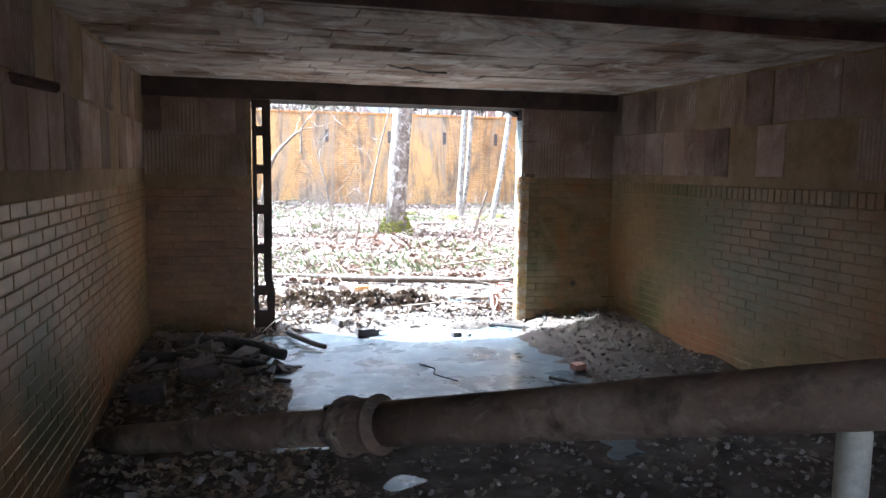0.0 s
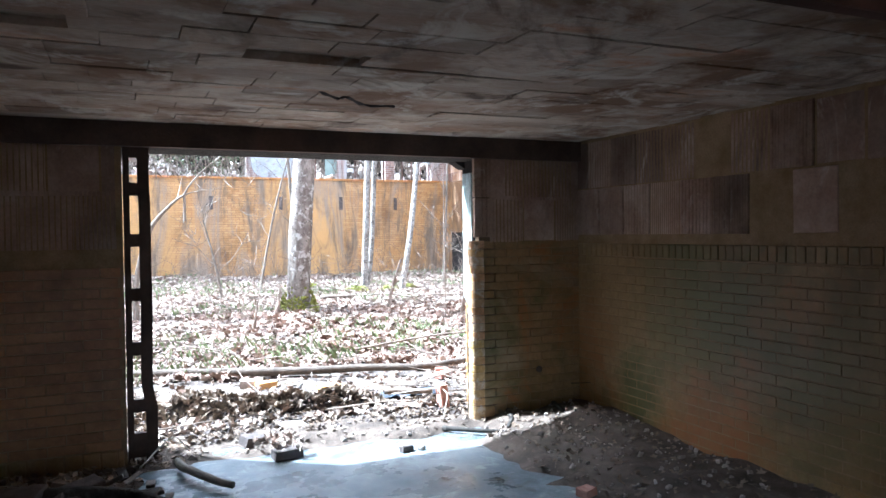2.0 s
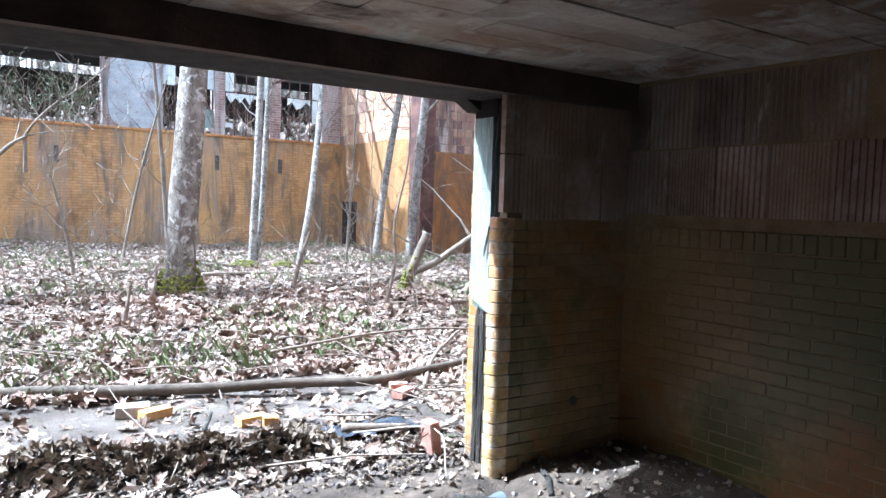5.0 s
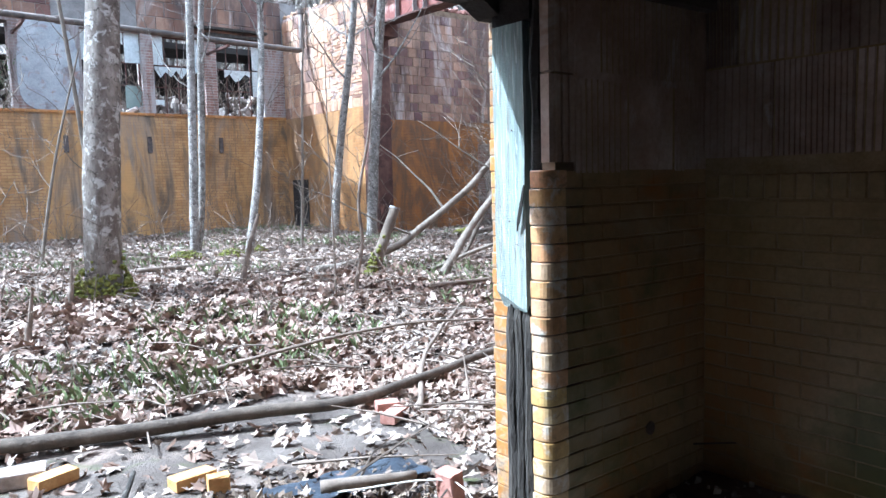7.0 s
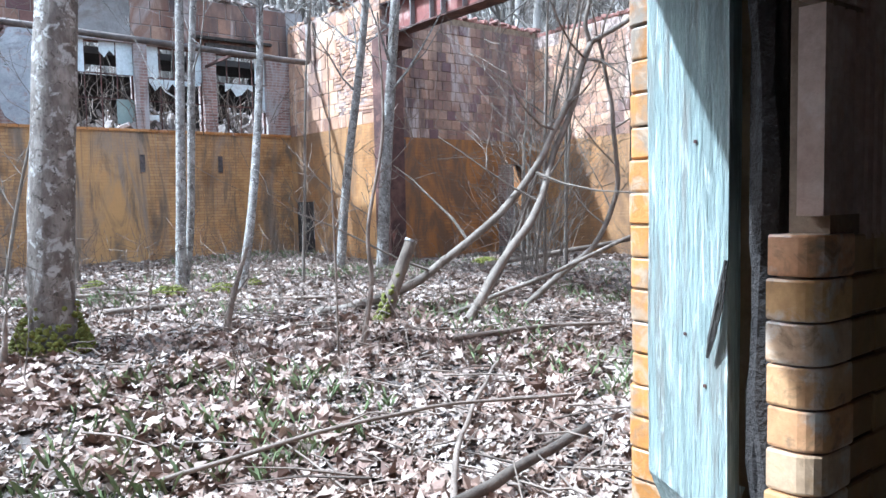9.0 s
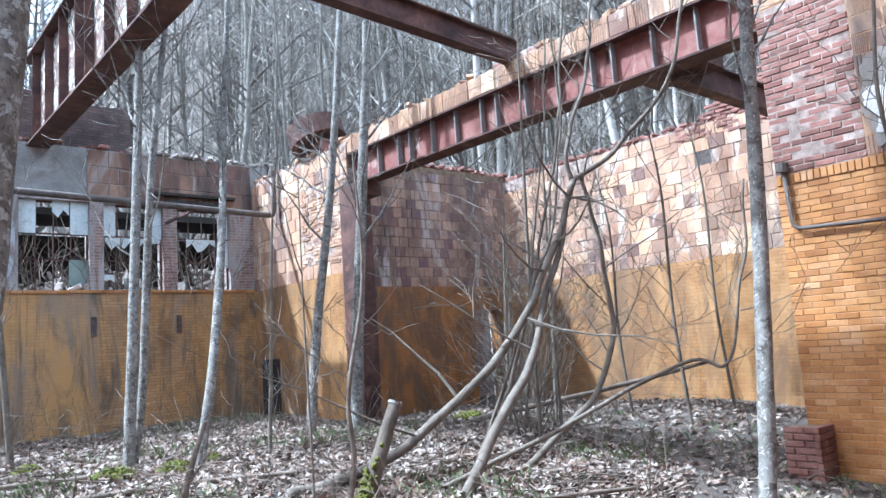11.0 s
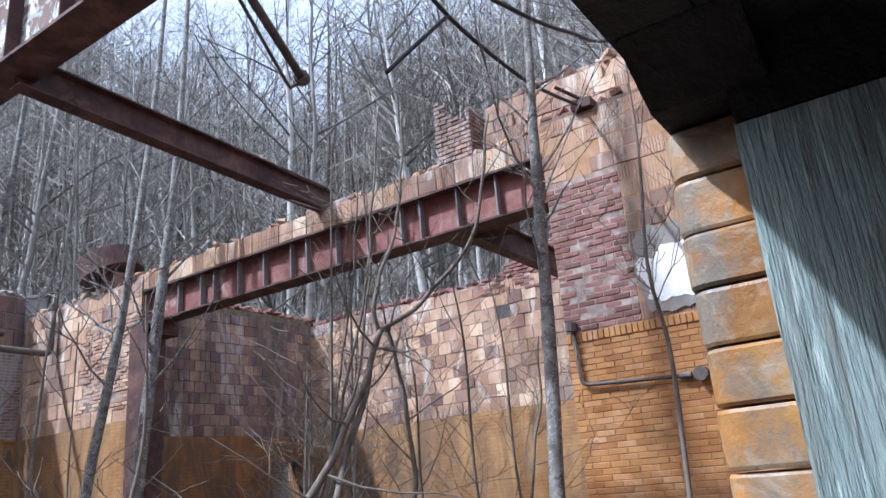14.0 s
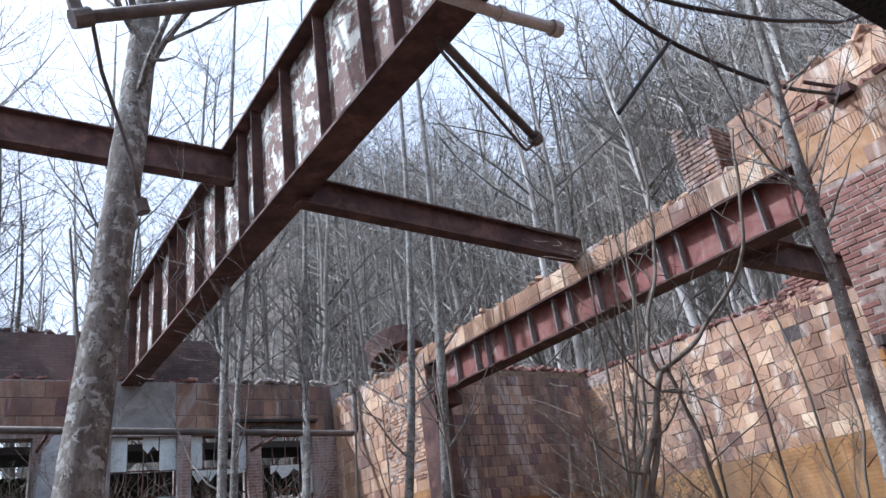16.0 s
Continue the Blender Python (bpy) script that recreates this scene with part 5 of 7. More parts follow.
pipe("drop_rod", [(2.38, 11.5, 5.64), (2.50, 11.75, 5.42), (2.70, 12.0, 5.12), (2.79, 12.0, 4.83), (2.86, 12.0, 4.5)], 0.016, M_PIPE, "thin iron rod hanging down with a knob", "rod", flanges=[((2.855, 12.0, 4.52), (2.885, 12.0, 4.42), 0.055)])


def sag(pts, n=8):
    """A smooth line through points."""
    out = []
    P = [Vector(p) for p in pts]
    P = [P[0] * 2 - P[1]] + P + [P[-1] * 2 - P[-2]]
    for i in range(1, len(P) - 2):
        for k in range(n):
            t = k / n
            out.append(0.5 * ((2 * P[i]) + (P[i + 1] - P[i - 1]) * t + (2 * P[i - 1] - 5 * P[i] + 4 * P[i + 1] - P[i + 2]) * t * t + (3 * P[i] - P[i - 1] - 3 * P[i + 1] + P[i + 2]) * t ** 3))
    return out + [P[-2]]


CABLES = [([(5.02, 9.3, 6.09), (5.2, 9.38, 5.7), (5.6, 9.50, 5.50), (6.6, 9.70, 5.56), (7.5, 9.70, 5.52), (8.3, 9.68, 5.56), (9.7, 9.74, 5.91)], 0.021),
          ([(5.06, 9.2, 6.09), (5.3, 9.24, 5.62), (5.8, 9.31, 5.42), (7.2, 9.21, 5.63), (8.2, 9.16, 5.94), (9.0, 9.16, 6.25), (10.2, 8.9, 6.85)], 0.02),
          ([(6.6, 9.70, 5.55), (6.27, 9.8, 5.17), (5.92, 9.9, 4.76)], 0.019)]
for pts, r in CABLES:
    solid("cable", Acc().tube(sag(pts), r, 7), M_CABLE, "thick black cable slung across the courtyard", "cable", group="slung cables", smooth=True)
cable_post = solid("cable_anchor", Acc().box(XL - 0.3, XR + 0.36, 6.9, 7.055, ZC + 0.33, 4.3), M_REDFAR, "brick wall above the doorway where the cables start", "wall", "structure")
shackle = solid("cable_shackle", Acc().box(9.58, 9.86, 9.6, 9.86, 5.86, 5.98).tube([(9.4, 9.95, 6.15), (9.75, 9.6, 5.9)], 0.025, 6), M_RUST, "rusty iron shackle on the wall top", "bracket")

# ---------------------------------------------------------------- far windows
WIN = OPEN_FAR[1:]
PANES = {0: [(0.0, 0.25, 0.64, 1.0, 0), (0.74, 1.0, 0.64, 1.0, 0), (0.48, 0.72, 0.80, 1.0, 1), (0.72, 1.0, 0.08, 0.36, 2)],
         1: [(0.0, 0.22, 0.64, 1.0, 0), (0.78, 1.0, 0.62, 1.0, 0), (0.05, 0.98, 0.48, 0.62, 1), (0.0, 0.2, 0.1, 0.2, 1)],
         2: [(0.80, 1.0, 0.66, 1.0, 0), (0.80, 1.0, 0.30, 0.64, 0), (0.20, 0.75, 0.48, 0.64, 1)]}
for w, (xa, xb, za, zb) in enumerate(WIN):
    e = thing("window_%d" % (w + 1), "rusted steel window frame with few broken panes left", "window", group="broken windows", kind="structure")
    y = YFAR + 0.2
    part("frame", Acc().box(xa, xb, y, y + 0.04, zb - 0.04, zb).box(xa, xb, y, y + 0.04, za, za + 0.04).box(xa, xa + 0.035, y, y + 0.04, za, zb).box(xb - 0.035, xb, y, y + 0.04, za, zb), M_RUST, e)
    for k in (1, 2, 3):
        x = xa + (xb - xa) * k / 4
        part("mullion", Acc().box(x - 0.012, x + 0.012, y + 0.004, y + 0.03, za, zb), M_RUST, e)
    for z in (0.36, 0.64):
        zz = za + (zb - za) * z
        part("transom", Acc().box(xa, xb, y + 0.002, y + 0.032, zz - 0.014, zz + 0.014), M_RUST, e)
    for u0, u1, v0, v1, broken in PANES[w]:
        r = random.Random(w * 10 + int(u0 * 100))
        x0, x1, z0, z1 = xa + (xb - xa) * u0, xa + (xb - xa) * u1, za + (zb - za) * v0, za + (zb - za) * v1
        if broken == 1:
            k = max(3, int((x1 - x0) / 0.12))
            low = [(x0 + (x1 - x0) * i / k, z0 + (z1 - z0) * r.uniform(0.0, 0.75)) for i in range(k + 1)]
            ol = low + [(x1, z1), (x0, z1)]
        else:
            ol = [(x0, z0), (x1, z0), (x1, z1), (x0, z1)]
        n = len(ol)
        part("pane", Acc().add([(x, y - 0.006, z) for x, z in ol] + [(x, y - 0.002, z) for x, z in ol], [tuple(range(n)), tuple(reversed(range(n, 2 * n)))] + [(i, i + n, (i + 1) % n + n, (i + 1) % n) for i in range(n)]),
             M_PANE_GREEN if broken == 2 else M_PANE, e)
solid("fallen_lintel", Acc().box(7.6, 9.0, 22.75, 22.92, 5.14, 5.22).box(7.3, 9.2, 22.7, 22.95, 5.3, 5.36), M_ROT, "rotten black lintel board over the window", "board")
rb = random.Random(21)
a = Acc()
for _ in range(900):
    x, y = rb.uniform(-2, 9.3), rb.uniform(22.95, 24.6)
    s = rb.uniform(0.06, 0.28)
    z = 2.9 + 0.75 * rb.random() * (0.6 + 0.4 * math.sin(x * 2.2)) + 0.25 * (y - 22.95)
    a.block(Matrix.Translation((x, y, z)) @ Euler((rb.uniform(0, 3), rb.uniform(0, 3), rb.uniform(0, 3))).to_matrix().to_4x4(), s, s * 0.6, s * 0.35, s * 0.06, s * 0.06, rb)
solid("window_debris", a, M_RUBBLE, "heap of grey rubble behind the window sills", "rubble", "stuff")
solid("debris_bed", Acc().box(-3, 9.4, 23.3, 26.3, -0.3, 3.2), M_SHADE_VOID, "fill under the rubble behind the windows", "fill", "structure")
a = Acc()
for _ in range(420):
    p = Vector((rb.uniform(-2, 9.2), rb.uniform(22.7, 24.4), rb.uniform(3.1, 3.6)))
    pts = [p]
    d = Vector((rb.uniform(-0.6, 0.6), rb.uniform(-0.4, 0.3), 1)).normalized()
    for _ in range(4):
        d = (d + Vector((rb.uniform(-0.5, 0.5), rb.uniform(-0.3, 0.3), rb.uniform(-0.4, 0.2)))).normalized()
        pts.append(pts[-1] + d * rb.uniform(0.15, 0.45))
    a.tube(pts, [0.012, 0.01, 0.008, 0.006, 0.004], 3, False)
solid("window_vines", a, M_TWIG, "tangle of bare vines in the broken windows", "vines", "stuff")
M_EVERGREEN = material("evergreen_leaf", [(0.3, (0.05, 0.075, 0.03)), (0.6, (0.10, 0.135, 0.06)), (0.8, (0.17, 0.19, 0.11))], 4, 0.5, vary=0.5, island=True, bump=0.0)
bush = thing("evergreen_bush", "straggling evergreen bush in the empty window opening", "bush")
twigs, leaves = Acc(), Acc()
for _ in range(34):
    p = Vector((rb.uniform(0.6, 3.2), rb.uniform(22.75, 23.4), 3.1))
    q = p + Vector((rb.uniform(-0.7, 0.7), rb.uniform(-0.3, 0.2), rb.uniform(0.6, 1.75)))
    mid = p.lerp(q, 0.5) + Vector((rb.uniform(-0.2, 0.2), 0, 0.15))
    twigs.tube([p, mid, q], [0.014, 0.01, 0.004], 4, False)
    for _ in range(45):
        c = (p.lerp(mid, rb.random()) if rb.random() < 0.3 else mid.lerp(q, rb.random())) + Vector((rb.gauss(0, 0.13), rb.gauss(0, 0.1), rb.gauss(0, 0.13)))
        e1, e2 = Vector((rb.gauss(0, 1), rb.gauss(0, 1), rb.gauss(0, 1))).normalized() * 0.045, Vector((rb.gauss(0, 1), rb.gauss(0, 1), rb.gauss(0, 1))).normalized() * 0.016
        leaves.add([tuple(c - e1), tuple(c + e2), tuple(c + e1), tuple(c - e2)], [(0, 1, 2, 3)])
part("stemwork", twigs, M_TWIG, bush, kind="stuff")
part("foliage", leaves, M_EVERGREEN, bush, "small dull green leaves", kind="stuff")
# hooks and stains on the far wall
for x in (2.35, 4.3, 6.1, 7.84):
    solid("wall_slot", Acc().box(x - 0.05, x + 0.05, YFAR - 0.03, YFAR + 0.02, 2.27, 2.65), M_CHAR, "dark rusted slot plate in the ochre wall", "bracket", group="wall slots")
# Solid dark block in place of a hole; its blackness is painted shade.
solid("bay_socket", Acc().box(9.99, 10.2, YB - 0.03, YB + 0.02, 2.60, 2.80), M_CHAR, "dark block painted as the shade of a square hole in the bay wall", "bracket")
M_PLASTER_BLUE = material("pale_blue_grey_plaster", [(0.3, (0.27, 0.29, 0.31)), (0.55, (0.42, 0.45, 0.47)), (0.75, (0.58, 0.60, 0.61))], 2.2, 0.9, bump=0.3, grain=30, stain=[(0.16, 0.13, 0.12), (0.30, 0.20, 0.16)], stain_scale=1.8, stain_at=(0.53, 0.64))
ragged("plaster_panel", 0, YFAR + 0.035, blob(4.06, 4.12, 0.62, 0.98, 60, 5, 0.10), M_PLASTER_BLUE, 0.03, "pale blue-grey plaster remains", "plaster", far_mid)
# alcove: pale plaster and door frame
ragged("plaster_strip", 0, YB + 1.08, [(12.75, 0.2), (12.95, 0.4), (13.1, 1.0), (12.98, 1.5), (12.9, 2.1), (12.7, 2.2)], material("mint_plaster", [(0.3, (0.42, 0.55, 0.47)), (0.6, (0.66, 0.76, 0.70))], 4, 0.85), 0.03, "mint plaster remains", "plaster", alcove)
# ---------------------------------------------------------------- trees


def branch(acc, p, d, length, r, depth, rnd, sides, up=0.15, spread=0.7, kids=(2, 4), seg=4, minr=0.003, wig=0.22, root=None):
    pts, radii = [p], [r]
    q, dd = p.copy(), d.normalized()
    for k in range(seg):
        dd = (dd + Vector((rnd.uniform(-1, 1), rnd.uniform(-1, 1), rnd.uniform(-1, 1))) * wig + Vector((0, 0, up))).normalized()
        q = q + dd * (length / seg)
        pts.append(q)
        radii.append(max(minr, r * (1 - 0.75 * (k + 1) / seg)))
    first = len(acc.v)
    acc.tube(pts, radii, sides, False)
    if root is not None:
        acc.f.append((root, first, first + 1))
    if depth > 0:
        for _ in range(rnd.randint(*kids)):
            k = rnd.randint(1, seg)
            ax = Vector((rnd.uniform(-1, 1), rnd.uniform(-1, 1), rnd.uniform(-0.2, 0.6))).normalized()
            branch(acc, pts[k], (dd * (1 - spread) + ax * spread), length * rnd.uniform(0.45, 0.7), max(minr, radii[k] * 0.62), depth - 1, rnd, max(3, sides - 1), up, spread, kids, max(2, seg - 1), minr, wig, first + k * sides)


def tree(name, pts, radii, bark, label, seed, limbs=10, first=0.35, limb_len=2.0, depth=2, moss=False, sides=12, group="", limb_r=0.3):
    """A tapered trunk along pts, bare limbs on its upper part, a mossy foot."""
    rnd = random.Random(seed)
    e = thing(name, label, "tree", group=group)
    line = sag(pts, 7)
    n = len(line)
    rr = [np.interp(i / (n - 1), np.linspace(0, 1, len(radii)), radii) for i in range(n)]
    trunk = Acc()
    vs = []
    for i, p in enumerate(line):
        flare = 1 + 0.55 * math.exp(-i / 1.3) if moss else 1 + 0.2 * math.exp(-i / 1.5)
        for k in range(sides):
            t = 2 * math.pi * k / sides
            w = 1 + 0.10 * noise.noise(Vector((math.cos(t) * 1.5, math.sin(t) * 1.5, i * 0.5 + seed))) + (0.12 * math.sin(3 * t + seed) * math.exp(-i / 1.2) if moss else 0)
            vs.append((p.x + rr[i] * flare * w * math.cos(t), p.y + rr[i] * flare * w * math.sin(t), p.z))
    trunk.add(vs, [(i * sides + k, i * sides + (k + 1) % sides, (i + 1) * sides + (k + 1) % sides, (i + 1) * sides + k) for i in range(n - 1) for k in range(sides)])
    part("trunk", trunk, bark, e, smooth=True)
    if limbs:
        for _ in range(limbs):
            acc = Acc()
            i = int(n * rnd.uniform(first, 0.98))
            i = min(i, n - 1)
            t = rnd.uniform(0, 2 * math.pi)
            branch(acc, line[i].copy(), Vector((math.cos(t), math.sin(t), rnd.uniform(0.3, 1.2))), limb_len * rnd.uniform(0.5, 1.2), max(0.006, rr[i] * limb_r), depth, rnd, 5)
            part("limb", acc, bark, e)
    if moss:
        acc = Acc()
        p = line[0]
        rb = rr[0] * 1.42
        for _ in range(420):
            t, h = rnd.uniform(0, 2 * math.pi), abs(rnd.gauss(0, 0.13))
            rad = rb * (1.12 - 0.42 * min(1, h / 0.3)) + 0.01
            s = rnd.uniform(0.02, 0.05)
            acc.block(Matrix.Translation((p.x + rad * math.cos(t), p.y + rad * math.sin(t), p.z + 0.14 + h)) @ Euler((rnd.uniform(0, 3), rnd.uniform(0, 3), 0)).to_matrix().to_4x4(), s, s, s, s * 0.3, s * 0.1, rnd)
        part("moss", acc, M_MOSS, e, "bright green moss cushion", kind="stuff")
    return e


def rise(x, y, z, tops):
    return [(x, y, z - 0.15), (x, y, z + 0.12)] + tops


tree("big_tree", rise(2.60, 13.05, 0.33, [(2.68, 13.06, 2.0), (2.86, 13.2, 4.0), (3.02, 13.3, 6.0), (3.2, 13.5, 8.2), (3.5, 13.6, 12.0), (3.8, 13.4, 17)]), [0.2, 0.19, 0.175, 0.16, 0.14, 0.11, 0.05], M_BARK,
     "large grey-barked tree with a mossy foot in the leaf litter", 1, 16, 0.55, 3.2, 2, True, 16)
tree("pale_tree", rise(4.87, 16.7, 0.3, [(4.95, 16.75, 2.0), (5.10, 16.95, 4.4), (5.3, 17.2, 8), (5.6, 17.4, 13)]), [0.08, 0.075, 0.065, 0.05, 0.015], M_BIRCH, "slender pale-barked tree, one of a pair", 2, 12, 0.5, 1.8, 2, group="slender trees")
tree("pale_tree", rise(4.98, 16.85, 0.3, [(5.12, 16.9, 1.4), (5.35, 17.1, 4.4), (5.8, 17.3, 8), (6.2, 17.4, 12)]), [0.065, 0.06, 0.055, 0.04, 0.015], M_BIRCH, "slender pale-barked tree, one of a pair", 3, 11, 0.5, 1.8, 2, group="slender trees")
tree("pale_tree", rise(5.36, 15.66, 0.28, [(5.62, 15.8, 1.6), (6.0, 16.3, 3.3), (6.35, 16.9, 5.2), (6.7, 17.2, 9), (6.9, 17.3, 13)]), [0.068, 0.065, 0.058, 0.05, 0.035, 0.015], M_BIRCH, "leaning slender grey tree", 4, 11, 0.5, 1.8, 2, group="slender trees")
tree("pale_tree", rise(7.75, 17.17, 0.28, [(7.9, 17.1, 2.0), (8.2, 16.9, 4.6), (8.5, 16.8, 8), (8.8, 16.8, 13)]), [0.085, 0.08, 0.07, 0.055, 0.02], M_BIRCH, "slender pale-barked tree leaning slightly", 5, 12, 0.5, 1.8, 2, group="slender trees")
tree("pale_tree", rise(8.50, 17.0, 0.28, [(8.62, 17.0, 2.0), (8.85, 16.95, 4.7), (9.1, 16.9, 8), (9.3, 16.9, 14)]), [0.115, 0.105, 0.095, 0.07, 0.02], M_BIRCH, "pale-barked tree by the steel column", 6, 13, 0.5, 2.0, 2, group="slender trees")
tree("young_tree", rise(7.02, 9.55, 0.15, [(7.13, 9.55, 0.7), (7.36, 9.55, 1.9), (7.5, 9.55, 2.75), (7.62, 9.55, 3.8), (7.76, 9.55, 5.0), (7.93, 9.55, 6.2), (8.3, 9.6, 9.5)]), [0.07, 0.066, 0.062, 0.058, 0.055, 0.05, 0.042, 0.015], M_BIRCH, "young pale tree near the ochre side wall", 7, 13, 0.55, 1.5, 2, group="slender trees")
tree("sapling", rise(7.42, 8.6, 0.1, [(7.49, 8.6, 1.26), (7.66, 8.6, 2.47), (7.47, 8.6, 3.18), (7.78, 8.6, 4.28), (7.9, 8.6, 5.6)]), [0.026, 0.024, 0.02, 0.016, 0.012, 0.005], M_VINE, "crooked thin bare sapling near the side wall", 71, 7, 0.4, 0.8, 2, group="saplings", sides=7)
tree("sapling", rise(4.11, 12.99, 0.22, [(4.2, 12.99, 0.7), (4.34, 12.99, 1.1)]), [0.05, 0.035, 0.02], M_TWIG, "thin dark dead sapling stem", 8, 2, 0.5, 0.5, 1, group="saplings", sides=8)
tree("sapling", rise(4.81, 11.6, 0.22, [(4.9, 11.6, 0.8), (4.88, 11.6, 1.3), (5.06, 11.6, 2.16), (5.1, 11.7, 3.2)]), [0.03, 0.025, 0.02, 0.015, 0.008], M_TWIG, "thin dark sapling with bare twigs", 9, 6, 0.3, 0.7, 2, group="saplings", sides=7)
tree("sapling", rise(4.48, 11.48, 0.22, [(4.49, 11.5, 0.9), (4.5, 11.55, 1.9), (4.53, 11.6, 2.9)]), [0.014, 0.011, 0.009, 0.004], M_TWIG, "hair-thin bare sapling stem", 10, 5, 0.3, 0.6, 1, group="saplings", sides=6)
for k, (x, y, h, lean) in enumerate(((11.08, 12.57, 5.2, -0.35), (11.82, 14.07, 4.6, -0.3), (12.9, 12.9, 5.6, -0.5), (10.2, 15.2, 4.0, 0.3), (10.6, 14.6, 4.4, 0.5), (8.9, 13.4, 6.5, 0.35), (9.9, 13.9, 6.0, 0.2), (6.4, 15.9, 5.0, 0.4), (11.4, 16.3, 3.6, 0.3))):
    tree("sapling", rise(x, y, 0.22, [(x + lean * 0.25, y + 0.05, h * 0.35), (x + lean * 0.4, y, h * 0.7), (x + lean, y + 0.1, h)]), [0.03, 0.027, 0.02, 0.006], M_VINE, "thin bare grey sapling", 30 + k, 10, 0.3, 1.1, 2, group="saplings", sides=7)
for k, (x, y, h, lx, ly) in enumerate(((1.62, 11.33, 0.45, 0.05, 0), (2.19, 12.6, 0.42, 0.03, 0.02), (1.65, 15.0, 1.45, -0.29, 0), (2.75, 17.3, 3.3, 0.72, 0), (4.01, 19.27, 7.5, -0.75, 0))):
    z = ground_height(x, y)
    tree("sapling", rise(x, y, z, [(x + lx * 0.4, y + ly * 0.4, z + h * 0.5), (x + lx, y + ly, z + h)]), [0.055, 0.05, 0.035, 0.02] if h > 5 else [0.03, 0.026, 0.012], M_VINE if h > 1 else M_TWIG, "bare grey sapling in the leaf litter" if h > 1 else "short dead stem in the leaf litter", 60 + k, 5 if h > 1 else 1, 0.4, 0.9, 2, group="saplings", sides=7)
tree("curved_sapling", rise(0.2, 12.9, 0.2, [(0.22, 13.0, 0.9), (0.4, 13.0, 1.6), (0.66, 13.0, 1.95), (0.93, 13.0, 2.16), (1.38, 13.0, 2.25), (1.9, 13.0, 2.29)]), [0.05, 0.046, 0.042, 0.036, 0.03, 0.02, 0.006], M_VINE, "curved bare sapling bending over", 77, 4, 0.6, 0.8, 1, sides=8)
tree("sapling", rise(0.9, 13.0, 1.9, [(0.92, 13.0, 2.2), (1.15, 13.0, 2.5), (1.5, 13.0, 2.79), (1.9, 13.0, 3.2)]), [0.02, 0.02, 0.017, 0.012, 0.006], M_VINE, "thin shoot forking off a curved sapling", 78, 4, 0.4, 0.6, 1, group="saplings", sides=6)
M_LOGGED = material("stump_bark", [(0.3, (0.07, 0.055, 0.042)), (0.6, (0.14, 0.115, 0.09)), (0.8, (0.24, 0.21, 0.175))], 9, 0.9, bump=0.8, grain=45, stretch=(1, 1, 0.5))
stump = tree("cut_stump", [(5.55, 12.43, 0.12), (5.60, 12.43, 0.4), (5.76, 12.42, 0.78), (5.9, 12.4, 1.11)], [0.095, 0.078, 0.07, 0.066], M_LOGGED, "leaning cut sapling stump with pale sawn top", 12, 0, moss=False, sides=12)
part("sawn_top", Acc().tube([(5.893, 12.402, 1.095), (5.903, 12.4, 1.118)], 0.068, 12), M_PLASTER, stump)
a = Acc()
rm = random.Random(4)
for _ in range(90):
    h = abs(rm.gauss(0, 0.15))
    s = rm.uniform(0.02, 0.045)
    a.block(Matrix.Translation((5.49 + h * 0.35 + rm.uniform(-0.06, 0.02), 12.37 + rm.uniform(-0.08, 0.08), 0.28 + h)) @ Euler((rm.uniform(0, 3), 1, 0)).to_matrix().to_4x4(), s, s, s, s * 0.3, s * 0.1, rm)
part("moss", a, M_MOSS, stump, kind="stuff")

VINES = [([(5.2, 13.2, 0.32), (5.61, 13.13, 0.36), (6.3, 12.8, 0.64), (7.18, 12.4, 1.36), (7.65, 12.25, 1.92), (8.09, 12.2, 2.66), (8.52, 12.2, 3.44)], 0.06),
         ([(6.13, 11.87, 0.22), (6.83, 11.95, 0.9), (7.39, 12.1, 1.34), (7.79, 12.2, 1.92), (8.19, 12.2, 2.66), (8.56, 12.2, 3.42)], 0.055),
         ([(7.6, 12.5, 0.2), (7.99, 12.2, 0.62), (8.65, 12.2, 1.0), (8.99, 12.2, 1.68), (8.93, 12.2, 2.48), (8.81, 12.2, 3.02), (8.62, 12.2, 3.5)], 0.042),
         ([(7.6, 13.2, 0.2), (8.1, 13.0, 1.2), (8.4, 12.8, 2.4), (8.6, 12.6, 3.6), (8.75, 12.4, 5.0), (8.9, 12.3, 6.6)], 0.026),
         ([(8.0, 13.6, 0.2), (8.3, 13.4, 1.0), (8.5, 13.1, 2.0), (8.9, 12.9, 3.0), (9.1, 12.8, 4.4), (9.0, 12.7, 6.0)], 0.022),
         ([(6.3, 12.3, 0.28), (7.2, 11.9, 0.62), (8.15, 11.5, 1.0), (9.0, 11.2, 1.26), (9.25, 11.0, 1.18), (9.45, 10.9, 1.5), (9.55, 10.8, 2.2), (9.6, 10.7, 3.2)], 0.026),
         ([(8.50, 12.2, 3.4), (9.0, 12.05, 3.7), (9.3, 11.9, 4.0), (9.42, 11.4, 4.5), (9.44, 11.1, 5.3), (9.5, 11.0, 6.2)], 0.034),
         ([(8.52, 12.2, 3.42), (8.46, 12.2, 3.75), (8.7, 12.2, 4.3), (8.97, 12.2, 4.83), (9.17, 12.2, 5.49), (9.26, 12.2, 6.6)], 0.03),
         ([(9.9, 14.6, 0.2), (9.7, 14.2, 1.6), (9.4, 13.7, 3.0), (9.3, 13.2, 4.6), (9.2, 13.0, 6.2)], 0.02)]
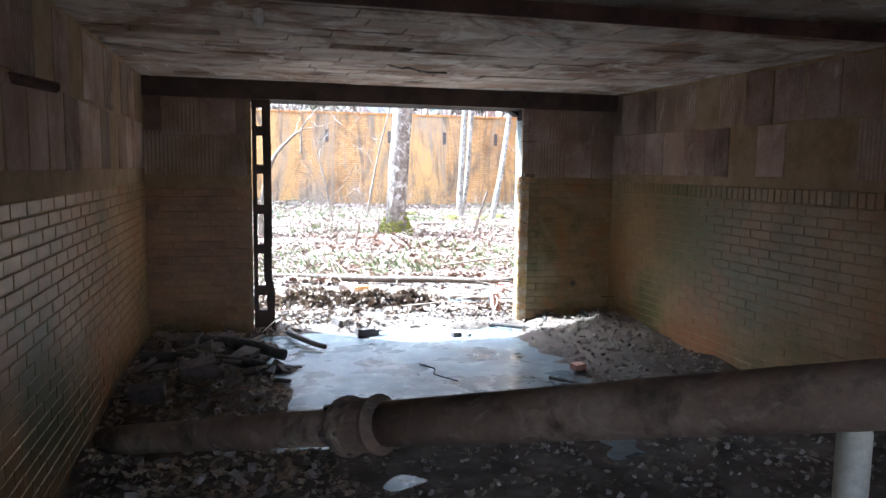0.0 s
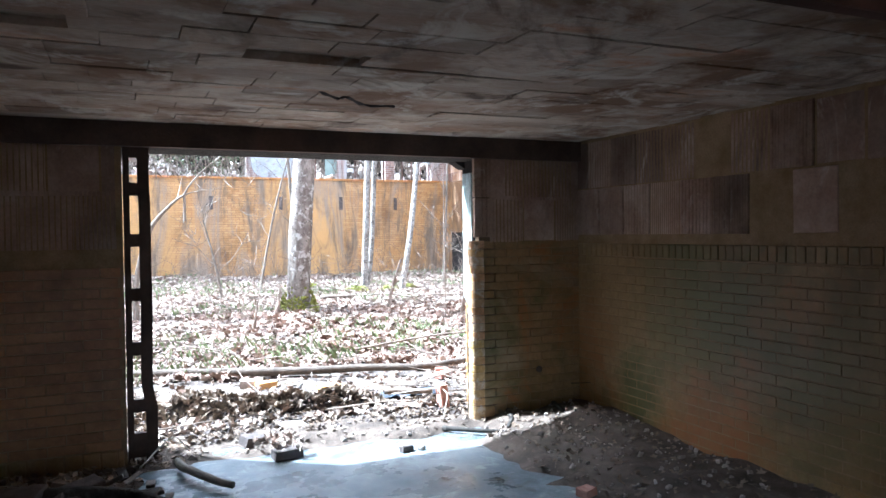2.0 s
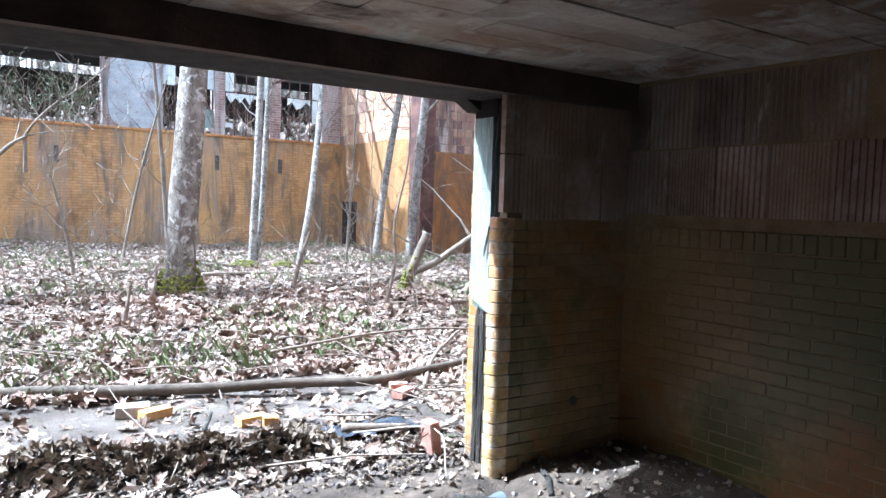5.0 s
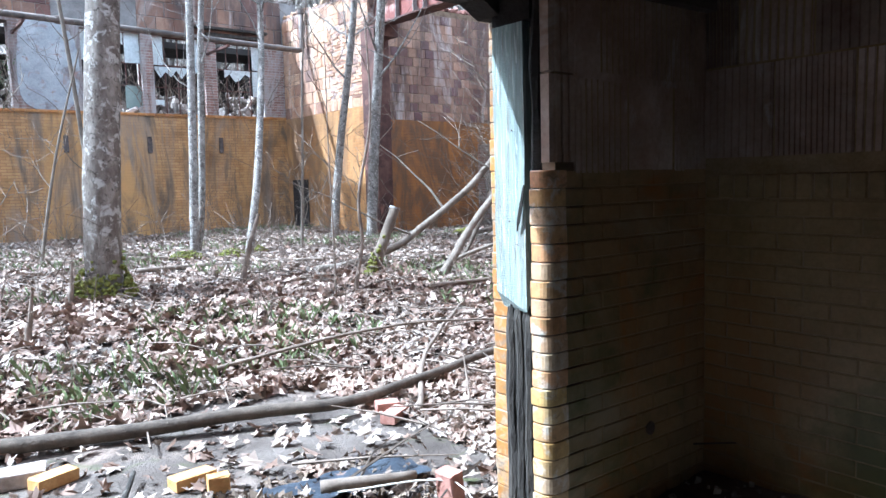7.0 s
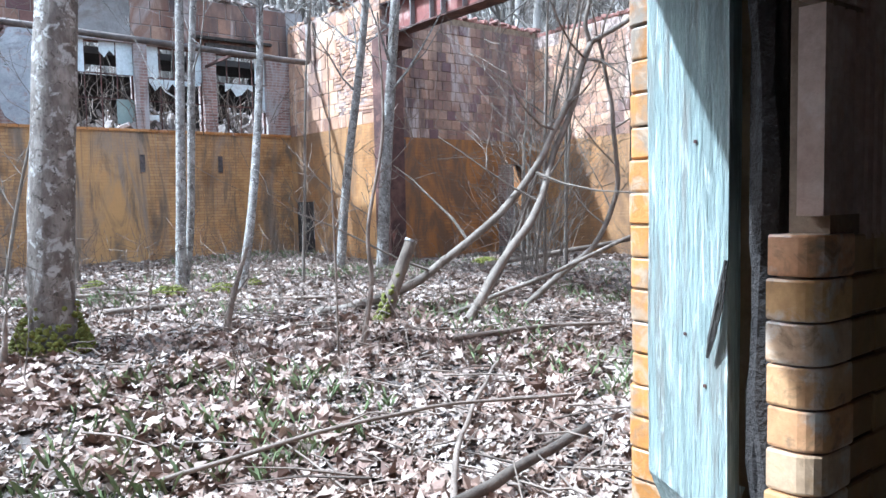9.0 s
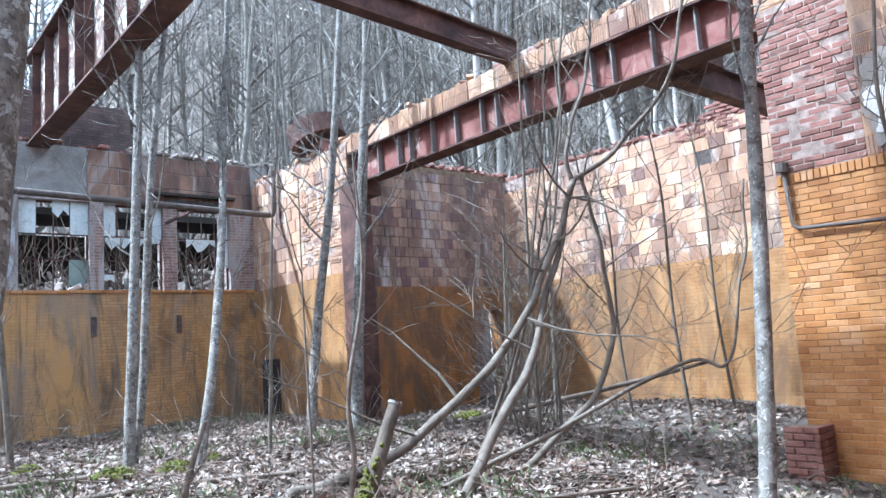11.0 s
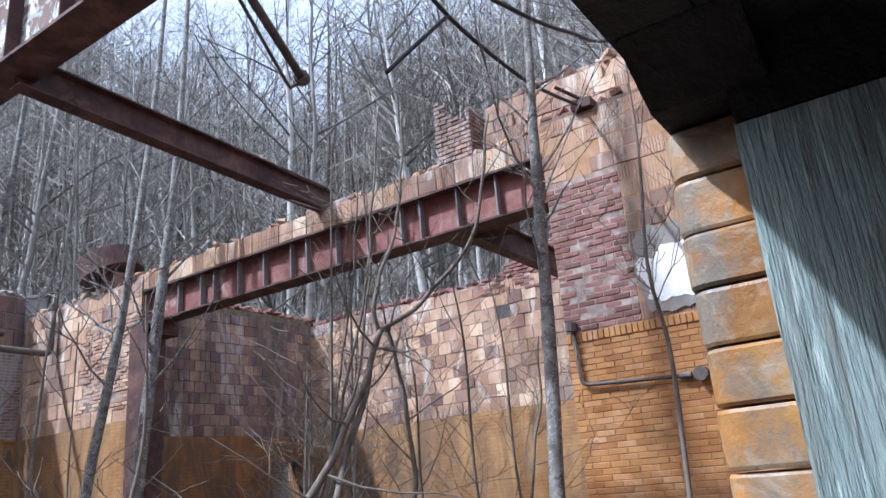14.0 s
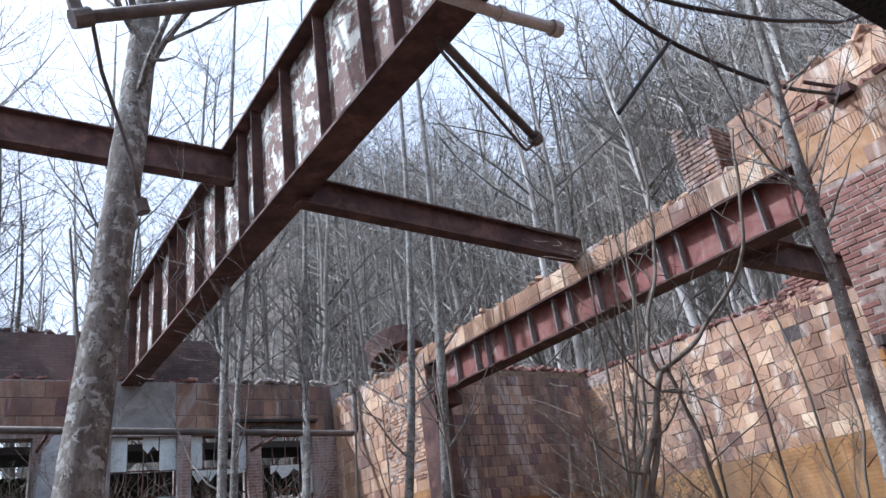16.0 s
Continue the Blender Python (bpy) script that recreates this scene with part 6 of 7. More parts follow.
for k, (pts, r) in enumerate(VINES):
    e = thing("vine", "thick grey woody vine arching up out of the leaves", "vine", group="woody vines")
    line = sag(pts, 7)
    n = len(line)
    part("stem", Acc().tube([p + Vector((noise.noise(p * 2 + Vector((k, 0, 0))), noise.noise(p * 2 + Vector((0, k, 5))), 0)) * 0.05 for p in line], [r * (1 - 0.5 * i / n) for i in range(n)], 8), M_VINE, e, smooth=True)
    acc = Acc()
    rv = random.Random(100 + k)
    for _ in range(7):
        p = line[int(n * rv.uniform(0.35, 0.97))]
        branch(acc, p.copy(), Vector((rv.uniform(-1, 1), rv.uniform(-1, 1), rv.uniform(-0.2, 1))), rv.uniform(0.6, 1.8), r * 0.3, 2, rv, 4, up=0.08, kids=(1, 3))
    part("twigwork", acc, M_VINE, e, kind="stuff")

# fallen branches on the ground
LOGS = [([(-0.4, 9.75, 0.1), (0.48, 9.5, 0.1), (1.6, 9.07, 0.1), (2.45, 8.8, 0.11), (3.05, 8.62, 0.11), (3.64, 8.76, 0.12), (4.8, 9.02, 0.14)], 0.062, "long fallen branch lying in the leaves"),
        ([(3.2, 8.3, 0.08), (4.0, 9.3, 0.11), (5.0, 10.2, 0.15), (5.5, 10.6, 0.19)], 0.025, "thin fallen branch on the leaves"),
        ([(2.4, 9.9, 0.12), (3.8, 9.6, 0.3), (5.0, 9.3, 0.25)], 0.018, "thin fallen stick on the leaves"),
        ([(3.4, 14.8, 0.36), (4.8, 14.6, 0.36), (6.0, 14.0, 0.36)], 0.045, "fallen grey log in the leaf litter"),
        ([(2.7, 16.5, 0.4), (4.5, 16.0, 0.38), (5.8, 15.4, 0.36)], 0.04, "fallen grey log in the leaf litter"),
        ([(5.6, 11.3, 0.26), (6.6, 11.2, 0.26), (7.4, 10.9, 0.24)], 0.035, "fallen stick in the leaf litter"),
        ([(9.7, 15.6, 0.4), (11.5, 14.2, 0.75), (12.8, 13.2, 1.05)], 0.06, "straight pole leaning in the bay")]
M_LOG = material("dark_wet_bark", [(0.3, (0.05, 0.04, 0.032)), (0.6, (0.11, 0.09, 0.07)), (0.8, (0.2, 0.17, 0.14))], 9, 0.9, bump=0.8, grain=45, stretch=(1, 1, 1))
for k, (pts, r, label) in enumerate(LOGS):
    line = sag(pts, 6)
    n = len(line)
    solid("fallen_branch", Acc().tube([Vector((p.x + 0.04 * noise.noise(Vector((p.x * 2, k, 0))), p.y + 0.05 * noise.noise(Vector((p.x * 2, k, 4))), max(p.z, ground_height(p.x, p.y) + r * 0.6))) for p in line], [r * (0.8 - 0.35 * i / n) for i in range(n)], 8), M_LOG if k == 0 else M_TWIG, label, "branch", group="fallen branches", smooth=True)

# ---------------------------------------------------------------- leaf litter, weeds, twigs
LEAF_OUT = [(0.0, -0.5), (0.16, -0.22), (0.42, -0.28), (0.30, 0.02), (0.50, 0.2), (0.22, 0.22), (0.0, 0.55), (-0.22, 0.22), (-0.5, 0.2), (-0.30, 0.02), (-0.42, -0.28), (-0.16, -0.22)]


def litter(n, area, size, rnd, height, steep=0.5, lift=0.02):
    vs, fs = [], []
    for _ in range(n):
        x, y = area(rnd)
        s = size * rnd.uniform(0.45, 1.25)
        m = Matrix.Translation((x, y, height(x, y) + rnd.uniform(0.004, lift))) @ Euler((rnd.gauss(0, steep), rnd.gauss(0, steep), rnd.uniform(0, 6.28))).to_matrix().to_4x4()
        c1, c2, slim, skew = rnd.uniform(-0.9, 0.9), rnd.uniform(-0.6, 0.6), rnd.uniform(0.5, 1.05), rnd.uniform(-0.25, 0.25)
        i = len(vs)
        vs.extend([tuple(m @ Vector(((u * slim + skew * v) * s, v * s, s * (c1 * u * u + c2 * v * v + 0.25 * rnd.uniform(-1, 1) * abs(u))))) for u, v in LEAF_OUT])
        fs.append((i, i + 1, i + 2, i + 3, i + 9, i + 10, i + 11))
        fs.append((i + 3, i + 4, i + 5, i + 6, i + 7, i + 8, i + 9))
    a = Acc()
    a.v, a.f = vs, fs
    return a


def yard(r):
    while True:
        y = 7.2 + 15.4 * r.random() ** 1.7
        x = r.uniform(-1.0 - 0.05 * y, min(9.4, 2.0 + (y - 6.2) * 1.3)) if r.random() < 0.85 else r.uniform(6, 13.8)
        if x > 9.5 and not (10.4 < y < 18.4):
            continue
        if y < 9.3 and -0.5 < x < 3.1 and r.random() < 0.92:
            continue
        return x, y


rl = random.Random(31)
M_CHIP = material("dull_leaf_bits", [(0.25, (0.075, 0.052, 0.036)), (0.5, (0.17, 0.13, 0.095)), (0.75, (0.33, 0.275, 0.22))], 1.8, 0.85, vary=0.5, island=True, bump=0.2, grain=25)
solid("leaf_litter", litter(56000, yard, 0.105, rl, ground_height, 0.45, 0.045), M_LEAF, "deep litter of curled brown dead leaves", "leaf litter", "stuff")
solid("ridge_leaves", litter(1500, lambda r: (lambda x: (x, 7.60 + 0.04 * math.sin(x * 3.1) - 0.08 * (x - 1) + r.gauss(0, 0.08)))(r.uniform(-0.3, 2.1)), 0.085, rl, ground_height, 0.9, 0.06), M_CHIP, "bank of matted leaves at the doorway", "leaf litter", "stuff")


def near_yard(r):
    while True:
        x, y = r.uniform(-0.8, 7.0), 8.6 + 4.2 * r.random() ** 1.4
        if x < 1.2 + (y - 6.4) * 1.35 and not (y < 9.2 and x < 3.0) and noise.noise(Vector((x * 0.8, y * 0.8, 21))) > -0.12:
            return x, y


M_BIGLEAF = material("red_brown_leaf", [(0.25, (0.12, 0.085, 0.068)), (0.5, (0.25, 0.19, 0.152)), (0.75, (0.42, 0.355, 0.31))], 1.2, 0.7, vary=0.5, island=True, palette=[(0.0, (0.4, 0.3, 0.26)), (0.3, (0.85, 0.74, 0.68)), (0.6, (1.05, 1.03, 1.0)), (1.0, (1.4, 1.38, 1.35))], bump=0.3, grain=25)
solid("large_leaves", litter(4200, near_yard, 0.155, rl, ground_height, 0.5, 0.06), M_BIGLEAF, "large curled red-brown dead leaves lying uppermost", "leaf litter", "stuff")


def doorstep(r):
    return r.uniform(0.1, 2.75), r.uniform(6.95, 8.0)


solid("doorstep_leaves", litter(2600, doorstep, 0.05, rl, ground_height, 0.5, 0.03), M_CHIP, "trodden dark leaf scraps at the doorway", "leaf litter", "stuff")
# dark gravel that tones the doorstep soil down
a = Acc()
for _ in range(1500):
    x, y = doorstep(rl)
    s = rl.uniform(0.01, 0.05)
    a.block(Matrix.Translation((x, y, ground_height(x, y) + s * 0.15)) @ Euler((rl.uniform(0, 3), rl.uniform(0, 3), 0)).to_matrix().to_4x4(), s, s * 0.7, s * 0.5, s * 0.12, s * 0.08, rl)
solid("doorstep_gravel", a, M_CHAR, "dark gravel and crumbs strewn at the doorway", "gravel", "stuff")


def indoor(r):
    while True:
        x, y = r.uniform(XL + 0.03, XR - 0.03), r.uniform(1.0, 7.0)
        if dirt_height(x, y) > 0.01:
            return x, y


def indoor_west(r):
    while True:
        x, y = indoor(r)
        if x < 0.45 and y > 1.6:
            return x, y


M_SCRAP = material("pale_leaf_scraps", [(0.25, (0.12, 0.08, 0.055)), (0.5, (0.27, 0.20, 0.14)), (0.75, (0.45, 0.37, 0.29))], 1.8, 0.85, vary=0.5, island=True, bump=0.2, grain=25)
solid("west_leaves", litter(2200, indoor_west, 0.06, rl, dirt_height, 0.5, 0.03), M_SCRAP, "tan leaf scraps and splinters along the wall foot", "leaf litter", "stuff")
solid("floor_leaves", litter(2600, indoor, 0.055, rl, dirt_height, 0.4, 0.02), M_CHIP, "leaf scraps and chips on the dirt floor", "leaf litter", "stuff")
a = Acc()
for _ in range(1600):
    x, y = indoor(rl)
    s = rl.uniform(0.008, 0.04) * (1.6 if x < 0.3 and rl.random() < 0.3 else 1)
    a.block(Matrix.Translation((x, y, dirt_height(x, y) + s * 0.15)) @ Euler((rl.uniform(0, 3), rl.uniform(0, 3), 0)).to_matrix().to_4x4(), s, s * 0.7, s * 0.5, s * 0.12, s * 0.08, rl)
solid("floor_grit", a, M_RUBBLE, "small stones and mortar crumbs on the floor", "rubble", "stuff")
a = Acc()
for _ in range(4200):
    x, y = yard(rl)
    if noise.noise(Vector((x * 0.45, y * 0.45, 12))) < 0.08 or y < 9.2:
        continue
    z = ground_height(x, y)
    for _ in range(5):
        t, h = rl.uniform(0, 6.28), rl.uniform(0.05, 0.15)
        dx, dy = math.cos(t) * h * 0.5, math.sin(t) * h * 0.5
        w = 0.004
        a.add([(x - w, y, z), (x + w, y, z), (x + dx * 0.6 + w, y + dy * 0.6, z + h * 0.75), (x + dx * 1.2, y + dy * 1.2, z + h)], [(0, 1, 2, 3)])
solid("weeds", a, M_GRASS, "sparse green weeds among the dead leaves", "weeds", "stuff")
a = Acc()
for _ in range(900):
    x, y = yard(rl)
    z = ground_height(x, y) + rl.uniform(0.02, 0.08)
    t, l = rl.uniform(0, 6.28), rl.uniform(0.2, 0.9)
    p = Vector((x, y, z))
    d = Vector((math.cos(t), math.sin(t), rl.uniform(-0.05, 0.25)))
    a.tube([p, p + d * l * 0.5 + Vector((rl.uniform(-0.05, 0.05), 0, 0.02)), p + d * l], [0.008, 0.006, 0.003], 4, False)
for _ in range(420):
    x, y = yard(rl)
    if y < 10:
        continue
    branch(a, Vector((x, y, ground_height(x, y))), Vector((rl.uniform(-0.5, 0.5), rl.uniform(-0.5, 0.5), 1)), rl.uniform(0.3, 0.9), 0.006, 1, rl, 3, up=0.05, kids=(2, 4), seg=3, minr=0.0025)
solid("ground_twigs", a, M_TWIG, "dead sticks and bare brambles over the ground", "twigs", "stuff")
a = Acc()
for cx, cy in ((13.3, 18.2), (10.3, 15.0), (9.3, 14.0), (11.2, 15.6)):
    for _ in range(12):
        branch(a, Vector((cx + rl.uniform(-0.3, 0.3), cy + rl.uniform(-0.2, 0.2), 0.2)), Vector((rl.uniform(-0.6, 0.6), rl.uniform(-0.5, 0.5), 1)), rl.uniform(1.2, 3.0), 0.012, 2, rl, 3, up=0.05, kids=(2, 3), minr=0.003)
solid("bramble_thicket", a, M_VINE, "bare bramble thicket in the bay", "bush", "stuff")
a = Acc()
for x, y, r in ((4.5, 16.0, 0.28), (5.1, 15.7, 0.22), (5.7, 16.2, 0.2), (4.0, 18.0, 0.2), (10.6, 16.6, 0.3)):
    for _ in range(150):
        t, d = rl.uniform(0, 6.28), r * math.sqrt(rl.random())
        h = 0.10 * (1 - (d / r) ** 2)
        s = rl.uniform(0.03, 0.06)
        a.block(Matrix.Translation((x + d * math.cos(t), y + d * math.sin(t), ground_height(x, y) + h)) @ Euler((rl.uniform(0, 3), rl.uniform(0, 3), 0)).to_matrix().to_4x4(), s, s, s, s * 0.3, s * 0.1, rl)
solid("moss_cushions", a, M_MOSS, "yellow-green moss cushions on the ground", "moss", "stuff")

# ---------------------------------------------------------------- loose things near the doorway


def loose_brick(x, y, z, turn, mat, label, size=(0.2, 0.095, 0.06), tip=(0, 0), name="loose_brick", group="loose bricks"):
    r = random.Random(int(x * 100 + y * 10))
    acc = Acc().block(Matrix.Identity(4), *size, 0.005, 0.003, r)
    ob = solid(name, acc, mat, label, "brick", group=group)
    ob.matrix_world = pose(x, y, z, tip[0], tip[1], turn)
    return ob


gz = ground_height
loose_brick(1.80, 8.22, gz(1.80, 8.22) + 0.033, 8, M_YBRICK, "clean ochre brick lying on the bare soil")
loose_brick(1.85, 8.02, gz(1.85, 8.02) + 0.05, 80, M_YBRICK, "ochre brick tipped on its end on the soil", tip=(0, 88), size=(0.10, 0.095, 0.06))
loose_brick(1.30, 8.70, gz(1.30, 8.70) + 0.035, 20, M_YBRICK, "soiled ochre brick beside a stone")
loose_brick(1.18, 8.84, gz(1.18, 8.84) + 0.04, -10, M_RUBBLE, "grey stone in the leaves", size=(0.22, 0.14, 0.08), name="stone")
loose_brick(3.06, 8.36, gz(3.06, 8.36) + 0.04, 30, M_RBRICK, "broken pink brick in the leaves")
loose_brick(3.10, 8.50, gz(3.10, 8.50) + 0.05, -20, M_RBRICK, "broken pink brick in the leaves", size=(0.14, 0.095, 0.06))
loose_brick(2.52, 7.16, 0.12, 5, M_RBRICK, "red brick standing on end by the door post", tip=(0, 84), size=(0.22, 0.1, 0.07))
loose_brick(1.03, 6.42, 0.034, 12, M_CHAR, "charred brick with dead leaves on it", size=(0.20, 0.10, 0.065))
loose_brick(0.86, 6.78, 0.05, 30, M_CHAR, "blackened brick at the slab edge", size=(0.18, 0.1, 0.07), tip=(12, 10))
loose_brick(1.82, 6.20, 0.022, 15, M_CHAR, "small dark stone on the wet slab", size=(0.09, 0.05, 0.04), name="pebble")
loose_brick(1.93, 6.19, 0.016, 40, M_RUBBLE, "small grey stone on the wet slab", size=(0.05, 0.04, 0.03), name="pebble")
loose_brick(1.22, 7.1, 0.045, 15, M_SLATE, "pale slate chip on the soil", size=(0.2, 0.12, 0.02), name="slate_chip", tip=(6, 4))
loose_brick(2.42, 4.9, 0.04, 20, M_RBRICK, "dull red brick chip in the dirt", size=(0.1, 0.08, 0.05))
for x, y, t, s in ((-0.35, 5.0, 10, 0.24), (-0.05, 5.45, 60, 0.22), (-0.5, 5.75, -20, 0.26), (-0.2, 5.9, 30, 0.2), (0.12, 5.25, 80, 0.14), (0.22, 5.35, 10, 0.12), (-0.62, 4.6, 0, 0.2)):
    loose_brick(x, y, dirt_height(x, y) + 0.06, t, M_CHAR, "sooty broken block in the dirt pile", size=(s, s * 0.6, s * 0.5), tip=(8, -6))
a = Acc()
for _ in range(170):
    x, y = rl.gauss(-0.3, 0.3), rl.gauss(5.6, 0.4)
    if not (XL + 0.08 < x < 0.42 and y < 6.5):
        continue
    l, t = rl.uniform(0.04, 0.22), rl.uniform(0, 6.28)
    a.block(Matrix.Translation((x, y, dirt_height(x, y) + rl.uniform(0.01, 0.08))) @ Euler((rl.gauss(0, 0.3), rl.gauss(0, 0.3), t)).to_matrix().to_4x4(), l, l * rl.uniform(0.15, 0.6), rl.uniform(0.008, 0.03), 0.003, 0.004, rl)
solid("debris_pile", a, material("splintered_debris", [(0.3, (0.06, 0.048, 0.04)), (0.55, (0.15, 0.12, 0.098)), (0.8, (0.29, 0.24, 0.19))], 7, 0.9, vary=0.5, island=True, bump=0.6, grain=50), "dark splintered wood and block chips in the corner", "debris", "stuff")
solid("litter_on_brick", litter(60, lambda r: (1.0 + r.uniform(-0.16, 0.16), 6.45 + r.uniform(-0.1, 0.16)), 0.07, rl, lambda x, y: 0.07, 0.9, 0.06), M_LEAF, "dead leaves heaped on the charred brick", "leaf litter", "stuff")
tarp = Acc()
nx, ny = 16, 8
tarp.v = [(1.95 + 0.75 * i / (nx - 1), 7.62 + 0.26 * j / (ny - 1) - 0.1 * i / nx, ground_height(1.95 + 0.75 * i / (nx - 1), 7.7) + 0.04 + 0.05 * noise.noise(Vector((i * 0.6, j * 0.7, 3)))) for j in range(ny) for i in range(nx)]
tarp.f = [(j * nx + i, j * nx + i + 1, (j + 1) * nx + i + 1, (j + 1) * nx + i) for j in range(ny - 1) for i in range(nx - 1)]
solid("tarp_scrap", tarp, M_TARP, "crumpled dark blue tarp scrap in the dirt", "tarp", smooth=True)
STICKS = [([(0.33, 6.5, 0.05), (0.38, 6.25, 0.06), (0.52, 5.98, 0.05), (0.6, 5.9, 0.04)], 0.03, M_VINE, "rotten pale branch on the slab edge"),
          ([(-0.4, 5.75, 0.16), (-0.05, 5.7, 0.14), (0.25, 5.55, 0.08)], 0.06, M_ROT, "black rotten log on the dirt pile"),
          ([(-0.75, 5.35, 0.16), (-0.3, 5.3, 0.14), (0.1, 5.2, 0.1)], 0.05, M_ROT, "black rotten log on the dirt pile"),
          ([(2.25, 6.55, 0.03), (2.45, 6.35, 0.035), (2.62, 6.25, 0.03)], 0.02, M_ROT, "dark stick at the edge of the slab"),
          ([(2.85, 6.6, 0.09), (2.78, 6.42, 0.07), (2.68, 6.28, 0.05)], 0.022, M_ROT, "dark stick on the dry dirt"),
          ([(3.22, 6.5, 0.13), (3.19, 6.35, 0.12), (3.15, 6.15, 0.09)], 0.022, M_ROT, "dark stick on the dry dirt"),
          ([(2.2, 7.55, 0.1), (2.5, 7.1, 0.2), (2.35, 6.75, 0.05)], 0.0045, M_PALE_PIPE, "thin pale bent wire on the soil"),
          ([(0.15, 7.75, 0.12), (0.75, 7.72, 0.14)], 0.018, M_SLATE, "grey pipe end in the leaf bank"),
          ([(2.15, 7.6, 0.12), (2.55, 7.45, 0.11)], 0.03, M_TWIG, "weathered lath on the tarp"),
          ([(2.1, 4.7, 0.03), (2.3, 4.45, 0.03)], 0.015, M_ROT, "dark stick in the dirt"),
          ([(0.1, 6.3, 0.1), (0.3, 6.55, 0.2), (0.42, 6.68, 0.06)], 0.006, M_PALE_PIPE, "thin pale wire by the steel column"),
          ([(1.45, 8.1, 0.07), (1.6, 8.45, 0.08)], 0.015, M_ROT, "dark stick on bare soil")]
for pts, r, mat, label in STICKS:
    line = sag(pts, 5)
    solid("stick", Acc().tube([p + Vector((0.3 * r * noise.noise(p * 9), 0.3 * r * noise.noise(p * 9 + Vector((4, 0, 0))), 0)) for p in line], [r * (1 - 0.3 * i / len(line)) for i in range(len(line))], 7), mat, label, "stick", group="loose sticks", smooth=True)
a = Acc().tube(sag([(1.28, 5.35, 0.002), (1.36, 5.2, 0.002), (1.33, 5.05, 0.002), (1.45, 4.85, 0.002)], 5), 0.006, 5)
solid("slab_crack", a, M_CHAR, "black crack with grit in the concrete slab", "crack", "structure")
a = Acc()
line = sag([(0.98, 5.2, ZC - 0.004), (1.12, 5.35, ZC - 0.004), (1.16, 5.3, ZC - 0.004), (1.32, 5.5, ZC - 0.004), (1.5, 5.48, ZC - 0.004)], 4)
a.tube(line, [0.004 + 0.012 * abs(math.sin(i * 1.3)) for i in range(len(line))], 5)
solid("ceiling_crack", a, M_CHAR, "jagged black crack in the ceiling slab", "crack", "structure")

# ---------------------------------------------------------------- wooded hillside


def bare_tree(seed, height):
    rnd = random.Random(seed)
    tr, li = Acc(), Acc()
    lean = Vector((rnd.uniform(-0.06, 0.06), rnd.uniform(-0.06, 0.06), 1))
    pts = [Vector((0, 0, -0.6))]
    for k in range(8):
        pts.append(pts[-1] + (lean + Vector((rnd.uniform(-0.07, 0.07), rnd.uniform(-0.07, 0.07), 0))) * height / 8)
    r0 = 0.011 * height * rnd.uniform(0.6, 1.0)
    rad = [r0 * (1 - 0.9 * k / 8) + 0.008 for k in range(9)]
    tr.tube(pts, rad, 6, False)
    for _ in range(26):
        k = rnd.randint(2, 8)
        t = rnd.uniform(0, 6.28)
        branch(li, pts[k] + (pts[k] - pts[k - 1]) * rnd.uniform(-0.8, 0), Vector((math.cos(t), math.sin(t), rnd.uniform(0.4, 1.4))), height * rnd.uniform(0.10, 0.24), rad[k] * 0.5 + 0.006, 2, rnd, 3, up=0.12, kids=(2, 4), seg=3, minr=0.006)
    return tr, li


proto = []
for k in range(7):
    tr, li = bare_tree(200 + k, 13 + 1.7 * k)
    e = thing("hill_tree", "tall bare grey woodland tree on the hillside", "tree", group="hillside trees")
    part("trunk", tr, M_WOODS, e, smooth=True)
    part("crown", li, M_WOODS, e)
    proto.append(e)
rh = random.Random(44)
spots = []
while len(spots) < 380:
    ang, dist = radians(rh.uniform(-6, 92)), 22 + 75 * rh.random() ** 1.1
    x, y = 1.9 + dist * math.sin(ang), 7 + dist * math.cos(ang)
    if (y > 27.5 or x > 17.5) and not (x > 9 and x < 17.5 and y < 20) and not (ang < 0.42 and rh.random() < 0.6):
        spots.append((x, y))
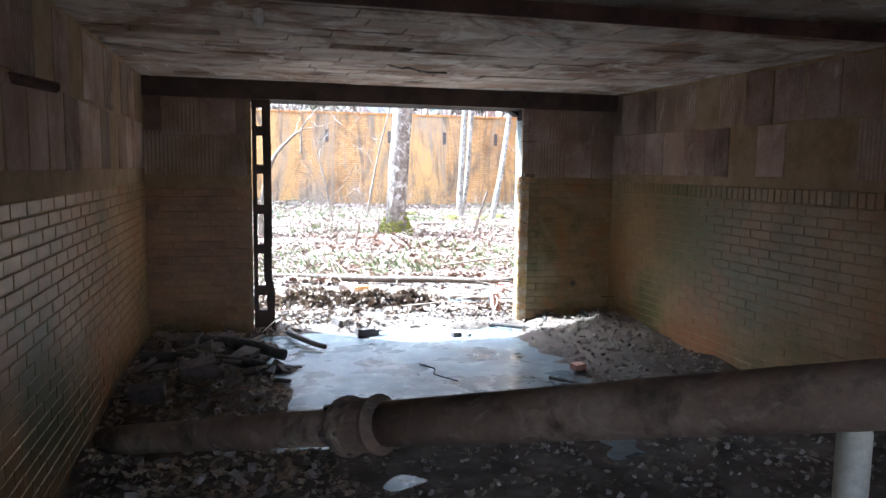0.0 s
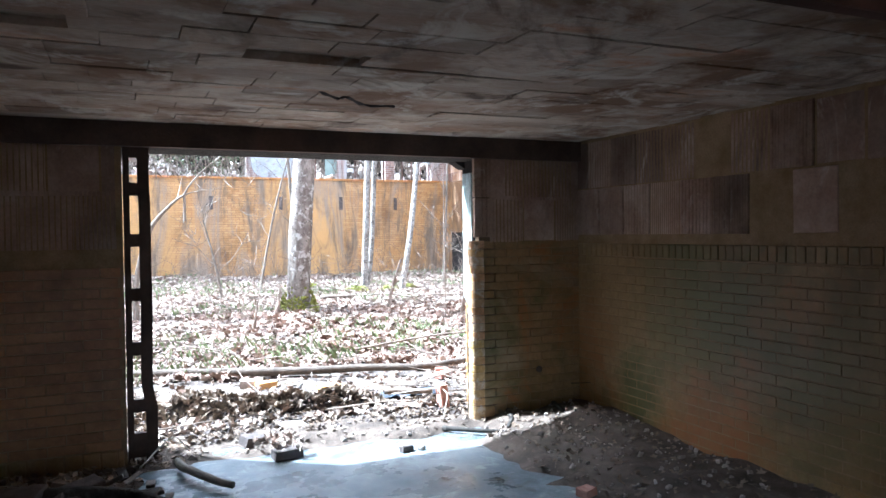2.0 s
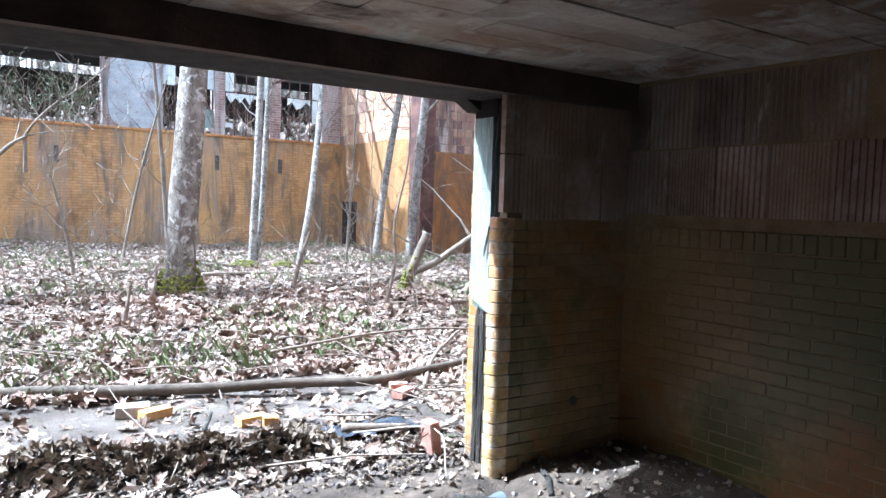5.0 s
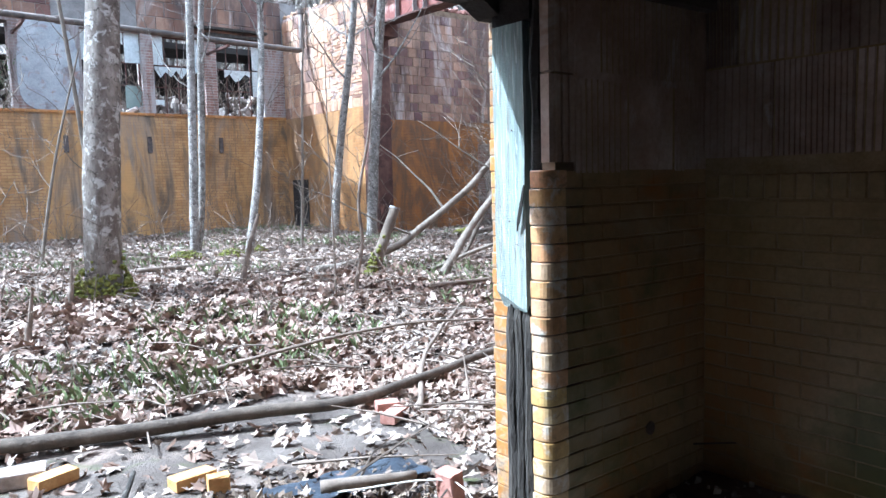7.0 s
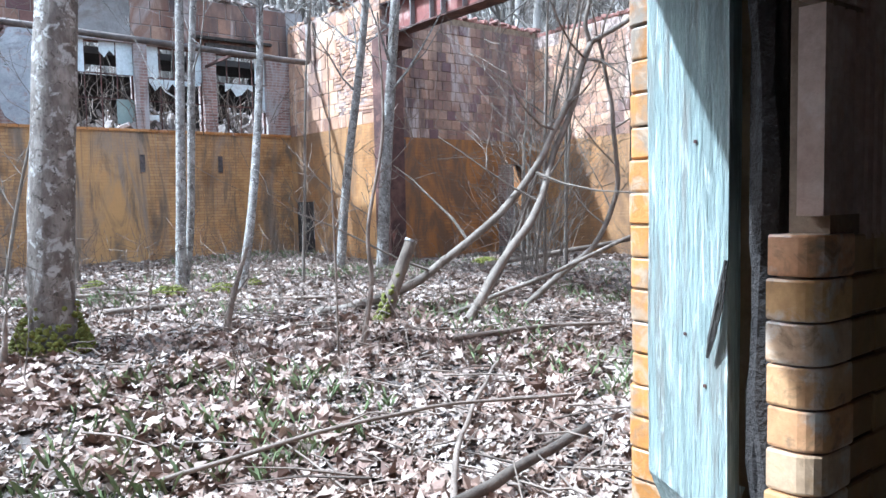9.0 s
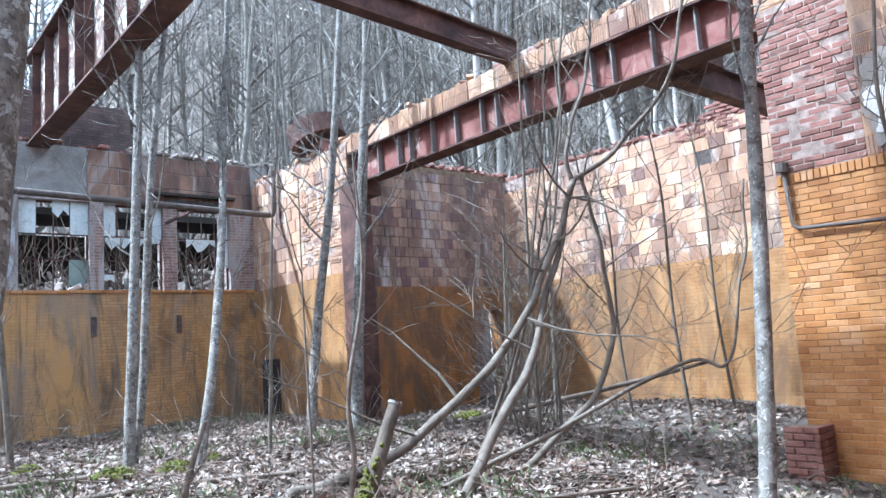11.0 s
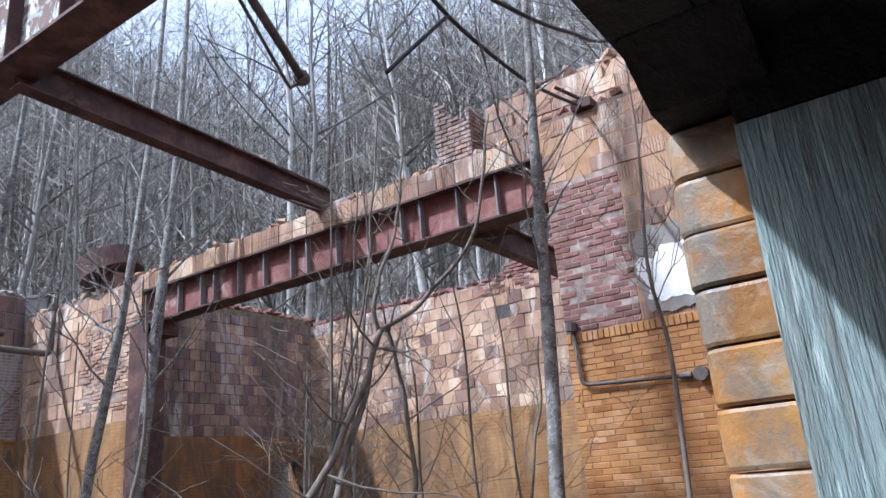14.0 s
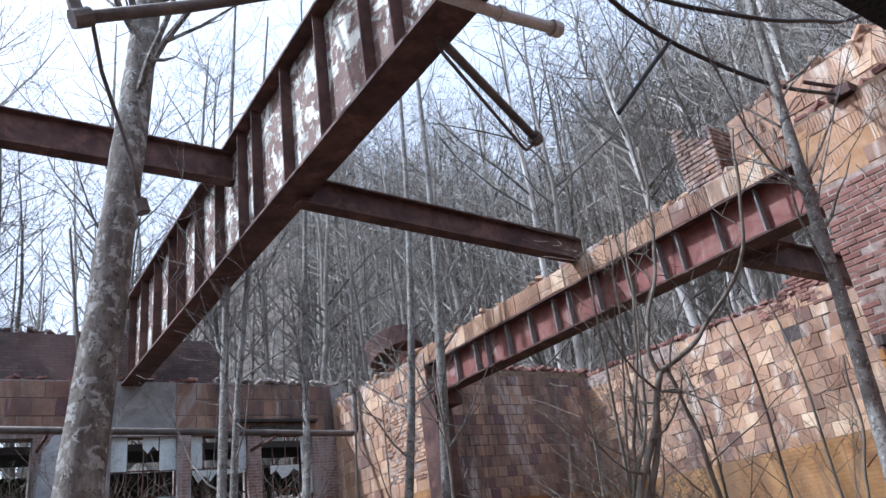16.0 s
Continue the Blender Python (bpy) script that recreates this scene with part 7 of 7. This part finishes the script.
for k, (x, y) in enumerate(spots):
    m = pose(x, y, ground_height(x, y), rh.uniform(-4, 4), rh.uniform(-4, 4), rh.uniform(0, 360)) @ Matrix.Diagonal((1, 1, 1, 1))
    s = rh.uniform(0.75, 1.25)
    if k < len(proto):
        ob = proto[k]
        ob.matrix_basis = m
    else:
        ob = copy_thing(proto[k % len(proto)], m)
    ob.scale = (s, s, s)
a = Acc()
for _ in range(1700):
    ang, dist = radians(rh.uniform(-8, 94)), 40 + 110 * rh.random()
    x, y = 1.9 + dist * math.sin(ang), 7 + dist * math.cos(ang)
    if (y < 32 and x < 22) or (ang < 0.42 and rh.random() < 0.8):
        continue
    z, h = ground_height(x, y), rh.uniform(11, 21)
    top = Vector((x + rh.uniform(-1, 1), y + rh.uniform(-1, 1), z + h))
    base = Vector((x, y, z - 0.5))
    a.tube([base, base.lerp(top, 0.5), top], [0.13, 0.09, 0.02], 4, False)
    for _ in range(14):
        p = base.lerp(top, rh.uniform(0.3, 1))
        t, l = rh.uniform(0, 6.28), h * rh.uniform(0.08, 0.22)
        d = Vector((math.cos(t), math.sin(t), rh.uniform(0.4, 1.3))).normalized()
        q = p + d * l * 0.5
        a.tube([p, q, q + (d + Vector((rh.uniform(-0.5, 0.5), rh.uniform(-0.5, 0.5), 0.3))) * l * 0.5], [0.035, 0.025, 0.012], 3, False)
        a.tube([q, q + (d + Vector((rh.uniform(-0.8, 0.8), rh.uniform(-0.8, 0.8), 0.1))) * l * 0.5], [0.02, 0.01], 3, False)
solid("far_woods", a, M_WOODS_JOINED, "dense bare winter woods high on the hillside", "woods", "stuff")
a = Acc()
for _ in range(2600):
    ang, dist = radians(rh.uniform(-6, 92)), 20 + 40 * rh.random()
    x, y = 1.9 + dist * math.sin(ang), 7 + dist * math.cos(ang)
    if (y < 27.2 and x < 17.5) or (x < 17.5 and y < 20):
        continue
    branch(a, Vector((x, y, ground_height(x, y) - 0.1)), Vector((rh.uniform(-0.4, 0.4), rh.uniform(-0.4, 0.4), 1)), rh.uniform(1.5, 4.5), 0.025, 1, rh, 3, up=0.1, kids=(3, 5), seg=3, minr=0.005)
solid("hill_brush", a, M_WOODS_JOINED, "bare grey undergrowth on the slope behind the ruin", "bushes", "stuff")
